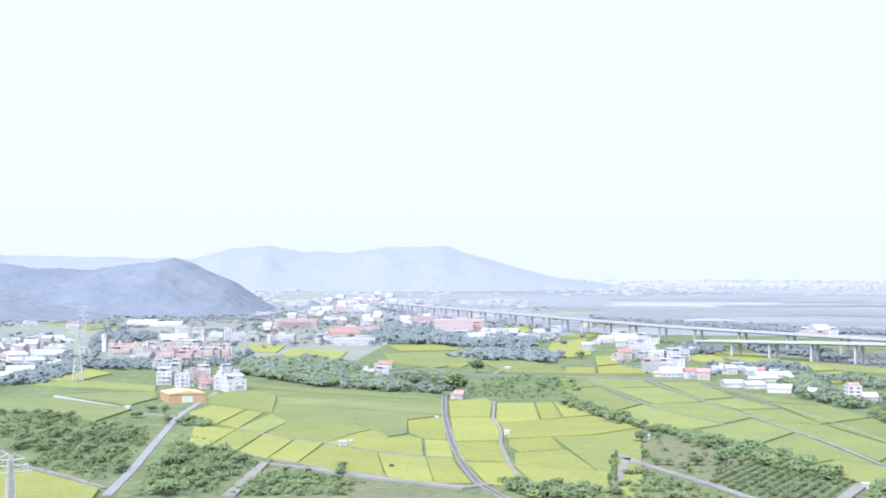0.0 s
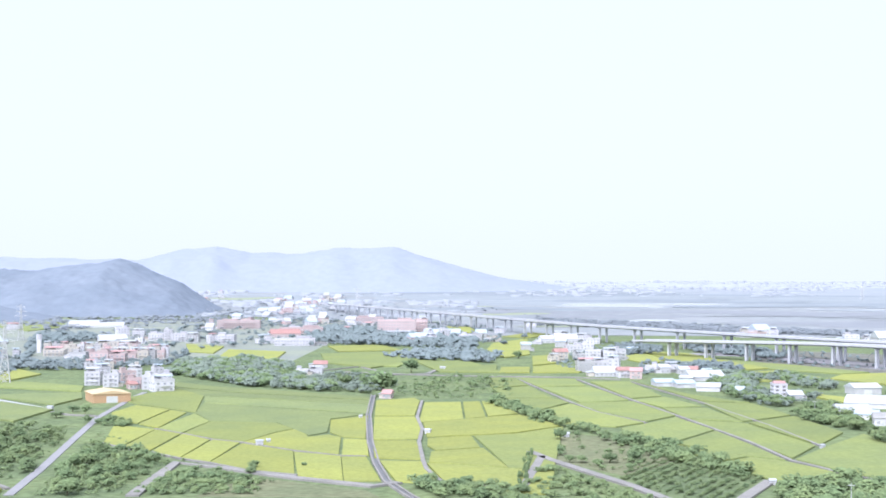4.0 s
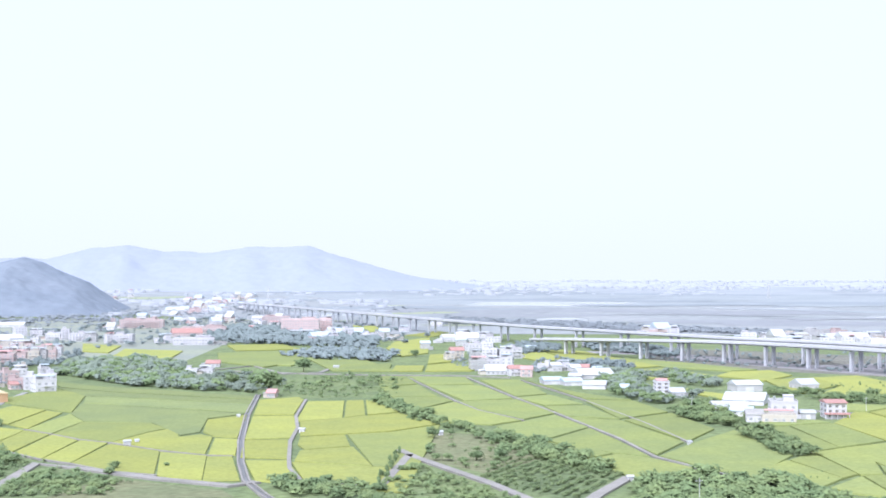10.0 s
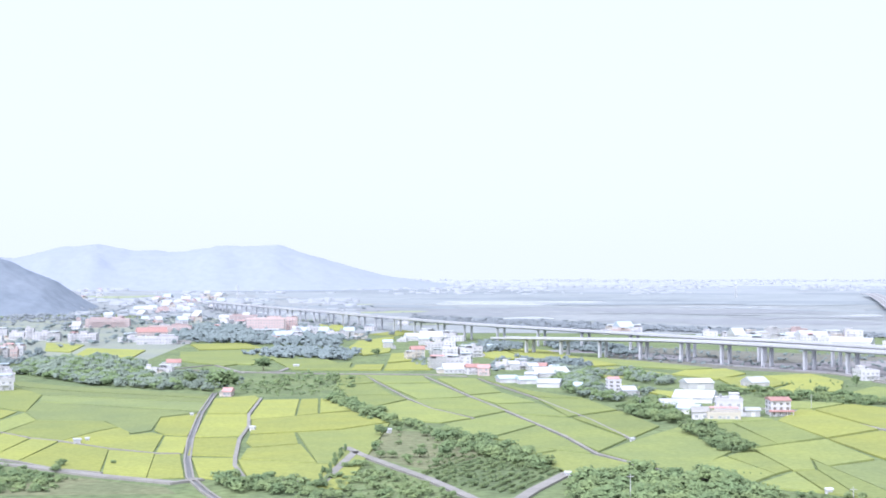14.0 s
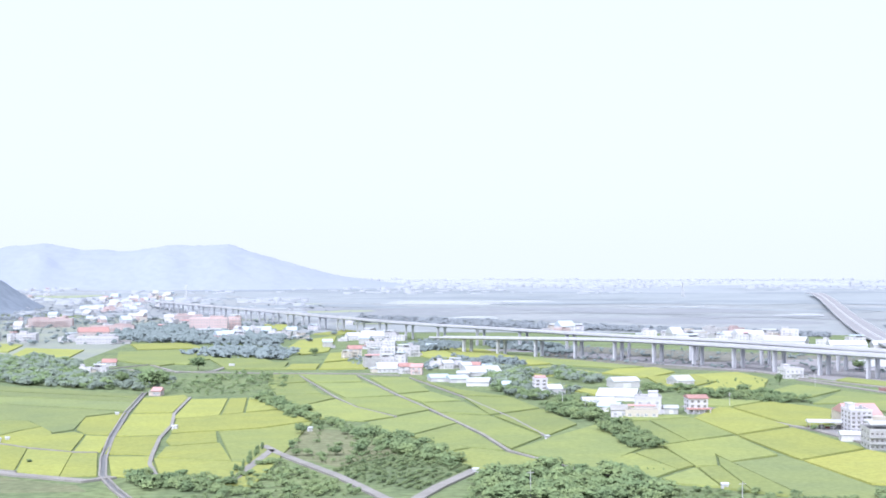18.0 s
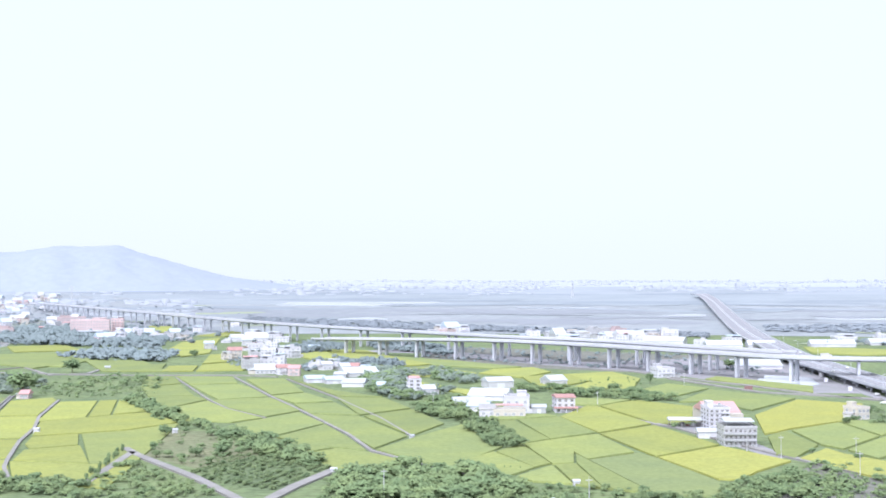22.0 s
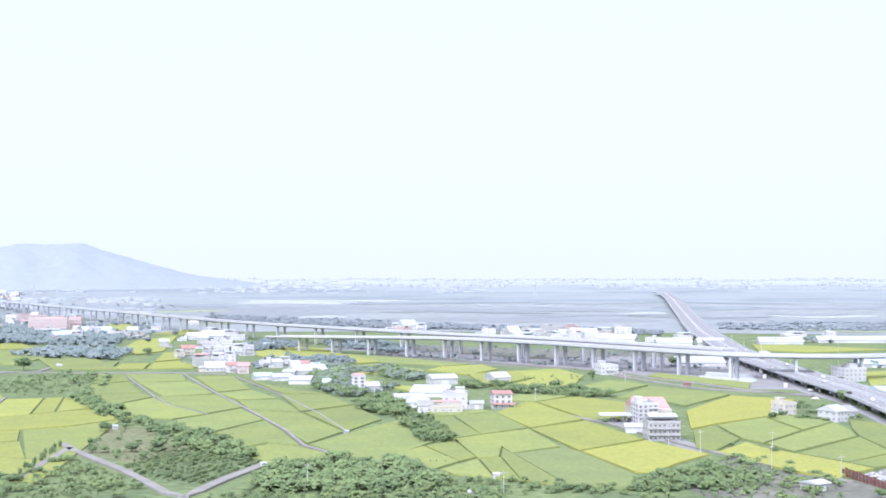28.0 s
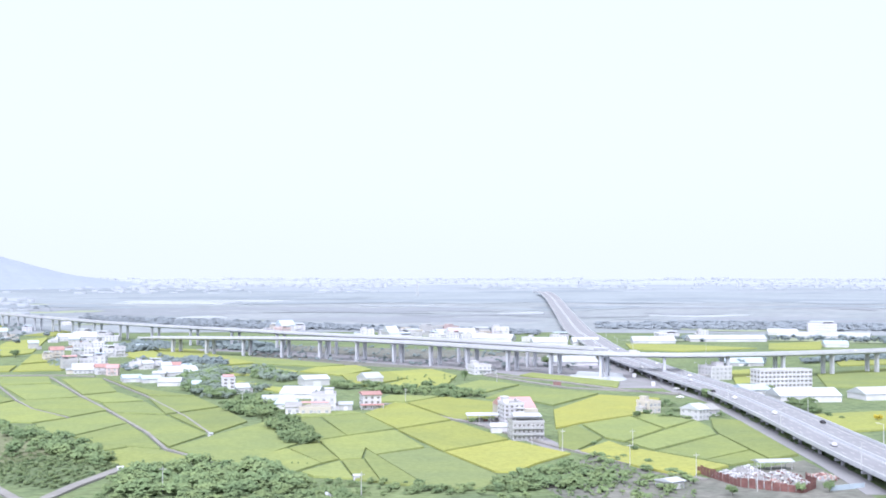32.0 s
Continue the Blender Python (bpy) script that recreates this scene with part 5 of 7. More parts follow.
# ---- pylons ----
def pylon(x, y, h, turn):
    """A lattice tower with three pairs of arms."""
    root = thing("pylon", "tall grey steel lattice electricity pylon", "pylon", place(x, y, turn), "pylons")
    base = h * 0.085

    def half(z):
        s = z / h
        return base * (1 - s / 0.62) + 0.9 * s / 0.62 if s < 0.62 else 0.9
    for sx, sy in ((-1, -1), (1, -1), (1, 1), (-1, 1)):
        bm = bmesh.new()
        tube(bm, (sx * base, sy * base, 0), (sx * 0.9, sy * 0.9, h * 0.62), 0.34, 0.26, 4)
        tube(bm, (sx * 0.9, sy * 0.9, h * 0.62), (sx * 0.45, sy * 0.45, h), 0.26, 0.16, 4)
        part("leg", bm, M["steel"], root)
    bm = bmesh.new()
    zs = [h * k / 11 for k in range(11)]
    for z0, z1 in zip(zs, zs[1:]):
        a, b = half(z0), half(z1)
        for k in range(4):
            c = Matrix.Rotation(k * math.pi / 2, 3, "Z")
            tube(bm, c @ Vector((-a, -a, z0)), c @ Vector((b, -b, z1)), 0.15, n=3)
            tube(bm, c @ Vector((a, -a, z0)), c @ Vector((-b, -b, z1)), 0.15, n=3)
            tube(bm, c @ Vector((-b, -b, z1)), c @ Vector((b, -b, z1)), 0.15, n=3)
    part("bracing", bm, M["steel"], root)
    for z, w in ((0.66, 6.5), (0.79, 5.5), (0.91, 4.5)):
        for s in (-1, 1):
            bm = bmesh.new()
            tube(bm, (s * 0.9, -0.6, h * z), (s * w, 0, h * z + 0.4), 0.2, n=4)
            tube(bm, (s * 0.9, 0.6, h * z), (s * w, 0, h * z + 0.4), 0.2, n=4)
            tube(bm, (s * 0.7, 0, h * z + 2.2), (s * w, 0, h * z + 0.4), 0.1, n=4)
            tube(bm, (s * w, 0, h * z + 0.4), (s * w, 0, h * z - 1.6), 0.12, n=5)
            part("cross_arm", bm, M["steel"], root)


pylon(-245, 956.7, 43, 12)
pylon(-409, 1617, 42, 12)
pylon(-136.4, 456.1, 16, 30)
pylon(1180, 3350, 40, 0)
pylon(-60, 3300, 40, 0)

# ---- water tower ----
wt = thing("water_tower", "slim white concrete water tower with a wider tank head", "water tower", place(-322, 1354, 0))
bm = bmesh.new()
box(bm, -1.9, -1.9, 0, 1.9, 1.9, 13)
part("shaft", bm, M["white"], wt)
bm = bmesh.new()
tube(bm, (0, 0, 13), (0, 0, 17.5), 2.8, n=12)
part("tank", bm, M["white"], wt)


# ---- small huts and weirs among the paddies ----
def hut(x, y, w, h, turn, label):
    root = thing("field_hut", label, "hut", place(x, y, turn), "field huts")
    bm = bmesh.new()
    box(bm, -w / 2, -w * 0.4, 0, w / 2, w * 0.4, h)
    part("wall", bm, M["white"], root)
    gable(root, w, w * 0.8, h, 0.5, M["whiteroof"], over=0.25)
    bm = bmesh.new()
    box(bm, -0.45, -w * 0.4 - 0.06, 0, 0.45, -w * 0.4, min(1.9, h - 0.3))
    part("door", bm, M["greywall"], root, "grey metal door")


hut(29.3, 649.9, 2.4, 1.7, -16, 'small white pump hut at a paddy corner')
hut(-42.8, 608.3, 2.8, 2.0, 17, 'small white sluice hut beside a paddy path')
hut(-42.8, 614.2, 1.4, 1.2, -11, 'white sluice box on a paddy bund')
hut(-168.7, 768.1, 2.8, 2.0, -14, 'white pump hut at the end of a channel')
hut(190.8, 589.7, 1.7, 1.2, 16, 'white sluice box where two paths meet')
hut(-2.5, 719.6, 1.5, 1.2, 7, 'white sluice box beside the canal')
hut(-39.9, 618, 1.5, 1.2, 0, 'white sluice box on a bund')
hut(54, 1090, 4.2, 2.0, -5, 'small white field shed by the lane')
hut(141.9, 491.2, 2.1, 1.5, -5, 'white pump box at the end of the lane')
hut(217.6, 444.1, 2.1, 1.5, -5, 'low white box beside the lane')
hut(90.4, 634.7, 2.1, 1.5, 10, 'small white shrine hut under a tree')
hut(198.7, 405, 3.5, 2.0, -10, 'low white shed at the field edge')


# ---- power poles and lamp posts ----
def pole(x, y, h, lamp=False, z=0.0, turn=0.0):
    m = Matrix.Translation((x, y, z)) @ Matrix.Rotation(turn, 4, "Z")
    root = thing("street_lamp" if lamp else "power_pole", "grey steel motorway lamp post with a single arm" if lamp else "grey concrete power pole with a cross-arm", "lamp post" if lamp else "power pole", m, "poles")
    bm = bmesh.new()
    tube(bm, (0, 0, 0), (0, 0, h), 0.17, 0.1, 6)
    part("shaft", bm, M["steel"], root)
    bm = bmesh.new()
    if lamp:
        tube(bm, (0, 0, h), (2.2, 0, h + 0.5), 0.08, n=5)
        box(bm, 1.9, -0.2, h + 0.4, 3.0, 0.2, h + 0.6)
    else:
        box(bm, -1.1, -0.08, h - 0.9, 1.1, 0.08, h - 0.7)
    part("arm", bm, M["steel"], root)


pole(317.1, 491.8, 9)
pole(344, 482.6, 9)
pole(321.8, 441.1, 9)
pole(422, 834.7, 9)
pole(321.2, 717, 8)
pole(230.3, 724.2, 8)
pole(149.8, 435.1, 9)
pole(161, 1237, 9)
pole(96, 1701, 9)
pole(331.6, 409.3, 9)
pole(207.6, 401.9, 9)
pole(336.5, 377.6, 9)
pole(311.3, 509.9, 10)
for i, (p, d) in enumerate(arc_points(MOTORWAY, 62)):
    if p.y < 1300:
        n = Vector((-d.y, d.x, 0)) * (HALF + 0.2) * (1 if i % 2 else -1)
        pole(p.x + n.x, p.y + n.y, 9, True, p.z - 0.6, math.atan2(d.y, d.x) + (-math.pi / 2 if i % 2 else math.pi / 2))


# ---- vehicles ----
def car(x, y, z, turn, colour="car", size=1.0, van=False):
    root = thing("truck" if van else "car", "white box lorry on the viaduct" if van else "pale car on the motorway", "truck" if van else "car", Matrix.Translation((x, y, z)) @ Matrix.Rotation(turn, 4, "Z"), "vehicles")
    l, w = (7.5, 2.3) if van else (4.4, 1.8)
    bm = bmesh.new()
    if van:
        box(bm, -w / 2, -l / 2, 0.8, w / 2, l / 2 - 1.9, 3.3)
        box(bm, -w / 2, l / 2 - 1.8, 0.5, w / 2, l / 2, 2.5)
    else:
        box(bm, -w / 2, -l / 2, 0.35, w / 2, l / 2, 0.9)
        v = box(bm, -w / 2 + 0.1, -l * 0.36, 0.9, w / 2 - 0.1, l * 0.26, 1.45)
        for q in v[4:]:
            q.co.y *= 0.72
            q.co.x *= 0.86
    part("body", bm, M[colour], root)
    for sx in (-1, 1):
        for sy in (-0.31, 0.31):
            bm = bmesh.new()
            tube(bm, (sx * (w / 2 - 0.2), sy * l, 0.33), (sx * w / 2, sy * l, 0.33), 0.33, n=8)
            part("wheel", bm, M["dark"], root)


for i, (p, d) in enumerate(arc_points(MOTORWAY, 41)):
    if p.y < 1150 and i % 3 != 1:
        off = (-9.5, 3.3, -6.4, 6.4, 9.6)[i % 5]
        n = Vector((-d.y, d.x, 0))
        car(p.x + n.x * off, p.y + n.y * off, p.z + 0.07, math.atan2(d.y, d.x) - math.pi / 2, ("car", "dark", "car", "white")[i % 4])
car(529.2, 845.3, 16.1, -1.9, "white", van=True)
car(700, 828, 16.1, -1.5, "white")
car(450.9, 989.1, 16.1, -2.7, "white")
for x, y, turn in ((-140, 818, 0.5), (-147, 826, 0.3), (506, 742, 0.2), (480, 690, 0.4), (330, 552, 0.3)):
    car(x, y, 0.25, turn, "white" if x < 0 else "car")

# ---- scrapyard behind a rusty sheet fence ----
fence = thing("scrapyard_fence", "rusty brown corrugated sheet fence round the scrapyard", "fence")
FENCE = ((338.7, 421.2), (336.6, 402.4), (335.5, 386.5), (341.4, 376.6), (348.4, 368.6), (358.4, 376.6), (363.5, 390.4))
sheet = bmesh.new()
for k in range(6):
    box(sheet, k * 0.4 - 1.2, -0.06 if k % 2 else -0.02, 0, k * 0.4 - 0.8, 0.04 if k % 2 else 0.08, 1)
sheet = mesh_of("fence_sheet", sheet, M["rust"])
for (ax, ay), (bx, by) in zip(FENCE, FENCE[1:]):
    l = math.hypot(bx - ax, by - ay)
    n = max(1, int(l / 2.4))
    for i in range(n):
        s = (i + 0.5) / n
        ob = part("fence_sheet", sheet, None, fence)
        ob.matrix_basis = Matrix.Translation((ax + (bx - ax) * s, ay + (by - ay) * s, 0)) @ Matrix.Rotation(math.atan2(by - ay, bx - ax), 4, "Z") @ Matrix.Diagonal((1, 1, rng.uniform(2.4, 3.5), 1))


def scrap_heap(x, y, r, h, mats, label, n):
    """A heap of crumpled sheets and boxes on a mound."""
    root = thing("scrap_heap", label, "scrap heap", place(x, y, 0), "scrap heaps")
    bm = bmesh.new()
    k = 14
    top = bm.verts.new((0, 0, h * 0.8))
    ring = [bm.verts.new((r * math.cos(2 * math.pi * i / k) * rng.uniform(0.8, 1.1), r * 1.4 * math.sin(2 * math.pi * i / k) * rng.uniform(0.8, 1.1), 0)) for i in range(k)]
    mid = [bm.verts.new((v.co.x * 0.55, v.co.y * 0.55, h * rng.uniform(0.45, 0.8))) for v in ring]
    for i in range(k):
        j = (i + 1) % k
        bm.faces.new((ring[i], ring[j], mid[j], mid[i]))
        bm.faces.new((mid[i], mid[j], top))
    part("mound", bm, M["gravel"], root)
    for m in mats:
        bm = bmesh.new()
        for i in range(n):
            a, q = rng.uniform(0, 6.28), rng.uniform(0, 0.95)
            c = Vector((r * q * math.cos(a), 1.4 * r * q * math.sin(a), h * (1 - q) * 0.85 + 0.3))
            v = box(bm, -rng.uniform(0.15, 0.7), -rng.uniform(0.1, 0.5), -rng.uniform(0.05, 0.3), rng.uniform(0.15, 0.9), rng.uniform(0.1, 0.5), rng.uniform(0.05, 0.3))
            e = Euler((rng.uniform(-1, 1), rng.uniform(-1, 1), rng.uniform(0, 6))).to_matrix()
            for w in v:
                w.co = e @ w.co + c
        part("scrap", bm, M[m], root)


SCRAP = (("greywall", "steel", "slab", "white"), ("rust", "slab", "greywall", "steel"), ("rust", "redroof", "slab", "cream"))
for k, (x, y, r, h, label) in enumerate(((343, 408, 5, 2.4, "low heap of grey and white scrap metal"), (354, 412, 6, 3.2, "heap of pale crumpled scrap metal in the yard"),
                                         (350, 398, 6, 2.6, "heap of mixed rusty scrap in the yard"), (362, 402, 6, 2.2, "low heap of mixed scrap beside the shed"),
                                         (347, 384, 5, 2.2, "heap of rusty red scrap metal in the yard"), (358, 388, 5, 1.8, "low heap of brown scrap and timber"),
                                         (373, 394, 5, 1.8, "low heap of scrap beside the road"))):
    scrap_heap(x, y, r, h, SCRAP[(0, 0, 1, 1, 2, 1, 2)[k]], label, 46)
canopy = thing("open_shed", "open scrapyard shed under a white sheet roof", "shed", place(369.6, 420.1, -10), "sheds")
bm = bmesh.new()
for i in range(4):
    for q in (-3, 3):
        tube(bm, (-6 + i * 4, q, 0), (-6 + i * 4, q, 3.0), 0.12, n=5)
part("frame", bm, M["steel"], canopy)
gable(canopy, 13, 7, 3.0, 0.7, M["whiteroof"], label="white sheet-metal roof")
hoarding = thing("site_fence", "pale green sheet hoarding beside the scrapyard", "fence", place(366.4, 370.6, 8))
bm = bmesh.new()
for k in range(9):
    box(bm, -7.5 + k * 1.7, -0.05 if k % 2 else 0.0, 0, -5.8 + k * 1.7, 0.03 if k % 2 else 0.08, 1.8)
part("sheet", bm, M["blueroof"], hoarding)
shed(312.6, 393.5, 20, 6, 5, 2.4, "whiteroof", "small farm shed with a patched white roof", "greywall", rise=0.9)

# ---- raised channel across the green fields ----
channel = thing("raised_channel", "raised white concrete irrigation channel across the fields", "channel", kind="structure")
A, B = Vector((-231.3, 851.4, 0)), Vector((-172.7, 774, 0))
for s in (-1, 1):
    part("side_wall", sweep([(A, (B - A).normalized()), (B, (B - A).normalized())], ((s * 0.5, 0), (s * 0.5, 1.0), (s * 0.8, 1.0), (s * 0.8, 0))), M["rail"], channel)
part("floor", sweep([(A, (B - A).normalized()), (B, (B - A).normalized())], ((-0.49, 0.3), (-0.49, 0.55), (0.49, 0.55), (0.49, 0.3))), M["concrete"], channel)

# ---- containers and a mast beside the motorway ----
def container(x, y, turn, l, mat, label):
    root = thing("container", label, "container", place(x, y, turn), "containers")
    bm = bmesh.new()
    box(bm, -l / 2, -1.2, 0.1, l / 2, 1.2, 2.6)
    part("body", bm, M[mat], root)
    bm = bmesh.new()
    for k in range(int(l / 0.6)):
        box(bm, -l / 2 + 0.2 + k * 0.6, -1.26, 0.2, -l / 2 + 0.45 + k * 0.6, -1.2, 2.5)
    part("ribbing", bm, M[mat], root)


container(449.1, 796.9, 5, 4.5, "redpaint", "faded red steel container beside the lane")
container(531.2, 849.3, 60, 6, "white", "white site container below the motorway")
container(508.3, 777.1, 62, 6, "white", "white site container below the motorway")
container(551.3, 893.8, 62, 5, "greywall", "grey site container below the motorway")
pole(607.8, 882.8, 24)

# ---- villages ----
house(-410.9, 1291, 30, 10.7, 8.0, 8.3, 3, 'white', 'flat', 'white three-storey flat-roofed house at the foot of the hill', far=False, tank=True)
house(-348.6, 1264, 13, 11.9, 8.9, 9.2, 3, 'white', 'flat', 'white three-storey flat-roofed house at the foot of the hill', far=False, tank=False)
house(-337, 1200, 32, 17.2, 12.9, 6.0, 2, 'white', 'blueroof', 'white two-storey blue-grey-roofed house at the foot of the hill', far=False, tank=False)
house(-356.4, 1132, 30, 12.8, 9.6, 7.3, 2, 'cream', 'flat', 'cream two-storey flat-roofed house at the foot of the hill', far=False, tank=True)
house(-602, 2065, 24, 17.9, 13.4, 5.8, 2, 'white', 'flat', 'white two-storey flat-roofed house at the foot of the hill', far=False, tank=False)
house(-508, 1954, 7, 18.4, 13.8, 6.5, 2, 'white', 'flat', 'white two-storey flat-roofed house at the foot of the hill', far=False, tank=False)
house(-325.9, 1289, 7, 5.8, 7.0, 4.7, 2, 'white', 'flat', 'white two-storey flat-roofed house at the foot of the hill', far=False, tank=True)
house(-469, 1652, 23, 12.5, 9.4, 2.8, 1, 'white', 'flat', 'white one-storey flat-roofed house at the foot of the hill', far=False, tank=False)
house(-346.6, 1152, 25, 8.7, 7.0, 4.0, 1, 'white', 'whiteroof', 'white one-storey white-roofed house at the foot of the hill', far=False, tank=True)
house(-347.2, 1110, 30, 8.4, 7.0, 4.0, 1, 'white', 'flat', 'white one-storey flat-roofed house at the foot of the hill', far=False, tank=True)
shed(-364.1, 1208, 33, 17.3, 15.6, 5.6, 'whiteroof', 'white white-roofed shed at the foot of the hill', 'white')
shed(-383, 1318, 9, 9.0, 8.1, 2.6, 'blueroof', 'white blue-grey-roofed shed at the foot of the hill', 'white')
shed(-339.8, 1183, 24, 14.3, 12.9, 2.6, 'whiteroof', 'white white-roofed shed at the foot of the hill', 'white')
shed(-311.4, 1050.1, 14, 19.8, 17.8, 3.0, 'blueroof', 'white blue-grey-roofed shed at the foot of the hill', 'white')
shed(-304.3, 981.4, 11, 14.8, 13.3, 4.0, 'whiteroof', 'white white-roofed shed at the foot of the hill', 'white')
shed(-438, 1597, 23, 21.1, 18.0, 2.6, 'blueroof', 'white blue-grey-roofed shed at the foot of the hill', 'white')
shed(-469, 1543, 10, 17.4, 15.7, 2.6, 'whiteroof', 'white white-roofed shed at the foot of the hill', 'white')
shed(-444, 2111, -1, 43.8, 18.0, 3.8, 'whiteroof', 'white white-roofed shed at the foot of the hill', 'white')
shed(-407, 2063, 4, 62.3, 18.0, 2.6, 'whiteroof', 'white white-roofed shed at the foot of the hill', 'white')
shed(-304, 1610, 22, 30.4, 18.0, 2.6, 'whiteroof', 'white white-roofed shed at the foot of the hill', 'white')
house(-318, 1745, 22, 14.5, 10.9, 9.7, 3, 'white', 'flat', 'white three-storey flat-roofed house in the village', far=False, tank=True)
house(-297, 1745, 2, 14.5, 10.9, 5.8, 2, 'white', 'flat', 'white two-storey flat-roofed house in the village', far=False, tank=True)
house(-259, 1537, -3, 8.1, 7.0, 5.2, 2, 'white', 'flat', 'white two-storey flat-roofed house in the village', far=False, tank=True)
house(-255, 1621, 2, 16.5, 12.4, 7.2, 2, 'white', 'flat', 'white two-storey flat-roofed house in the village', far=False, tank=False)
house(-241, 1618, 1, 9.2, 7.0, 11.8, 4, 'white', 'flat', 'white four-storey flat-roofed house in the village', far=False, tank=False)
house(-224, 1593, 5, 16.9, 12.6, 8.0, 3, 'white', 'flat', 'white three-storey flat-roofed house in the village', far=False, tank=True)
house(-205, 1564, 0, 13.6, 10.2, 7.9, 3, 'greywall', 'flat', 'grey three-storey flat-roofed house in the village', far=False, tank=True)
house(-181, 1536, 23, 8.7, 7.0, 8.2, 3, 'white', 'flat', 'white three-storey flat-roofed house in the village', far=False, tank=False)
house(-166, 1540, -1, 20.4, 15.3, 8.6, 3, 'white', 'flat', 'white three-storey flat-roofed house in the village', far=False, tank=False)
house(-123, 1538, 20, 17.4, 13.1, 3.9, 1, 'white', 'flat', 'white one-storey flat-roofed house in the village', far=False, tank=True)
house(-114, 1712, 11, 35.6, 16.0, 4.1, 1, 'pinkwall', 'redroof', 'pink-tiled one-storey red-roofed house in the village', far=False, tank=True)
house(-51.5, 1032.4, 1, 8.6, 7.0, 3.8, 1, 'white', 'flat', 'white one-storey flat-roofed house in the village', far=False, tank=True)
house(-41.7, 1044.3, -4, 10.3, 7.7, 3.2, 1, 'white', 'flat', 'white one-storey flat-roofed house in the village', far=False, tank=True)
house(-163, 2956, -1, 22.4, 16.0, 8.3, 3, 'white', 'flat', 'white three-storey flat-roofed house in the village', far=False, tank=True)
house(-519, 3225, 20, 20.7, 15.5, 9.0, 3, 'white', 'flat', 'white three-storey flat-roofed house in the village', far=False, tank=True)
house(-505, 3342, 19, 31.6, 16.0, 6.5, 2, 'white', 'flat', 'white two-storey flat-roofed house in the village', far=False, tank=False)
house(-87, 1490, 2, 42.2, 16.0, 6.7, 2, 'white', 'flat', 'white two-storey flat-roofed house with rows of windows', far=False, tank=True)
house(-200, 1992, 2, 60.2, 16.0, 11.1, 4, 'pinkwall', 'flat', 'pink-tiled four-storey flat-roofed house beyond the village', far=True, tank=False)
house(-231, 1925, 3, 5.1, 6.1, 14.6, 5, 'pinkwall', 'flat', 'pink-tiled five-storey flat-roofed house beyond the village', far=True, tank=False)
house(-100, 1813, -0, 54.9, 16.0, 7.1, 2, 'pinkwall', 'flat', 'pink-tiled two-storey flat-roofed house beyond the village', far=True, tank=False)
house(23, 1776, -2, 47.1, 16.0, 17.9, 5, 'brickwall', 'flat', 'red-tiled five-storey flat-roofed house with window bands', far=False, tank=True)
house(56, 1808, -5, 15.1, 11.3, 18.2, 5, 'brickwall', 'flat', 'red-tiled five-storey flat-roofed house with window bands', far=False, tank=True)
house(-17, 2204, 8, 41.8, 16.0, 9.9, 3, 'pinkwall', 'flat', 'pink-tiled three-storey flat-roofed house beyond the school', far=True, tank=False)
house(23, 1694, 15, 35.3, 16.0, 4.3, 1, 'white', 'flat', 'white one-storey flat-roofed house before the school', far=False, tank=True)
house(78, 1693, -6, 43.6, 16.0, 4.6, 1, 'greywall', 'blueroof', 'grey one-storey blue-grey-roofed house beside the school', far=False, tank=False)
house(100, 1615, -16, 12.3, 9.2, 4.1, 1, 'white', 'flat', 'white one-storey flat-roofed house in the village', far=False, tank=False)
house(-42, 1121, -0, 10.6, 8.0, 2.8, 1, 'white', 'redroof', 'white one-storey red-roofed house behind the wood', far=False, tank=False)
house(-294, 1301, 3, 18.2, 13.6, 5.1, 2, 'cream', 'flat', 'cream two-storey flat-roofed house in rows of flats', far=False, tank=True)
house(-288, 1338, 6, 15.2, 11.4, 5.2, 2, 'cream', 'flat', 'cream two-storey flat-roofed house in rows of flats', far=False, tank=True)
house(-263.6, 1263, 2, 13.4, 10.0, 4.6, 1, 'greywall', 'flat', 'grey one-storey flat-roofed house in rows of flats', far=False, tank=True)
house(-281, 1377, 2, 13.0, 9.8, 5.4, 2, 'cream', 'flat', 'cream two-storey flat-roofed house in rows of flats', far=False, tank=False)
house(-236.2, 1222, 1, 15.7, 11.8, 7.2, 2, 'pinkwall', 'flat', 'pink-tiled two-storey flat-roofed house in rows of flats', far=False, tank=True)
house(-208.6, 1159, 1, 12.3, 9.2, 8.7, 3, 'pinkwall', 'flat', 'pink-tiled three-storey flat-roofed house in rows of flats', far=False, tank=False)
house(-205, 1195, 4, 8.6, 7.0, 7.4, 2, 'pinkwall', 'flat', 'pink-tiled two-storey flat-roofed house in rows of flats', far=False, tank=True)
house(-202.4, 1236, 4, 9.3, 7.0, 6.6, 2, 'cream', 'flat', 'cream two-storey flat-roofed house in rows of flats', far=False, tank=False)
house(-212, 1355, 3, 7.2, 7.0, 4.9, 2, 'cream', 'flat', 'cream two-storey flat-roofed house in rows of flats', far=False, tank=False)
house(-203, 1354, -1, 8.2, 7.0, 4.9, 2, 'pinkwall', 'flat', 'pink-tiled two-storey flat-roofed house in rows of flats', far=False, tank=True)
house(-275, 1445, 5, 21.8, 16.0, 5.2, 2, 'cream', 'flat', 'cream two-storey flat-roofed house in rows of flats', far=False, tank=False)
house(-247, 1411, -0, 19.2, 14.4, 5.9, 2, 'pinkwall', 'flat', 'pink-tiled two-storey flat-roofed house in rows of flats', far=False, tank=True)
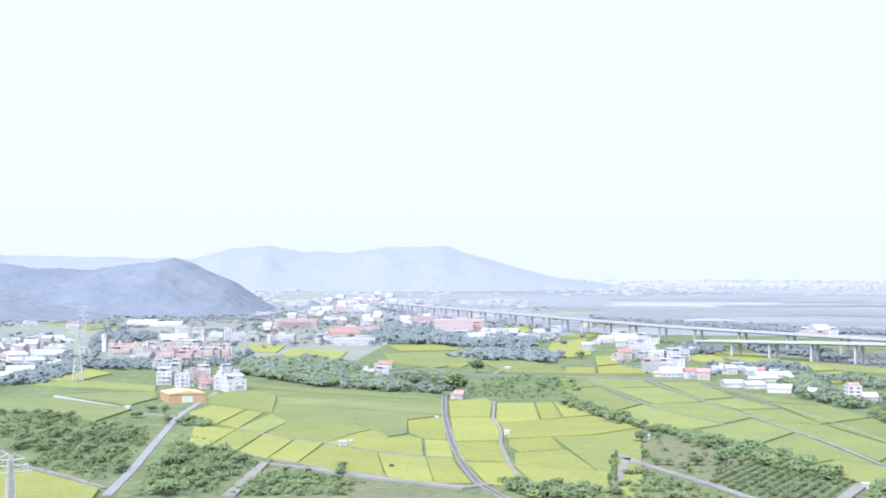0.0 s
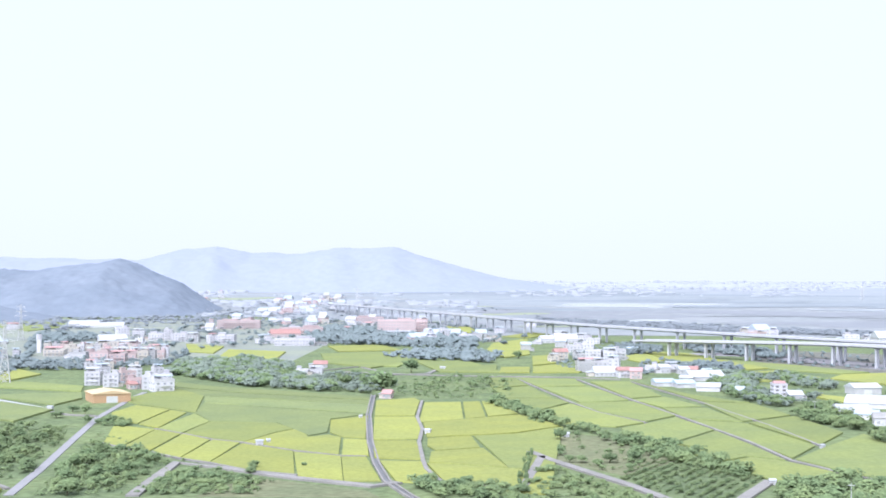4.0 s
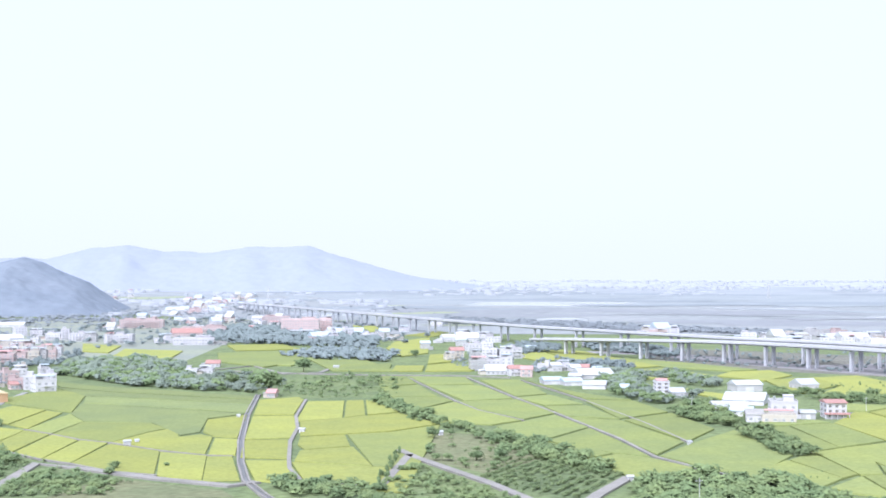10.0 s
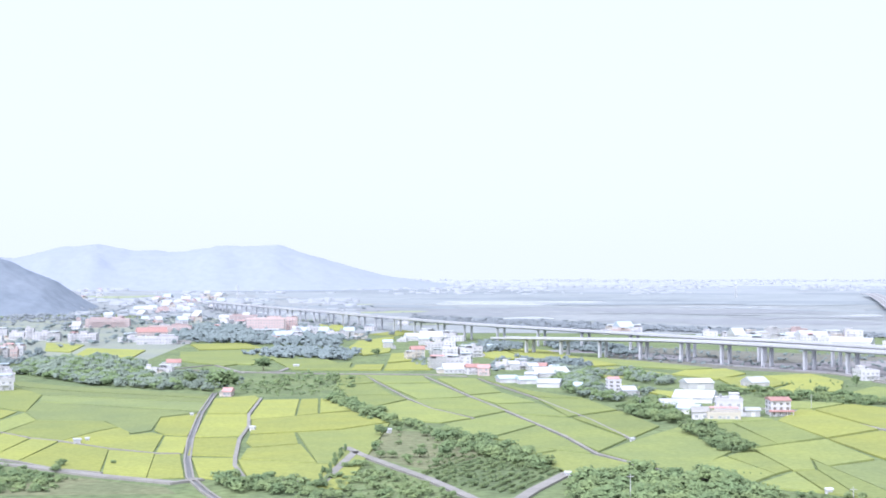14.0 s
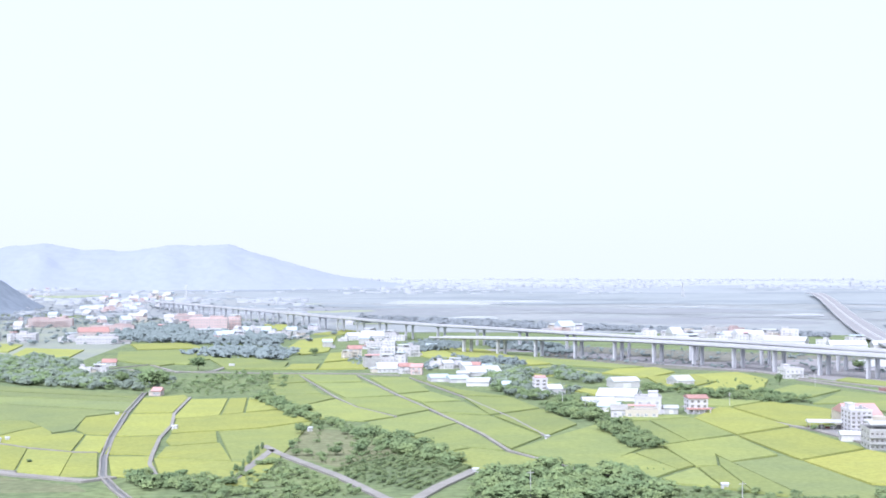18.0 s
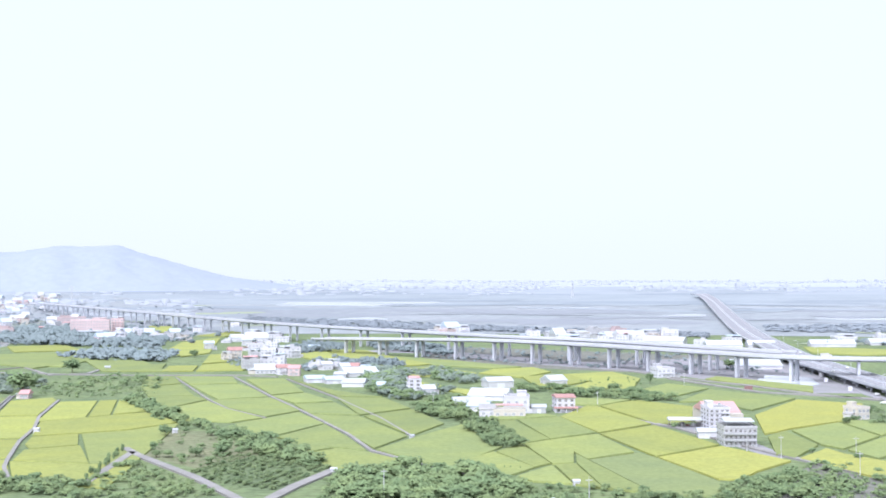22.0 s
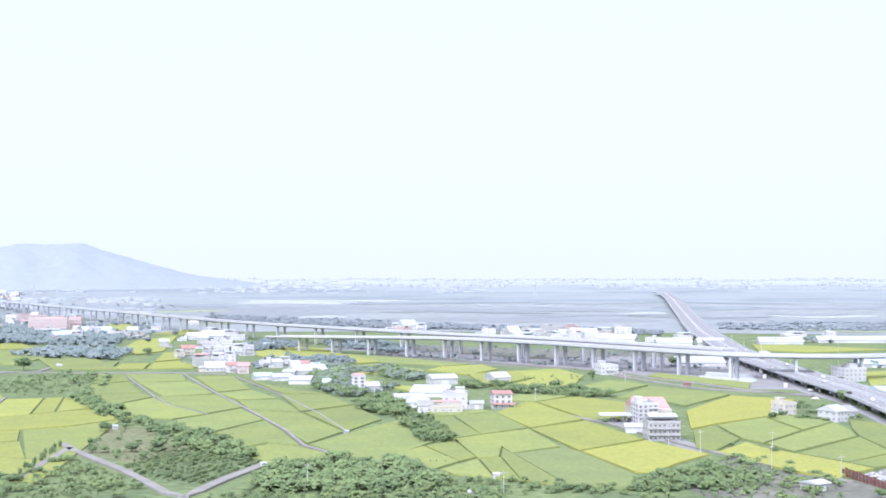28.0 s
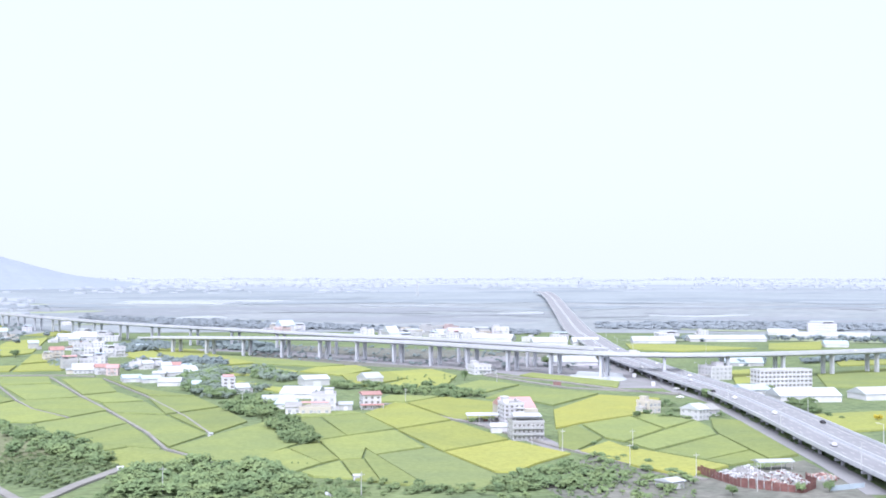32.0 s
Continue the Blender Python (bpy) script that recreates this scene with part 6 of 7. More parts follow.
house(-183.6, 946.8, 0, 10.0, 7.5, 8.4, 3, 'white', 'flat', 'white three-storey flat-roofed house beside the farm road', far=False, tank=True)
house(-188.4, 991.8, 24, 10.8, 8.1, 8.6, 3, 'white', 'flat', 'white three-storey flat-roofed house beside the farm road', far=False, tank=False)
house(-169.1, 932.2, 5, 9.8, 7.4, 7.8, 3, 'white', 'flat', 'white three-storey flat-roofed house beside the farm road', far=False, tank=True)
house(-163.9, 955.8, 27, 9.7, 7.3, 8.0, 3, 'pinkwall', 'flat', 'pink-tiled three-storey flat-roofed house beside the farm road', far=False, tank=True)
house(-151.8, 918.6, 8, 9.3, 7.0, 5.9, 2, 'pinkwall', 'flat', 'pink-tiled two-storey flat-roofed house beside the farm road', far=False, tank=False)
house(-170.6, 1023.2, 7, 9.7, 7.2, 5.4, 2, 'white', 'flat', 'white two-storey flat-roofed house beside the farm road', far=False, tank=True)
house(-139.6, 909.8, -2, 9.6, 7.2, 8.3, 3, 'white', 'flat', 'white three-storey flat-roofed house beside the farm road', far=False, tank=False)
house(-130.3, 893.1, 26, 12.4, 9.3, 7.2, 2, 'white', 'flat', 'white two-storey flat-roofed house beside the farm road', far=False, tank=False)
house(-140.1, 960.7, 18, 10.1, 7.6, 5.9, 2, 'white', 'flat', 'white two-storey flat-roofed house beside the farm road', far=False, tank=True)
house(11.3, 838.2, -11, 5.1, 6.1, 2.8, 1, 'pinkwall', 'pinkroof', 'pink-tiled one-storey pink-roofed house at the end of the canal', far=False, tank=True)
house(-152.6, 913.7, 23, 5.0, 6.0, 3.1, 1, 'brickwall', 'redroof', 'red-tiled one-storey red-roofed house beside the farm road', far=False, tank=True)
house(-324, 1397, 5, 6.9, 7.0, 6.2, 2, 'cream', 'flat', 'cream two-storey flat-roofed house in rows of flats', far=True, tank=False)
house(-314, 1390, 5, 6.8, 7.0, 6.3, 2, 'greywall', 'flat', 'grey two-storey flat-roofed house in rows of flats', far=True, tank=False)
house(-304, 1382, 4, 6.8, 7.0, 6.3, 2, 'pinkwall', 'flat', 'pink-tiled two-storey flat-roofed house in rows of flats', far=True, tank=False)
house(-295, 1375, 4, 6.8, 7.0, 6.4, 2, 'cream', 'flat', 'cream two-storey flat-roofed house in rows of flats', far=True, tank=False)
house(-285, 1368, 4, 6.7, 7.0, 6.4, 2, 'white', 'flat', 'white two-storey flat-roofed house in rows of flats', far=True, tank=False)
house(-275, 1360, 3, 6.7, 7.0, 6.5, 2, 'cream', 'flat', 'cream two-storey flat-roofed house in rows of flats', far=True, tank=False)
house(-266, 1353, 3, 6.7, 7.0, 6.5, 2, 'greywall', 'flat', 'grey two-storey flat-roofed house in rows of flats', far=True, tank=False)
house(-256, 1346, 3, 6.6, 7.0, 6.5, 2, 'pinkwall', 'flat', 'pink-tiled two-storey flat-roofed house in rows of flats', far=True, tank=False)
house(-247, 1339, 3, 6.6, 7.0, 6.6, 2, 'cream', 'flat', 'cream two-storey flat-roofed house in rows of flats', far=True, tank=False)
house(-238, 1332, 2, 6.6, 7.0, 6.6, 2, 'white', 'flat', 'white two-storey flat-roofed house in rows of flats', far=True, tank=False)
house(-229, 1325, 2, 6.5, 7.0, 6.7, 2, 'cream', 'flat', 'cream two-storey flat-roofed house in rows of flats', far=True, tank=False)
house(-219, 1319, 2, 6.5, 7.0, 6.7, 2, 'greywall', 'flat', 'grey two-storey flat-roofed house in rows of flats', far=True, tank=False)
house(-211, 1312, 1, 6.5, 7.0, 6.8, 2, 'pinkwall', 'flat', 'pink-tiled two-storey flat-roofed house in rows of flats', far=True, tank=False)
house(-202, 1305, 1, 6.4, 7.0, 6.8, 2, 'cream', 'flat', 'cream two-storey flat-roofed house in rows of flats', far=True, tank=False)
house(-193, 1299, 1, 6.4, 7.0, 6.8, 2, 'white', 'flat', 'white two-storey flat-roofed house in rows of flats', far=True, tank=False)
house(-256.8, 1279, 4, 6.3, 7.0, 5.7, 2, 'pinkwall', 'flat', 'pink-tiled two-storey flat-roofed house in rows of flats', far=True, tank=False)
house(-247.7, 1274, 3, 6.3, 7.0, 5.9, 2, 'cream', 'flat', 'cream two-storey flat-roofed house in rows of flats', far=True, tank=False)
house(-238.7, 1269, 3, 6.2, 7.0, 6.1, 2, 'greywall', 'flat', 'grey two-storey flat-roofed house in rows of flats', far=True, tank=False)
house(-229.6, 1263, 3, 6.2, 7.0, 6.3, 2, 'pinkwall', 'flat', 'pink-tiled two-storey flat-roofed house in rows of flats', far=True, tank=False)
house(-221.6, 1258, 2, 6.2, 7.0, 6.5, 2, 'cream', 'flat', 'cream two-storey flat-roofed house in rows of flats', far=True, tank=False)
house(-212.5, 1253, 2, 6.2, 7.0, 6.7, 2, 'pinkwall', 'flat', 'pink-tiled two-storey flat-roofed house in rows of flats', far=True, tank=False)
house(-203.5, 1247, 2, 6.1, 7.0, 6.8, 2, 'cream', 'flat', 'cream two-storey flat-roofed house in rows of flats', far=True, tank=False)
house(-195.4, 1242, 1, 6.1, 7.0, 7.0, 2, 'greywall', 'flat', 'grey two-storey flat-roofed house in rows of flats', far=True, tank=False)
house(-186.4, 1237, 1, 6.1, 7.0, 7.2, 2, 'pinkwall', 'flat', 'pink-tiled two-storey flat-roofed house in rows of flats', far=True, tank=False)
house(-218.7, 1096.2, 20, 7.0, 7.0, 5.2, 2, 'white', 'flat', 'white two-storey flat-roofed house behind the farm road', far=False, tank=True)
house(-219.2, 1129.1, 28, 6.8, 7.0, 4.7, 2, 'white', 'flat', 'white two-storey flat-roofed house behind the farm road', far=False, tank=True)
house(-203.7, 1095.2, 8, 7.5, 7.0, 5.5, 2, 'cream', 'flat', 'cream two-storey flat-roofed house behind the farm road', far=False, tank=True)
house(-179.1, 1070.4, 18, 6.5, 7.0, 4.8, 2, 'cream', 'flat', 'cream two-storey flat-roofed house behind the farm road', far=False, tank=True)
house(-158.4, 1045.8, 25, 6.3, 7.0, 4.7, 2, 'white', 'flat', 'white two-storey flat-roofed house behind the farm road', far=False, tank=True)
house(147, 1368, 2, 9.2, 7.0, 6.3, 2, 'greywall', 'blueroof', 'grey two-storey blue-grey-roofed house beside the paddies', far=False, tank=True)
house(175, 1508, -14, 7.9, 7.0, 2.9, 1, 'white', 'flat', 'white one-storey flat-roofed house beside the paddies', far=False, tank=True)
house(187, 1536, 9, 14.4, 10.8, 4.6, 1, 'white', 'whiteroof', 'white one-storey white-roofed house beside the paddies', far=False, tank=True)
house(215, 1635, -15, 15.4, 11.6, 6.4, 2, 'white', 'flat', 'white two-storey flat-roofed house beside the paddies', far=False, tank=False)
house(208, 1536, 0, 24.3, 16.0, 4.5, 1, 'white', 'whiteroof', 'white one-storey white-roofed house beside the paddies', far=False, tank=True)
house(191, 1344, -0, 16.7, 12.5, 6.0, 2, 'white', 'flat', 'white two-storey flat-roofed house beside the paddies', far=False, tank=True)
house(233, 1573, -21, 16.0, 12.0, 6.1, 2, 'white', 'flat', 'white two-storey flat-roofed house beside the paddies', far=False, tank=False)
house(235, 1517, -12, 17.2, 12.9, 5.1, 2, 'white', 'flat', 'white two-storey flat-roofed house beside the paddies', far=False, tank=True)
house(159, 1195.9, 5, 11.2, 8.4, 8.1, 3, 'cream', 'redroof', 'cream three-storey red-roofed house beside the paddies', far=False, tank=False)
house(151, 1179.9, 5, 7.5, 7.0, 4.9, 2, 'cream', 'flat', 'cream two-storey flat-roofed house beside the paddies', far=False, tank=True)
house(160.9, 1062.9, 0, 12.7, 9.6, 7.4, 2, 'greywall', 'flat', 'grey two-storey flat-roofed house beside the paddies', far=False, tank=False)
house(191, 1218, -12, 13.3, 10.0, 7.8, 3, 'white', 'flat', 'white three-storey flat-roofed house beside the paddies', far=False, tank=True)
house(175.8, 1080, -12, 10.6, 7.9, 6.6, 2, 'white', 'flat', 'white two-storey flat-roofed house beside the paddies', far=False, tank=True)
house(185.8, 1078.8, -16, 8.9, 7.0, 8.4, 3, 'white', 'flat', 'white three-storey flat-roofed house beside the paddies', far=False, tank=True)
house(204, 1215.9, 3, 11.9, 8.9, 7.4, 2, 'white', 'flat', 'white two-storey flat-roofed house beside the paddies', far=False, tank=False)
house(213, 1213.9, 6, 9.2, 7.0, 8.8, 3, 'white', 'flat', 'white three-storey flat-roofed house beside the paddies', far=False, tank=False)
house(210, 1383, -12, 13.0, 9.8, 5.4, 2, 'white', 'flat', 'white two-storey flat-roofed house beside the paddies', far=False, tank=True)
house(168.7, 1018.1, -1, 16.4, 12.3, 2.8, 1, 'white', 'whiteroof', 'white one-storey white-roofed house beside the paddies', far=False, tank=True)
house(179.7, 1001.7, 3, 9.4, 7.1, 5.1, 2, 'white', 'redroof', 'white two-storey red-roofed house beside the paddies', far=False, tank=False)
house(186.6, 989.5, -13, 8.2, 7.0, 5.4, 2, 'pinkwall', 'pinkroof', 'pink-tiled two-storey pink-roofed house beside the paddies', far=False, tank=True)
house(191, 1443, -11, 10.9, 8.1, 6.0, 2, 'greywall', 'blueroof', 'grey two-storey blue-grey-roofed house beside the paddies', far=False, tank=False)
house(178, 1218, 8, 8.2, 7.0, 4.7, 2, 'greywall', 'flat', 'grey two-storey flat-roofed house beside the paddies', far=False, tank=True)
house(210.6, 1055.2, -14, 9.6, 7.2, 4.4, 1, 'white', 'flat', 'white one-storey flat-roofed house beside the paddies', far=False, tank=True)
house(217.6, 1047.1, 5, 7.9, 7.0, 4.3, 1, 'white', 'whiteroof', 'white one-storey white-roofed house beside the paddies', far=False, tank=False)
house(224.5, 1053.1, -3, 9.6, 7.2, 5.0, 2, 'white', 'flat', 'white two-storey flat-roofed house beside the paddies', far=False, tank=True)
house(230.5, 1038.9, 4, 7.1, 7.0, 3.2, 1, 'white', 'whiteroof', 'white one-storey white-roofed house beside the paddies', far=False, tank=False)
house(238.5, 1044, -15, 8.7, 7.0, 2.8, 1, 'white', 'redroof', 'white one-storey red-roofed house beside the paddies', far=False, tank=False)
house(243.4, 1018.7, -1, 6.6, 7.0, 2.8, 1, 'greywall', 'blueroof', 'grey one-storey blue-grey-roofed house beside the paddies', far=False, tank=False)
house(225.6, 855.1, -6, 5.2, 6.2, 2.8, 1, 'greywall', 'blueroof', 'grey one-storey blue-grey-roofed house beside the paddies', far=False, tank=True)
house(158, 1815, -8, 12.3, 9.2, 5.0, 2, 'white', 'flat', 'white two-storey flat-roofed house beside the paddies', far=False, tank=True)
house(221, 2023, -10, 15.3, 11.4, 4.5, 1, 'white', 'flat', 'white one-storey flat-roofed house beside the paddies', far=False, tank=True)
shed(192.6, 925.2, 1, 12.5, 11.3, 2.6, 'blueroof', 'white blue-grey-roofed shed beside the paddies', 'white')
shed(203.6, 914.2, 4, 12.4, 11.2, 2.6, 'blueroof', 'white blue-grey-roofed shed beside the paddies', 'white')
shed(231.4, 977.3, 3, 24.0, 18.0, 2.6, 'whiteroof', 'white white-roofed shed beside the paddies', 'white')
shed(213.6, 885.5, -16, 14.4, 12.9, 2.6, 'whiteroof', 'white white-roofed shed beside the paddies', 'white')
shed(216.5, 963.2, -15, 8.7, 8.0, 2.6, 'whiteroof', 'grey white-roofed shed beside the paddies', 'greywall')
shed(248, 1345, -13, 10.2, 9.2, 3.1, 'blueroof', 'white blue-grey-roofed shed beside the paddies', 'white')
shed(-393, 1299, 33, 8.8, 8.0, 2.6, 'blueroof', 'grey blue-grey-roofed shed at the foot of the hill', 'greywall')
shed(-420, 1420, 13, 9.7, 8.7, 2.6, 'whiteroof', 'white white-roofed shed at the foot of the hill', 'white')
shed(-404.8, 1281, 34, 7.7, 8.0, 2.6, 'whiteroof', 'grey white-roofed shed at the foot of the hill', 'greywall')
shed(-426, 1515, 23, 11.4, 10.3, 2.6, 'whiteroof', 'white white-roofed shed at the foot of the hill', 'white')
shed(-368, 1356, 12, 8.2, 8.0, 2.6, 'blueroof', 'grey blue-grey-roofed shed at the foot of the hill', 'greywall')
shed(-408, 1539, 8, 10.5, 9.4, 2.6, 'blueroof', 'white blue-grey-roofed shed at the foot of the hill', 'white')
shed(-306.7, 1001.3, 34, 8.3, 8.0, 2.6, 'whiteroof', 'grey white-roofed shed at the foot of the hill', 'greywall')
shed(-300.2, 1035.2, 25, 9.4, 8.4, 2.6, 'whiteroof', 'white white-roofed shed at the foot of the hill', 'white')
shed(-371.7, 1167, 15, 6.2, 8.0, 2.6, 'pinkroof', 'pink-tiled pink-roofed shed at the foot of the hill', 'pinkwall')
shed(-312.7, 1166, 12, 8.8, 8.0, 2.6, 'whiteroof', 'grey white-roofed shed at the foot of the hill', 'greywall')
shed(-312.4, 1137, 28, 7.3, 8.0, 2.6, 'whiteroof', 'white white-roofed shed at the foot of the hill', 'white')
shed(-374.5, 1246, 10, 8.5, 8.0, 2.6, 'redroof', 'pink-tiled red-roofed shed at the foot of the hill', 'pinkwall')
shed(251.2, 730.1, -6, 16.6, 15.0, 2.6, 'whiteroof', 'white white-roofed shed of the farmstead', 'white')
shed(275.8, 774.3, -25, 21.9, 18.0, 2.6, 'whiteroof', 'white white-roofed shed of the farmstead', 'white')
shed(252.3, 709, -25, 11.0, 9.9, 2.6, 'blueroof', 'white blue-grey-roofed shed of the farmstead', 'white')
house(533, 1409, -24, 25.8, 16.0, 6.4, 2, 'white', 'flat', 'white two-storey flat-roofed house beyond the viaduct', far=True, tank=False)
house(588, 1457, -14, 12.0, 9.0, 5.3, 2, 'white', 'flat', 'white two-storey flat-roofed house beyond the viaduct', far=True, tank=False)
house(591, 1400, -26, 13.3, 10.0, 8.5, 3, 'white', 'flat', 'white three-storey flat-roofed house beyond the viaduct', far=True, tank=False)
house(595, 1371, -8, 11.4, 8.5, 7.6, 2, 'white', 'flat', 'white two-storey flat-roofed house beyond the viaduct', far=True, tank=False)
house(664, 1362, -38, 11.5, 8.6, 4.2, 1, 'white', 'flat', 'white one-storey flat-roofed house beyond the viaduct', far=True, tank=False)
house(713, 1390, -12, 17.6, 13.2, 5.2, 2, 'white', 'flat', 'white two-storey flat-roofed house beyond the viaduct', far=True, tank=False)
house(848, 1390, -16, 24.1, 16.0, 4.9, 2, 'white', 'flat', 'white two-storey flat-roofed house beyond the viaduct', far=True, tank=False)
house(915, 1426, -17, 11.3, 8.4, 5.6, 2, 'white', 'flat', 'white two-storey flat-roofed house beyond the viaduct', far=True, tank=False)
house(1121, 1483, -30, 35.5, 16.0, 9.9, 3, 'white', 'flat', 'white three-storey flat-roofed house beyond the viaduct', far=True, tank=False)
shed(633, 1389, -32, 46.2, 18.0, 3.1, 'whiteroof', 'white white-roofed shed beyond the viaduct', 'white')
shed(662, 1302, -15, 35.7, 18.0, 2.6, 'whiteroof', 'white white-roofed shed beyond the viaduct', 'white')
shed(698, 1290, -17, 27.5, 18.0, 2.6, 'whiteroof', 'white white-roofed shed beyond the viaduct', 'white')
shed(777, 1289, -20, 44.7, 18.0, 2.6, 'whiteroof', 'white white-roofed shed beyond the viaduct', 'white')
shed(871, 1298, -18, 83.1, 18.0, 2.6, 'whiteroof', 'white white-roofed shed beyond the viaduct', 'white')
shed(1026, 1427, -29, 35.1, 18.0, 2.6, 'whiteroof', 'white white-roofed shed beyond the viaduct', 'white')
shed(1013, 1321, -41, 101.7, 18.0, 2.6, 'whiteroof', 'white white-roofed shed beyond the viaduct', 'white')
shed(914, 1159, -27, 22.7, 18.0, 2.6, 'blueroof', 'white blue-grey-roofed shed beyond the viaduct', 'white')
shed(673, 939.1, -24, 29.4, 18.0, 2.6, 'blueroof', 'grey blue-grey-roofed shed beyond the viaduct', 'greywall')
shed(546.4, 990.5, -13, 38.0, 18.0, 2.6, 'whiteroof', 'white white-roofed shed beyond the viaduct', 'white')
scatter_houses([(-237, 2503), (-101, 2899), (-91, 3732), (-253, 3327)], 60, 9, 20, '%s house in the distant village', True)
scatter_houses([(-352, 1093), (-346.7, 1163), (-324.4, 1242), (-421, 1536), (-485, 1499)], 26, 7, 13, '%s house at the foot of the hill', True)
scatter_houses([(518, 1528), (656, 1419), (707, 1544), (558, 1615)], 16, 12, 22, '%s house beyond the viaduct', True)
scatter_houses([(441, 1680), (470, 1638), (496, 1741), (456, 1751)], 6, 12, 22, '%s house beyond the viaduct', True)
scatter_houses([(-219, 1783), (-11, 1873), (-7, 2454), (-276, 2351)], 26, 9, 17, '%s house among village trees', True)
scatter_houses([(-2, 1542), (135, 1527), (144, 1675), (35, 1720)], 12, 9, 15, '%s house beside the school', True)
scatter_houses([(-512, 3112), (-362, 3268), (-455, 4022), (-602, 3778)], 12, 9, 16, '%s house in the far village', True)

# ---- woods and thickets ----
wood('woodland', 'dense dark green wood beside the paddies', [(-150.3, 1042.8), (-164, 1199), (-114.5, 1240), (-67.8, 1146), (-50.2, 1001.8), (-15.9, 912.4), (-32, 883.9), (-81.3, 928.3)], 1300, 2.0, 4.4, 'leaf_mid')
wood('woodland', 'dark green trees behind the paddies', [(-48.8, 926.8), (-27.8, 1040.2), (7.1, 1017.2), (17.2, 925.3), (-0.2, 866.6), (-29.1, 883.8)], 175, 2.0, 3.8, 'leaf_mid')
wood('thicket', 'green hedge of shrubs between paddies', [(66.7, 809.8), (75.7, 823), (100.2, 706.9), (96.3, 667.4), (82.1, 695.3)], 106, 1.5, 3.4, 'leaf')
wood('thicket', 'green strip of shrubs and small trees', [(97.3, 680.2), (105.4, 666.3), (132.7, 586), (143.8, 516.2), (135.8, 506.1), (116.7, 559.9)], 141, 1.2, 3.4, 'leaf')
wood('orchard', 'rows of low green orchard shrubs', [(91.7, 507.4), (107.7, 552), (130.8, 558), (143.9, 504.2), (116.8, 456.2), (98.8, 471.4)], 430, 0.6, 1.3, 'shrub', rows=1.08)
wood('thicket', 'scattered green shrubs in a meadow', [(77.5, 583.3), (90.4, 632.7), (114.6, 618.7), (123.7, 576.9), (94.7, 514.3), (84.7, 543.3)], 22, 1.4, 3.0, 'leaf')
wood('thicket', 'green weeds and shrubs beside the lane', [(47.7, 453.1), (69.6, 540.8), (88.7, 487.5), (99.8, 445.4)], 205, 0.8, 1.9, 'shrub')
wood('thicket', 'dense dark green shrubs along the field edge', [(146.9, 492.2), (169.9, 506.4), (190.8, 485.4), (199.8, 462.3), (196.7, 420.1), (129.8, 430.1), (135.8, 465.1)], 388, 1.4, 3.6, 'leaf')
wood('thicket', 'low green scrub along the field edge', [(132.8, 453.1), (147.9, 475.2), (208.7, 446.2), (254.1, 413.7), (248.1, 399.7), (126.8, 431.2)], 273, 0.9, 2.0, 'shrub')
wood('thicket', 'rounded clump of trees beside a paddy', [(224.7, 640.6), (237.7, 642.6), (237.7, 582.7), (227.7, 544.6), (215.8, 547.7)], 82, 2.0, 4.0, 'leaf')
wood('thicket', 'grey-green bushes beside the farmstead', [(228.1, 758.6), (255.9, 777), (247.5, 680.9), (238.6, 647.5), (221.6, 659.3), (215.4, 704.1)], 153, 1.6, 3.6, 'leaf')
wood('thicket', 'dark green shrubs on a slope above the road', [(-235, 758), (-201.9, 742.7), (-153.5, 676.6), (-132.4, 643.4), (-115.8, 523), (-157.2, 574.3), (-184.3, 600.2)], 200, 1.3, 3.4, 'leaf')
wood('orchard', 'light green orchard rows above the road', [(-188.3, 663.5), (-139.6, 689.9), (-126.3, 603.8), (-120.9, 508.8), (-155.7, 549.8)], 420, 0.7, 1.5, 'shrub', rows=0.70)
wood('thicket', 'dark green shrubs below the farm road', [(-111.6, 568.6), (-102.7, 613.9), (-73.7, 561.6), (-78.6, 497), (-99.3, 478.6)], 82, 1.3, 3.2, 'leaf')
wood('thicket', 'light green scrub below the farm road', [(-103.9, 496.6), (-116.3, 623.9), (-70.9, 556.6), (-79.7, 478.9)], 256, 0.8, 1.8, 'shrub')
wood('orchard', 'dark green orchard shrubs below the lane', [(-69.2, 514.9), (-55.8, 537.5), (-35, 510.8), (-36, 477.8), (-72.1, 478.9)], 90, 1.0, 2.0, 'leaf', rows=1.20)
wood('thicket', 'light green weeds below the lane', [(-72.1, 478.9), (-66.3, 534.8), (-33, 510.7), (-32, 477.6)], 205, 0.7, 1.6, 'shrub')
wood('thicket', 'dark shrubs at the edge of the paddies', [(16.7, 514.7), (30.7, 498.9), (51.7, 480.8), (53.7, 461.8), (26.7, 465.2)], 64, 1.2, 2.8, 'leaf')
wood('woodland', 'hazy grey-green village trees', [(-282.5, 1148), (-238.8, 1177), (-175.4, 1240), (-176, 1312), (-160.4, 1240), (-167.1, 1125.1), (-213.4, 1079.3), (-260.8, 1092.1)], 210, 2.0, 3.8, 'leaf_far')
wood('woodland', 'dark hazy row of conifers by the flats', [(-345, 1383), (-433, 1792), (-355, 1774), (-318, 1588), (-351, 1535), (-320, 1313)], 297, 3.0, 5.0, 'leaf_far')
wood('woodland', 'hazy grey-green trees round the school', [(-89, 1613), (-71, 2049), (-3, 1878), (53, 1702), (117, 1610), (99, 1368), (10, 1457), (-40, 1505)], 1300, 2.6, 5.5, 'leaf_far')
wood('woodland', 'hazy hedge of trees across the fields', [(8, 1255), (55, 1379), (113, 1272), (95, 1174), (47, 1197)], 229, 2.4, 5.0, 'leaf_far')
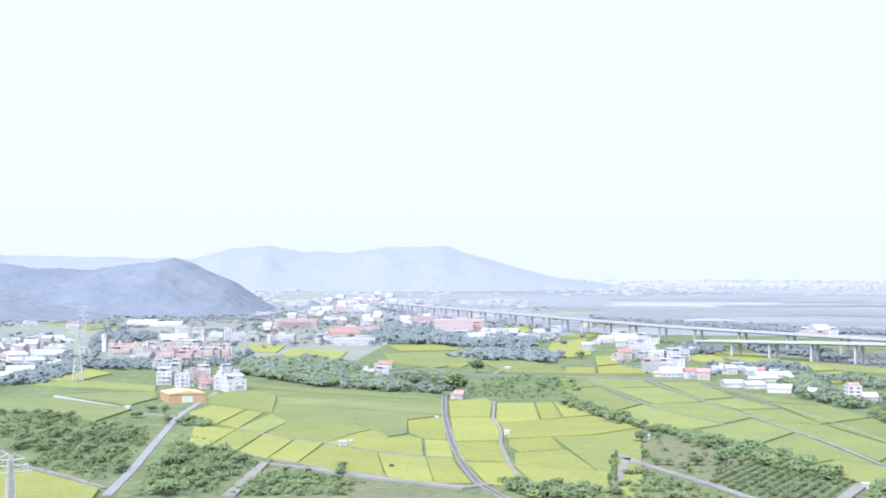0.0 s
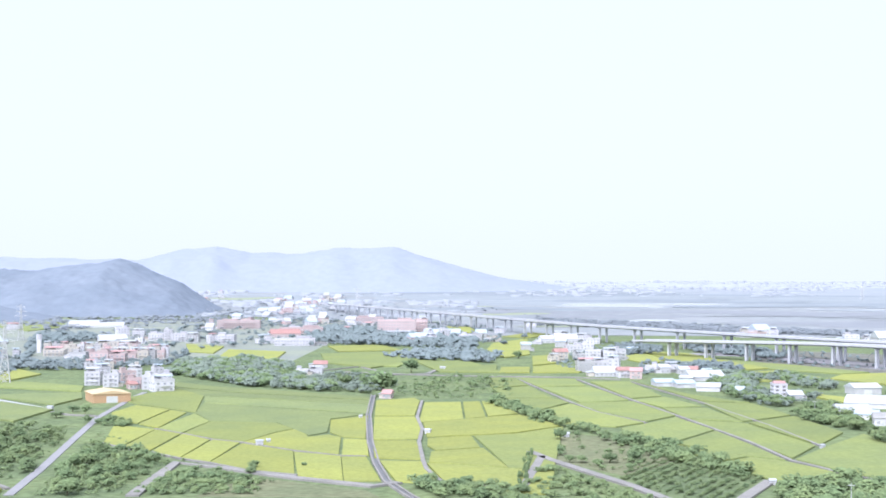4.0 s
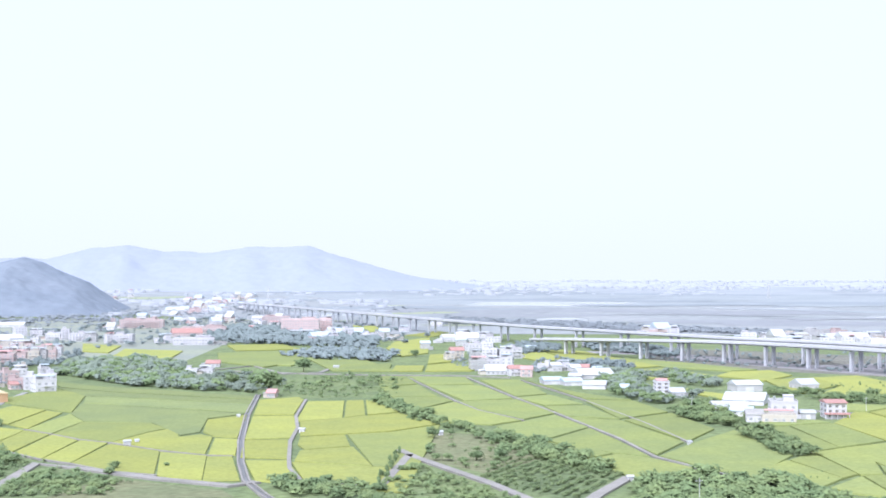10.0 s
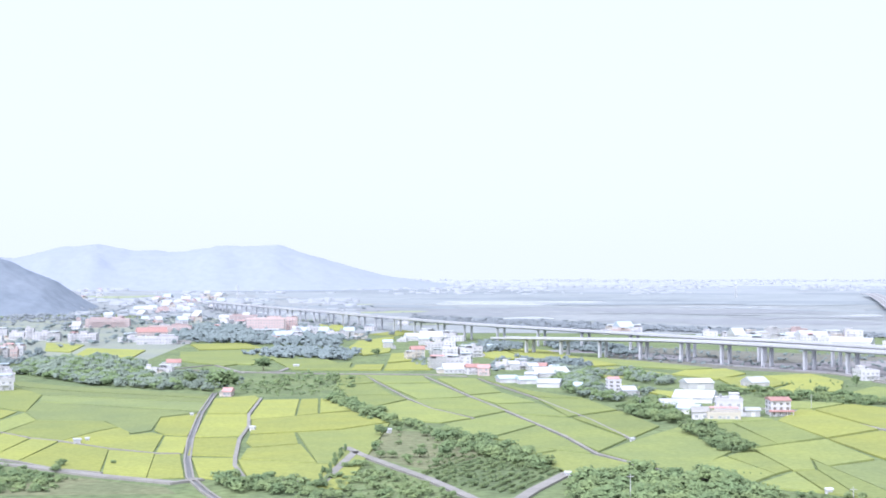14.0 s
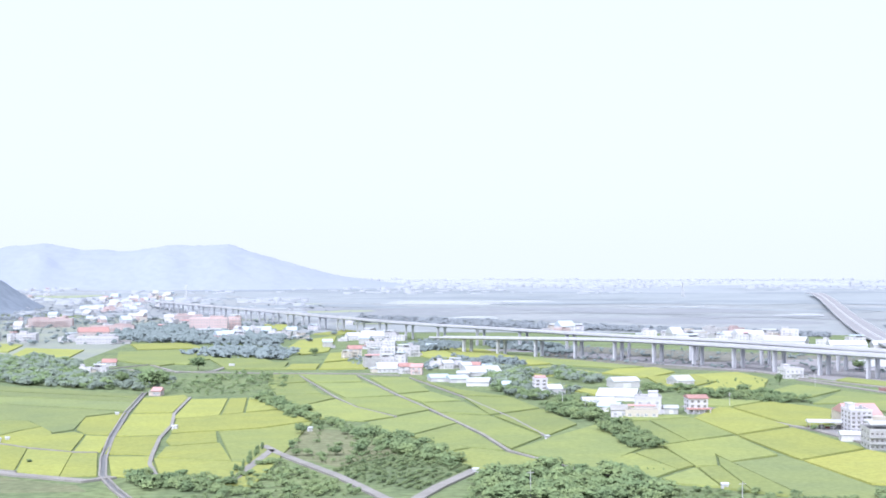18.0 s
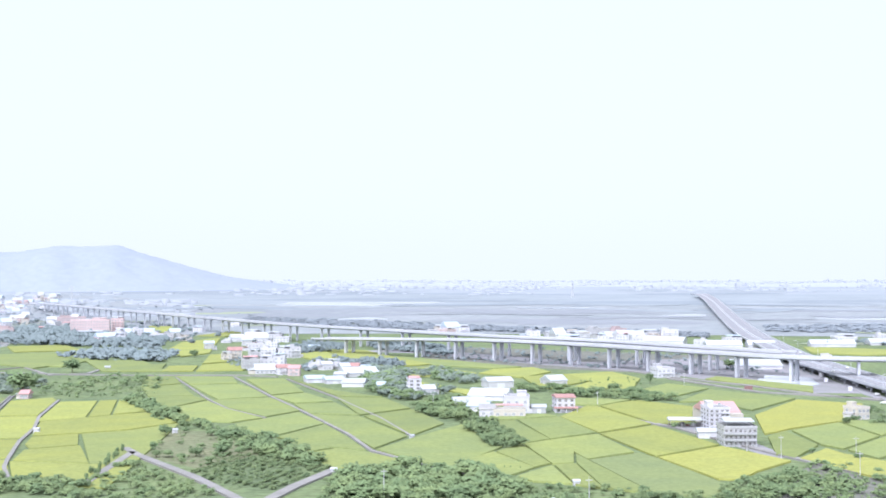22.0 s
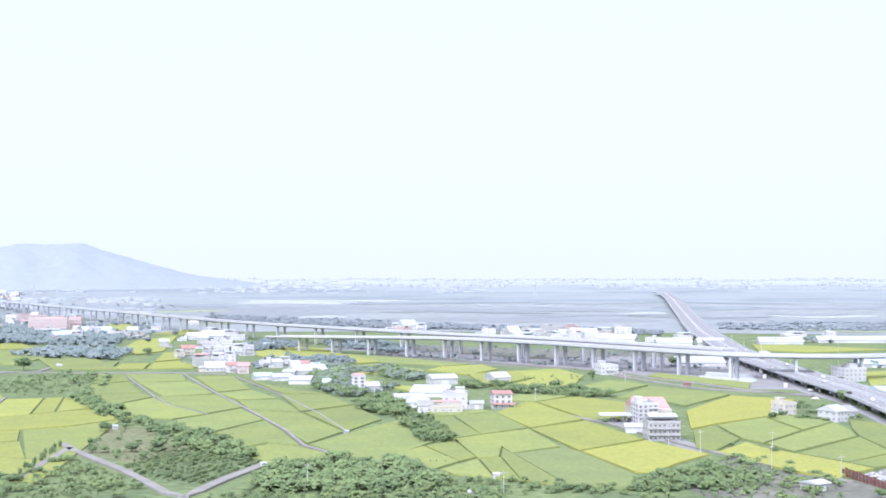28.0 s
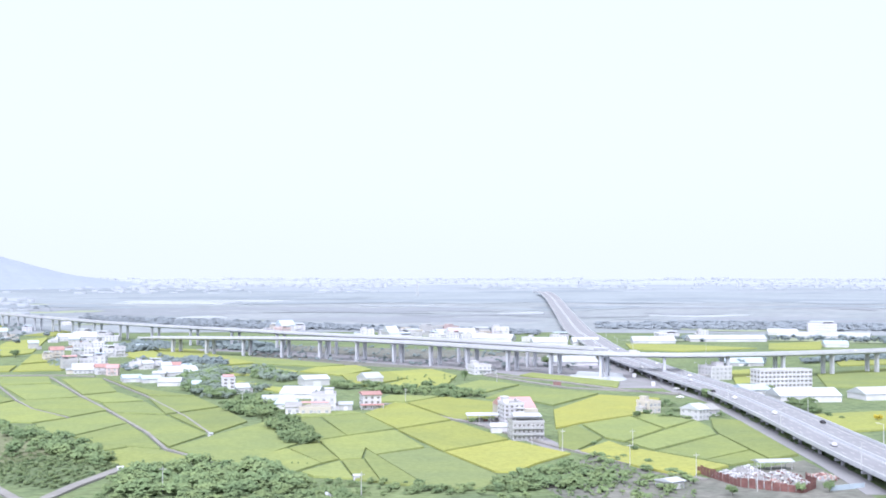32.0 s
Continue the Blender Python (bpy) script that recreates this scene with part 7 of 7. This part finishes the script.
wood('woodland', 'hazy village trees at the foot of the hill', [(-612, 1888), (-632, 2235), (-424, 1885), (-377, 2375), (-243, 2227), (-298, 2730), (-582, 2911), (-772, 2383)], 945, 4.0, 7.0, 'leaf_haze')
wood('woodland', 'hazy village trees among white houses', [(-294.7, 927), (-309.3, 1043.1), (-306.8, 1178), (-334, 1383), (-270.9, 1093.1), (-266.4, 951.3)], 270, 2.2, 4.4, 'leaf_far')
wood('orchard', 'orchard of small green trees behind the paddies', [(13.3, 873.9), (22.1, 964.5), (62, 1029.9), (97.9, 962.1), (80.7, 830.6), (43.8, 839.9)], 75, 1.4, 3.2, 'leaf')
wood('thicket', 'low green scrub in the orchard', [(10.4, 874), (63, 1054.9), (104.9, 994.1), (83.7, 822.7), (39.8, 833.2)], 300, 0.5, 1.3, 'shrub')
wood('thicket', 'scrub between the villages', [(221, 1367), (261, 1479), (264, 1333), (232, 1259), (217, 1263)], 121, 2.4, 4.4, 'leaf_far')
wood('thicket', 'scrub and trees beside the houses', [(225.4, 938.2), (246.4, 1036.9), (271.3, 1031.2), (247.3, 917.5), (221.6, 851.1)], 121, 2.2, 4.2, 'leaf_mid')
wood('thicket', 'scrub and trees round the tall house', [(217.6, 852.1), (243.5, 872.9), (269.5, 839), (253.7, 801.9), (225.1, 764.3), (210.9, 792.9)], 148, 1.8, 3.8, 'leaf_mid')
wood('thicket', 'hedge of trees beside the barn', [(267.2, 998.8), (305.1, 1022.9), (305.1, 919.7), (289.3, 871.7), (274.2, 926.9)], 162, 2.0, 3.8, 'leaf_mid')
wood('thicket', 'grey-green hedge behind the houses', [(246.8, 1149.6), (284.7, 1123.5), (282.3, 1062.7), (249.4, 1057.3)], 108, 2.4, 4.2, 'leaf_far')
wood('thicket', 'hedge of trees across the fields', [(304.4, 831.9), (328.1, 863), (346.4, 804.6), (366.2, 818), (374.4, 781.8), (375.9, 727.8), (353, 726.8), (323.7, 777.9)], 176, 1.6, 3.6, 'leaf')
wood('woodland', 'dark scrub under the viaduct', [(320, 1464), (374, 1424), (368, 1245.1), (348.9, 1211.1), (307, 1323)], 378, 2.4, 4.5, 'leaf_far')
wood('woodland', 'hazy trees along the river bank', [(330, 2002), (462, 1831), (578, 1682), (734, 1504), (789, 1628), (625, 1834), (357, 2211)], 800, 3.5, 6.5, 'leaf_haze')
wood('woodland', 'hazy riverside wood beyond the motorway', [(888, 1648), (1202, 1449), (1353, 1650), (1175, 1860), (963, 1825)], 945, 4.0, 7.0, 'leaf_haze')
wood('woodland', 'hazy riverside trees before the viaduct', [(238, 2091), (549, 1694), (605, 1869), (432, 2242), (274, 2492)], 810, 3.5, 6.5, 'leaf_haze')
wood('thicket', 'grey-green weedy waste ground with bushes', [(267.1, 433.5), (333.1, 485.7), (336.9, 456.8), (328.6, 404.4), (307.5, 367.7), (247.1, 387.7)], 190, 0.8, 2.0, 'leaf')
wood('orchard', 'rows of grey weeds on the waste ground', [(264.1, 426.6), (331, 480.7), (328.6, 404.4), (307.5, 367.7), (247.1, 387.7)], 420, 0.4, 0.9, 'shrub', rows=0.30)
wood('thicket', 'trees between the motorway and the frontage road', [(495.7, 691.8), (511.6, 710.8), (437, 498.4), (396.5, 394.1), (386.5, 386.3), (418.9, 479.9), (464.1, 600.5)], 300, 0.7, 1.5, 'leaf')
wood('thicket', 'bushes round the white houses', [(409.3, 610), (452.9, 667.5), (470, 639.7), (448.2, 589.9), (415.3, 578.6)], 51, 1.2, 2.4, 'leaf')
wood('thicket', 'trees beyond the motorway', [(548.7, 741.5), (576.8, 760), (515, 596.5), (493, 544.8), (493, 573.8)], 82, 1.8, 3.6, 'leaf')
wood('thicket', 'dense shrubs along the lane', [(249.2, 406.7), (280, 437.4), (300, 449.2), (304.8, 420.3), (290.7, 395.5)], 141, 1.2, 2.8, 'leaf')
wood('woodland', 'rounded trees beside the white sheds', [(218.6, 861.9), (244.3, 967.4), (274.2, 1024.1), (261.2, 943.6), (235.5, 860.1), (222.7, 844.3)], 162, 2.0, 3.8, 'leaf_mid')
wood('woodland', 'trees among the white houses', [(193.7, 1034), (221.9, 1159.7), (249, 1205.9), (256.6, 1093.9), (243.5, 1053.2), (224.7, 1097.9), (200.6, 1019.7)], 67, 1.8, 3.2, 'leaf_far')
wood('thicket', 'garden trees in the village', [(143, 1168.9), (202, 1528), (256, 1594), (189.8, 1088), (175.9, 1126.6), (150.9, 1059)], 62, 1.5, 3.0, 'leaf_far')
wood('thicket', 'low scrub field behind the village', [(228, 1263), (275, 1506), (292, 1427), (272, 1317)], 202, 1.6, 3.0, 'leaf_far')
wood('thicket', 'bushes before the flats', [(-287.8, 976.6), (-270.9, 1093.1), (-235.6, 1162), (-252.4, 1241), (-299, 1201), (-301.9, 1093)], 202, 1.6, 3.2, 'leaf_far')
wood('thicket', 'scattered trees in the old village', [(-294.7, 927), (-554, 1710), (-478, 1742), (-314.4, 1242), (-271.5, 976.9)], 121, 2.2, 4.2, 'leaf_far')
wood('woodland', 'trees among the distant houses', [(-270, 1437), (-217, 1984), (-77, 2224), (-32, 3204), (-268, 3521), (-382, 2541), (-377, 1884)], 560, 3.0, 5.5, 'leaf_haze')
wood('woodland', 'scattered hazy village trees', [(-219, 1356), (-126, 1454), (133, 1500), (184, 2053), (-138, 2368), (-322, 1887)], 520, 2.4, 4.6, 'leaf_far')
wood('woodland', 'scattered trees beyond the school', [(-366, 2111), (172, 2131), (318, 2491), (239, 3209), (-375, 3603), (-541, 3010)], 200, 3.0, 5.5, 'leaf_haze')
wood('thicket', 'hedge of trees beyond the motorway', [(646, 925.2), (691, 1002), (740, 1019), (686, 926)], 130, 2.0, 4.0, 'leaf_far')
wood('thicket', 'hedge of trees behind the viaduct', [(763, 1286), (918, 1288), (1002, 1182), (1066, 1267), (963, 1360), (804, 1367)], 220, 2.2, 4.2, 'leaf_far')
wood('thicket', 'hedge of trees under the viaduct', [(720, 930), (831, 955), (862, 996), (772, 975)], 160, 2.0, 3.8, 'leaf_far')
wood('thicket', 'grass tufts and weeds in the meadow', [(77.5, 583.3), (90.4, 632.7), (114.6, 618.7), (134.8, 572), (141.8, 509.2), (100.8, 461.4), (84.7, 543.3)], 200, 0.3, 0.9, 'shrub')
wood('thicket', 'grass tufts and weeds beside the lane', [(-235, 758), (-145.1, 743.9), (-129.3, 603.7), (-117.3, 477.9), (-134.2, 476.7), (-178.7, 581.7)], 420, 0.3, 0.9, 'shrub')
wood('thicket', 'grass tufts and weeds below the farm road', [(-104, 478.5), (-123.3, 666.2), (-67.2, 561.5), (-28.1, 505.4), (-31, 477.6)], 500, 0.3, 0.9, 'shrub')
wood('thicket', 'grey-green weeds and bushes below the viaduct', [(319.8, 1163), (405, 1027.1), (501, 932.1), (557.4, 896.6), (653, 1063.1), (540, 1250), (367, 1373)], 420, 0.9, 2.2, 'leaf_far')
wood('thicket', 'light green scrub before the lane fork', [(22, 448), (62, 458), (98, 430), (94, 392), (30, 396)], 210, 0.7, 1.7, 'shrub')
wood('thicket', 'mixed shrubs and weeds beside the lane fork', [(118, 436), (150, 424), (152, 384), (108, 386), (112, 420)], 130, 0.8, 2.2, 'shrub')
wood('thicket', 'dense green trees along the field edge', [(148, 424), (208, 402), (204, 372), (146, 380)], 150, 1.4, 3.2, 'leaf')
wood('thicket', 'low hedge beside the farm road', [(-132.5, 710.8), (-132.4, 729.4), (-113.3, 700.8), (-110.9, 680.5), (-126.9, 690.4)], 60, 1.2, 2.0, 'leaf')
wood('thicket', 'trees along the edge of the yellow paddies', [(19.7, 489.6), (36.7, 501.5), (58.7, 481.5), (57.7, 472.6), (18.8, 474.7)], 70, 1.2, 2.6, 'leaf')

# ---- single trees ----
tree(8.5, 850.9, 9.4, 16.8, 'leaf')
tree(-16, 926, 5.3, 8.4, 'leaf')
tree(29, 1058, 6.6, 11.4, 'leaf')
tree(-2.4, 925.7, 4.6, 7.6, 'leaf')
tree(-38, 523.9, 2.5, 2.9, 'leaf')
tree(86, 622, 3.5, 5.5, 'leaf')
tree(80, 574.5, 2.1, 3.7, 'leaf')
tree(95, 634, 2.0, 3.0, 'leaf')
tree(56.7, 481.6, 1.1, 1.9, 'leaf')
tree(80.6, 550.4, 2.6, 3.1, 'leaf')
tree(95.7, 549.1, 3.5, 4.0, 'leaf')
tree(95.8, 450.5, 1.8, 2.5, 'leaf')
tree(523.2, 983.3, 5.3, 7.9, 'leaf')
tree(344.6, 780.2, 3.7, 5.4, 'leaf')
tree(406.9, 856.3, 3.4, 8.3, 'leaf')
tree(440.9, 930.2, 2.9, 5.7, 'leaf')
tree(486.8, 670.8, 4.6, 7.9, 'leaf')
tree(435.2, 632.6, 2.8, 4.9, 'leaf')
tree(405.4, 599, 2.6, 4.1, 'leaf')
tree(486.8, 659.6, 2.6, 4.6, 'leaf')
tree(423.3, 598.6, 2.0, 3.5, 'leaf')
tree(347.4, 368.6, 1.9, 3.8, 'leaf')
tree(357.4, 367.6, 2.3, 4.2, 'leaf')
tree(323.5, 371.7, 2.3, 3.8, 'leaf')
tree(345, 482.6, 2.1, 2.8, 'leaf')
tree(282, 438.4, 1.7, 2.5, 'leaf')
tree(337.2, 504.6, 1.7, 2.4, 'leaf')
tree(318.6, 602.6, 2.0, 2.8, 'leaf')
tree(346.5, 641.6, 2.1, 3.6, 'leaf')
tree(358.4, 660.5, 2.5, 4.3, 'leaf')
tree(-166.4, 1240, 4.1, 10.2, 'leaf_far')
tree(-175.4, 1240, 3.6, 8.2, 'leaf_far')
tree(95.4, 649.5, 3.7, 4.8, 'leaf')
tree(89.7, 542.2, 2.2, 2.7, 'leaf')
tree(105.7, 553, 3.6, 4.1, 'leaf')
tree(-39, 539.8, 2.8, 3.0, 'leaf')
tree(-104.5, 540.4, 3.0, 5.2, 'leaf')
tree(-103.4, 556.2, 3.6, 5.8, 'leaf')
tree(-102.3, 577.9, 3.5, 5.6, 'leaf')
tree(-87.7, 545.8, 2.4, 4.0, 'leaf')
tree(-92.5, 523.9, 2.5, 3.8, 'leaf')
tree(-92.8, 478.8, 5.0, 5.8, 'leaf')
tree(-136.9, 558.2, 2.5, 3.2, 'leaf')
tree(-155.8, 546.9, 2.2, 3.1, 'leaf')
tree(107.7, 558, 4.1, 5.5, 'leaf')
tree(113.7, 548, 2.9, 4.0, 'leaf')
tree(89.7, 539.2, 2.0, 2.6, 'leaf')
tree(-156.1, 728.8, 4.2, 3.6, 'leaf')
tree(-154.8, 758.5, 3.7, 3.7, 'leaf')
tree(-20.1, 543.8, 1.5, 1.8, 'leaf')
tree(-145.1, 743.9, 3.6, 6.1, 'leaf')
tree(-134.6, 702.9, 2.9, 4.0, 'leaf')
tree(98, 1187, 4.3, 5.7, 'leaf')
tree(166, 1230, 3.0, 4.5, 'leaf_far')
tree(127, 1237, 6.1, 7.2, 'leaf')
tree(135, 1479, 4.9, 6.1, 'leaf_far')
tree(173, 1638, 4.7, 6.8, 'leaf_far')
tree(482.9, 491.8, 2.3, 5.1, 'leaf_yellow')
tree(457.8, 447.8, 2.4, 4.3, 'leaf_yellow')
tree(382.3, 346.7, 2.6, 4.8, 'leaf_yellow')
tree(508, 544.8, 2.5, 3.9, 'leaf_yellow')
tree(430.6, 405.8, 2.2, 4.3, 'leaf_yellow')
tree(67.6, 565.7, 0.8, 3.5, 'leaf')
tree(67.6, 567.7, 0.7, 3.9, 'leaf')
tree(65.6, 560.8, 1.0, 3.3, 'leaf')
tree(65.6, 552.8, 0.9, 2.8, 'leaf')
tree(64.6, 542.9, 0.8, 3.6, 'leaf')
tree(64.6, 549.9, 0.9, 3.4, 'leaf')
tree(62.6, 546, 0.9, 3.2, 'leaf')
tree(62.6, 531.1, 0.9, 3.7, 'leaf')
tree(61.6, 527.2, 0.8, 3.7, 'leaf')
tree(61.6, 532.1, 0.7, 2.8, 'leaf')
tree(61.7, 524.2, 0.8, 2.9, 'leaf')
tree(59.7, 520.3, 0.7, 3.2, 'leaf')
tree(59.7, 510.3, 0.8, 3.6, 'leaf')
tree(59.7, 506.4, 0.8, 2.6, 'leaf')
tree(58.7, 502.4, 0.9, 3.1, 'leaf')
tree(57.7, 507.4, 0.9, 3.1, 'leaf')
tree(56.7, 505.5, 0.9, 3.6, 'leaf')
tree(55.7, 493.6, 0.7, 2.5, 'leaf')
tree(55.7, 490.6, 0.8, 2.4, 'leaf')
tree(55.7, 494.6, 0.8, 2.7, 'leaf')
tree(378.2, 808.5, 0.7, 2.5, 'leaf')
tree(378.9, 896.1, 0.8, 1.6, 'leaf')
tree(363, 865.4, 0.8, 1.7, 'leaf')
tree(341.3, 826, 0.6, 2.5, 'leaf')
tree(398.9, 860, 0.7, 2.1, 'leaf')
tree(379, 843.2, 0.8, 2.2, 'leaf')
tree(397, 847.9, 0.7, 2.3, 'leaf')
tree(368, 874.6, 0.9, 2.1, 'leaf')
tree(393.9, 899.8, 0.8, 2.2, 'leaf')
tree(347.1, 847.9, 0.8, 1.5, 'leaf')
tree(382, 855.3, 0.8, 1.9, 'leaf')
tree(377.1, 830.3, 0.6, 1.5, 'leaf')
tree(369.2, 811.2, 0.6, 1.9, 'leaf')
tree(385.9, 869.5, 0.7, 1.9, 'leaf')
tree(365.1, 845.6, 0.7, 1.9, 'leaf')
tree(405.9, 895.3, 0.8, 2.4, 'leaf')
tree(373.9, 881.9, 0.9, 1.8, 'leaf')
tree(361, 862.3, 0.8, 1.6, 'leaf')
tree(371, 870.8, 0.9, 2.0, 'leaf')
tree(404.9, 880.2, 0.7, 2.3, 'leaf')
tree(396, 853.9, 0.6, 1.6, 'leaf')
tree(386.9, 882.5, 0.9, 2.5, 'leaf')
tree(366, 877.5, 0.9, 2.3, 'leaf')
tree(395.9, 864.9, 0.6, 1.8, 'leaf')
tree(397.9, 872, 0.7, 2.0, 'leaf')
tree(374, 862.9, 0.9, 1.7, 'leaf')
tree(204.8, 488.4, 0.3, 1.5, 'leaf')
tree(209.8, 485.4, 0.3, 1.5, 'leaf')
tree(206.8, 487.4, 0.3, 1.5, 'leaf')
tree(213.8, 501.4, 0.3, 1.5, 'leaf')
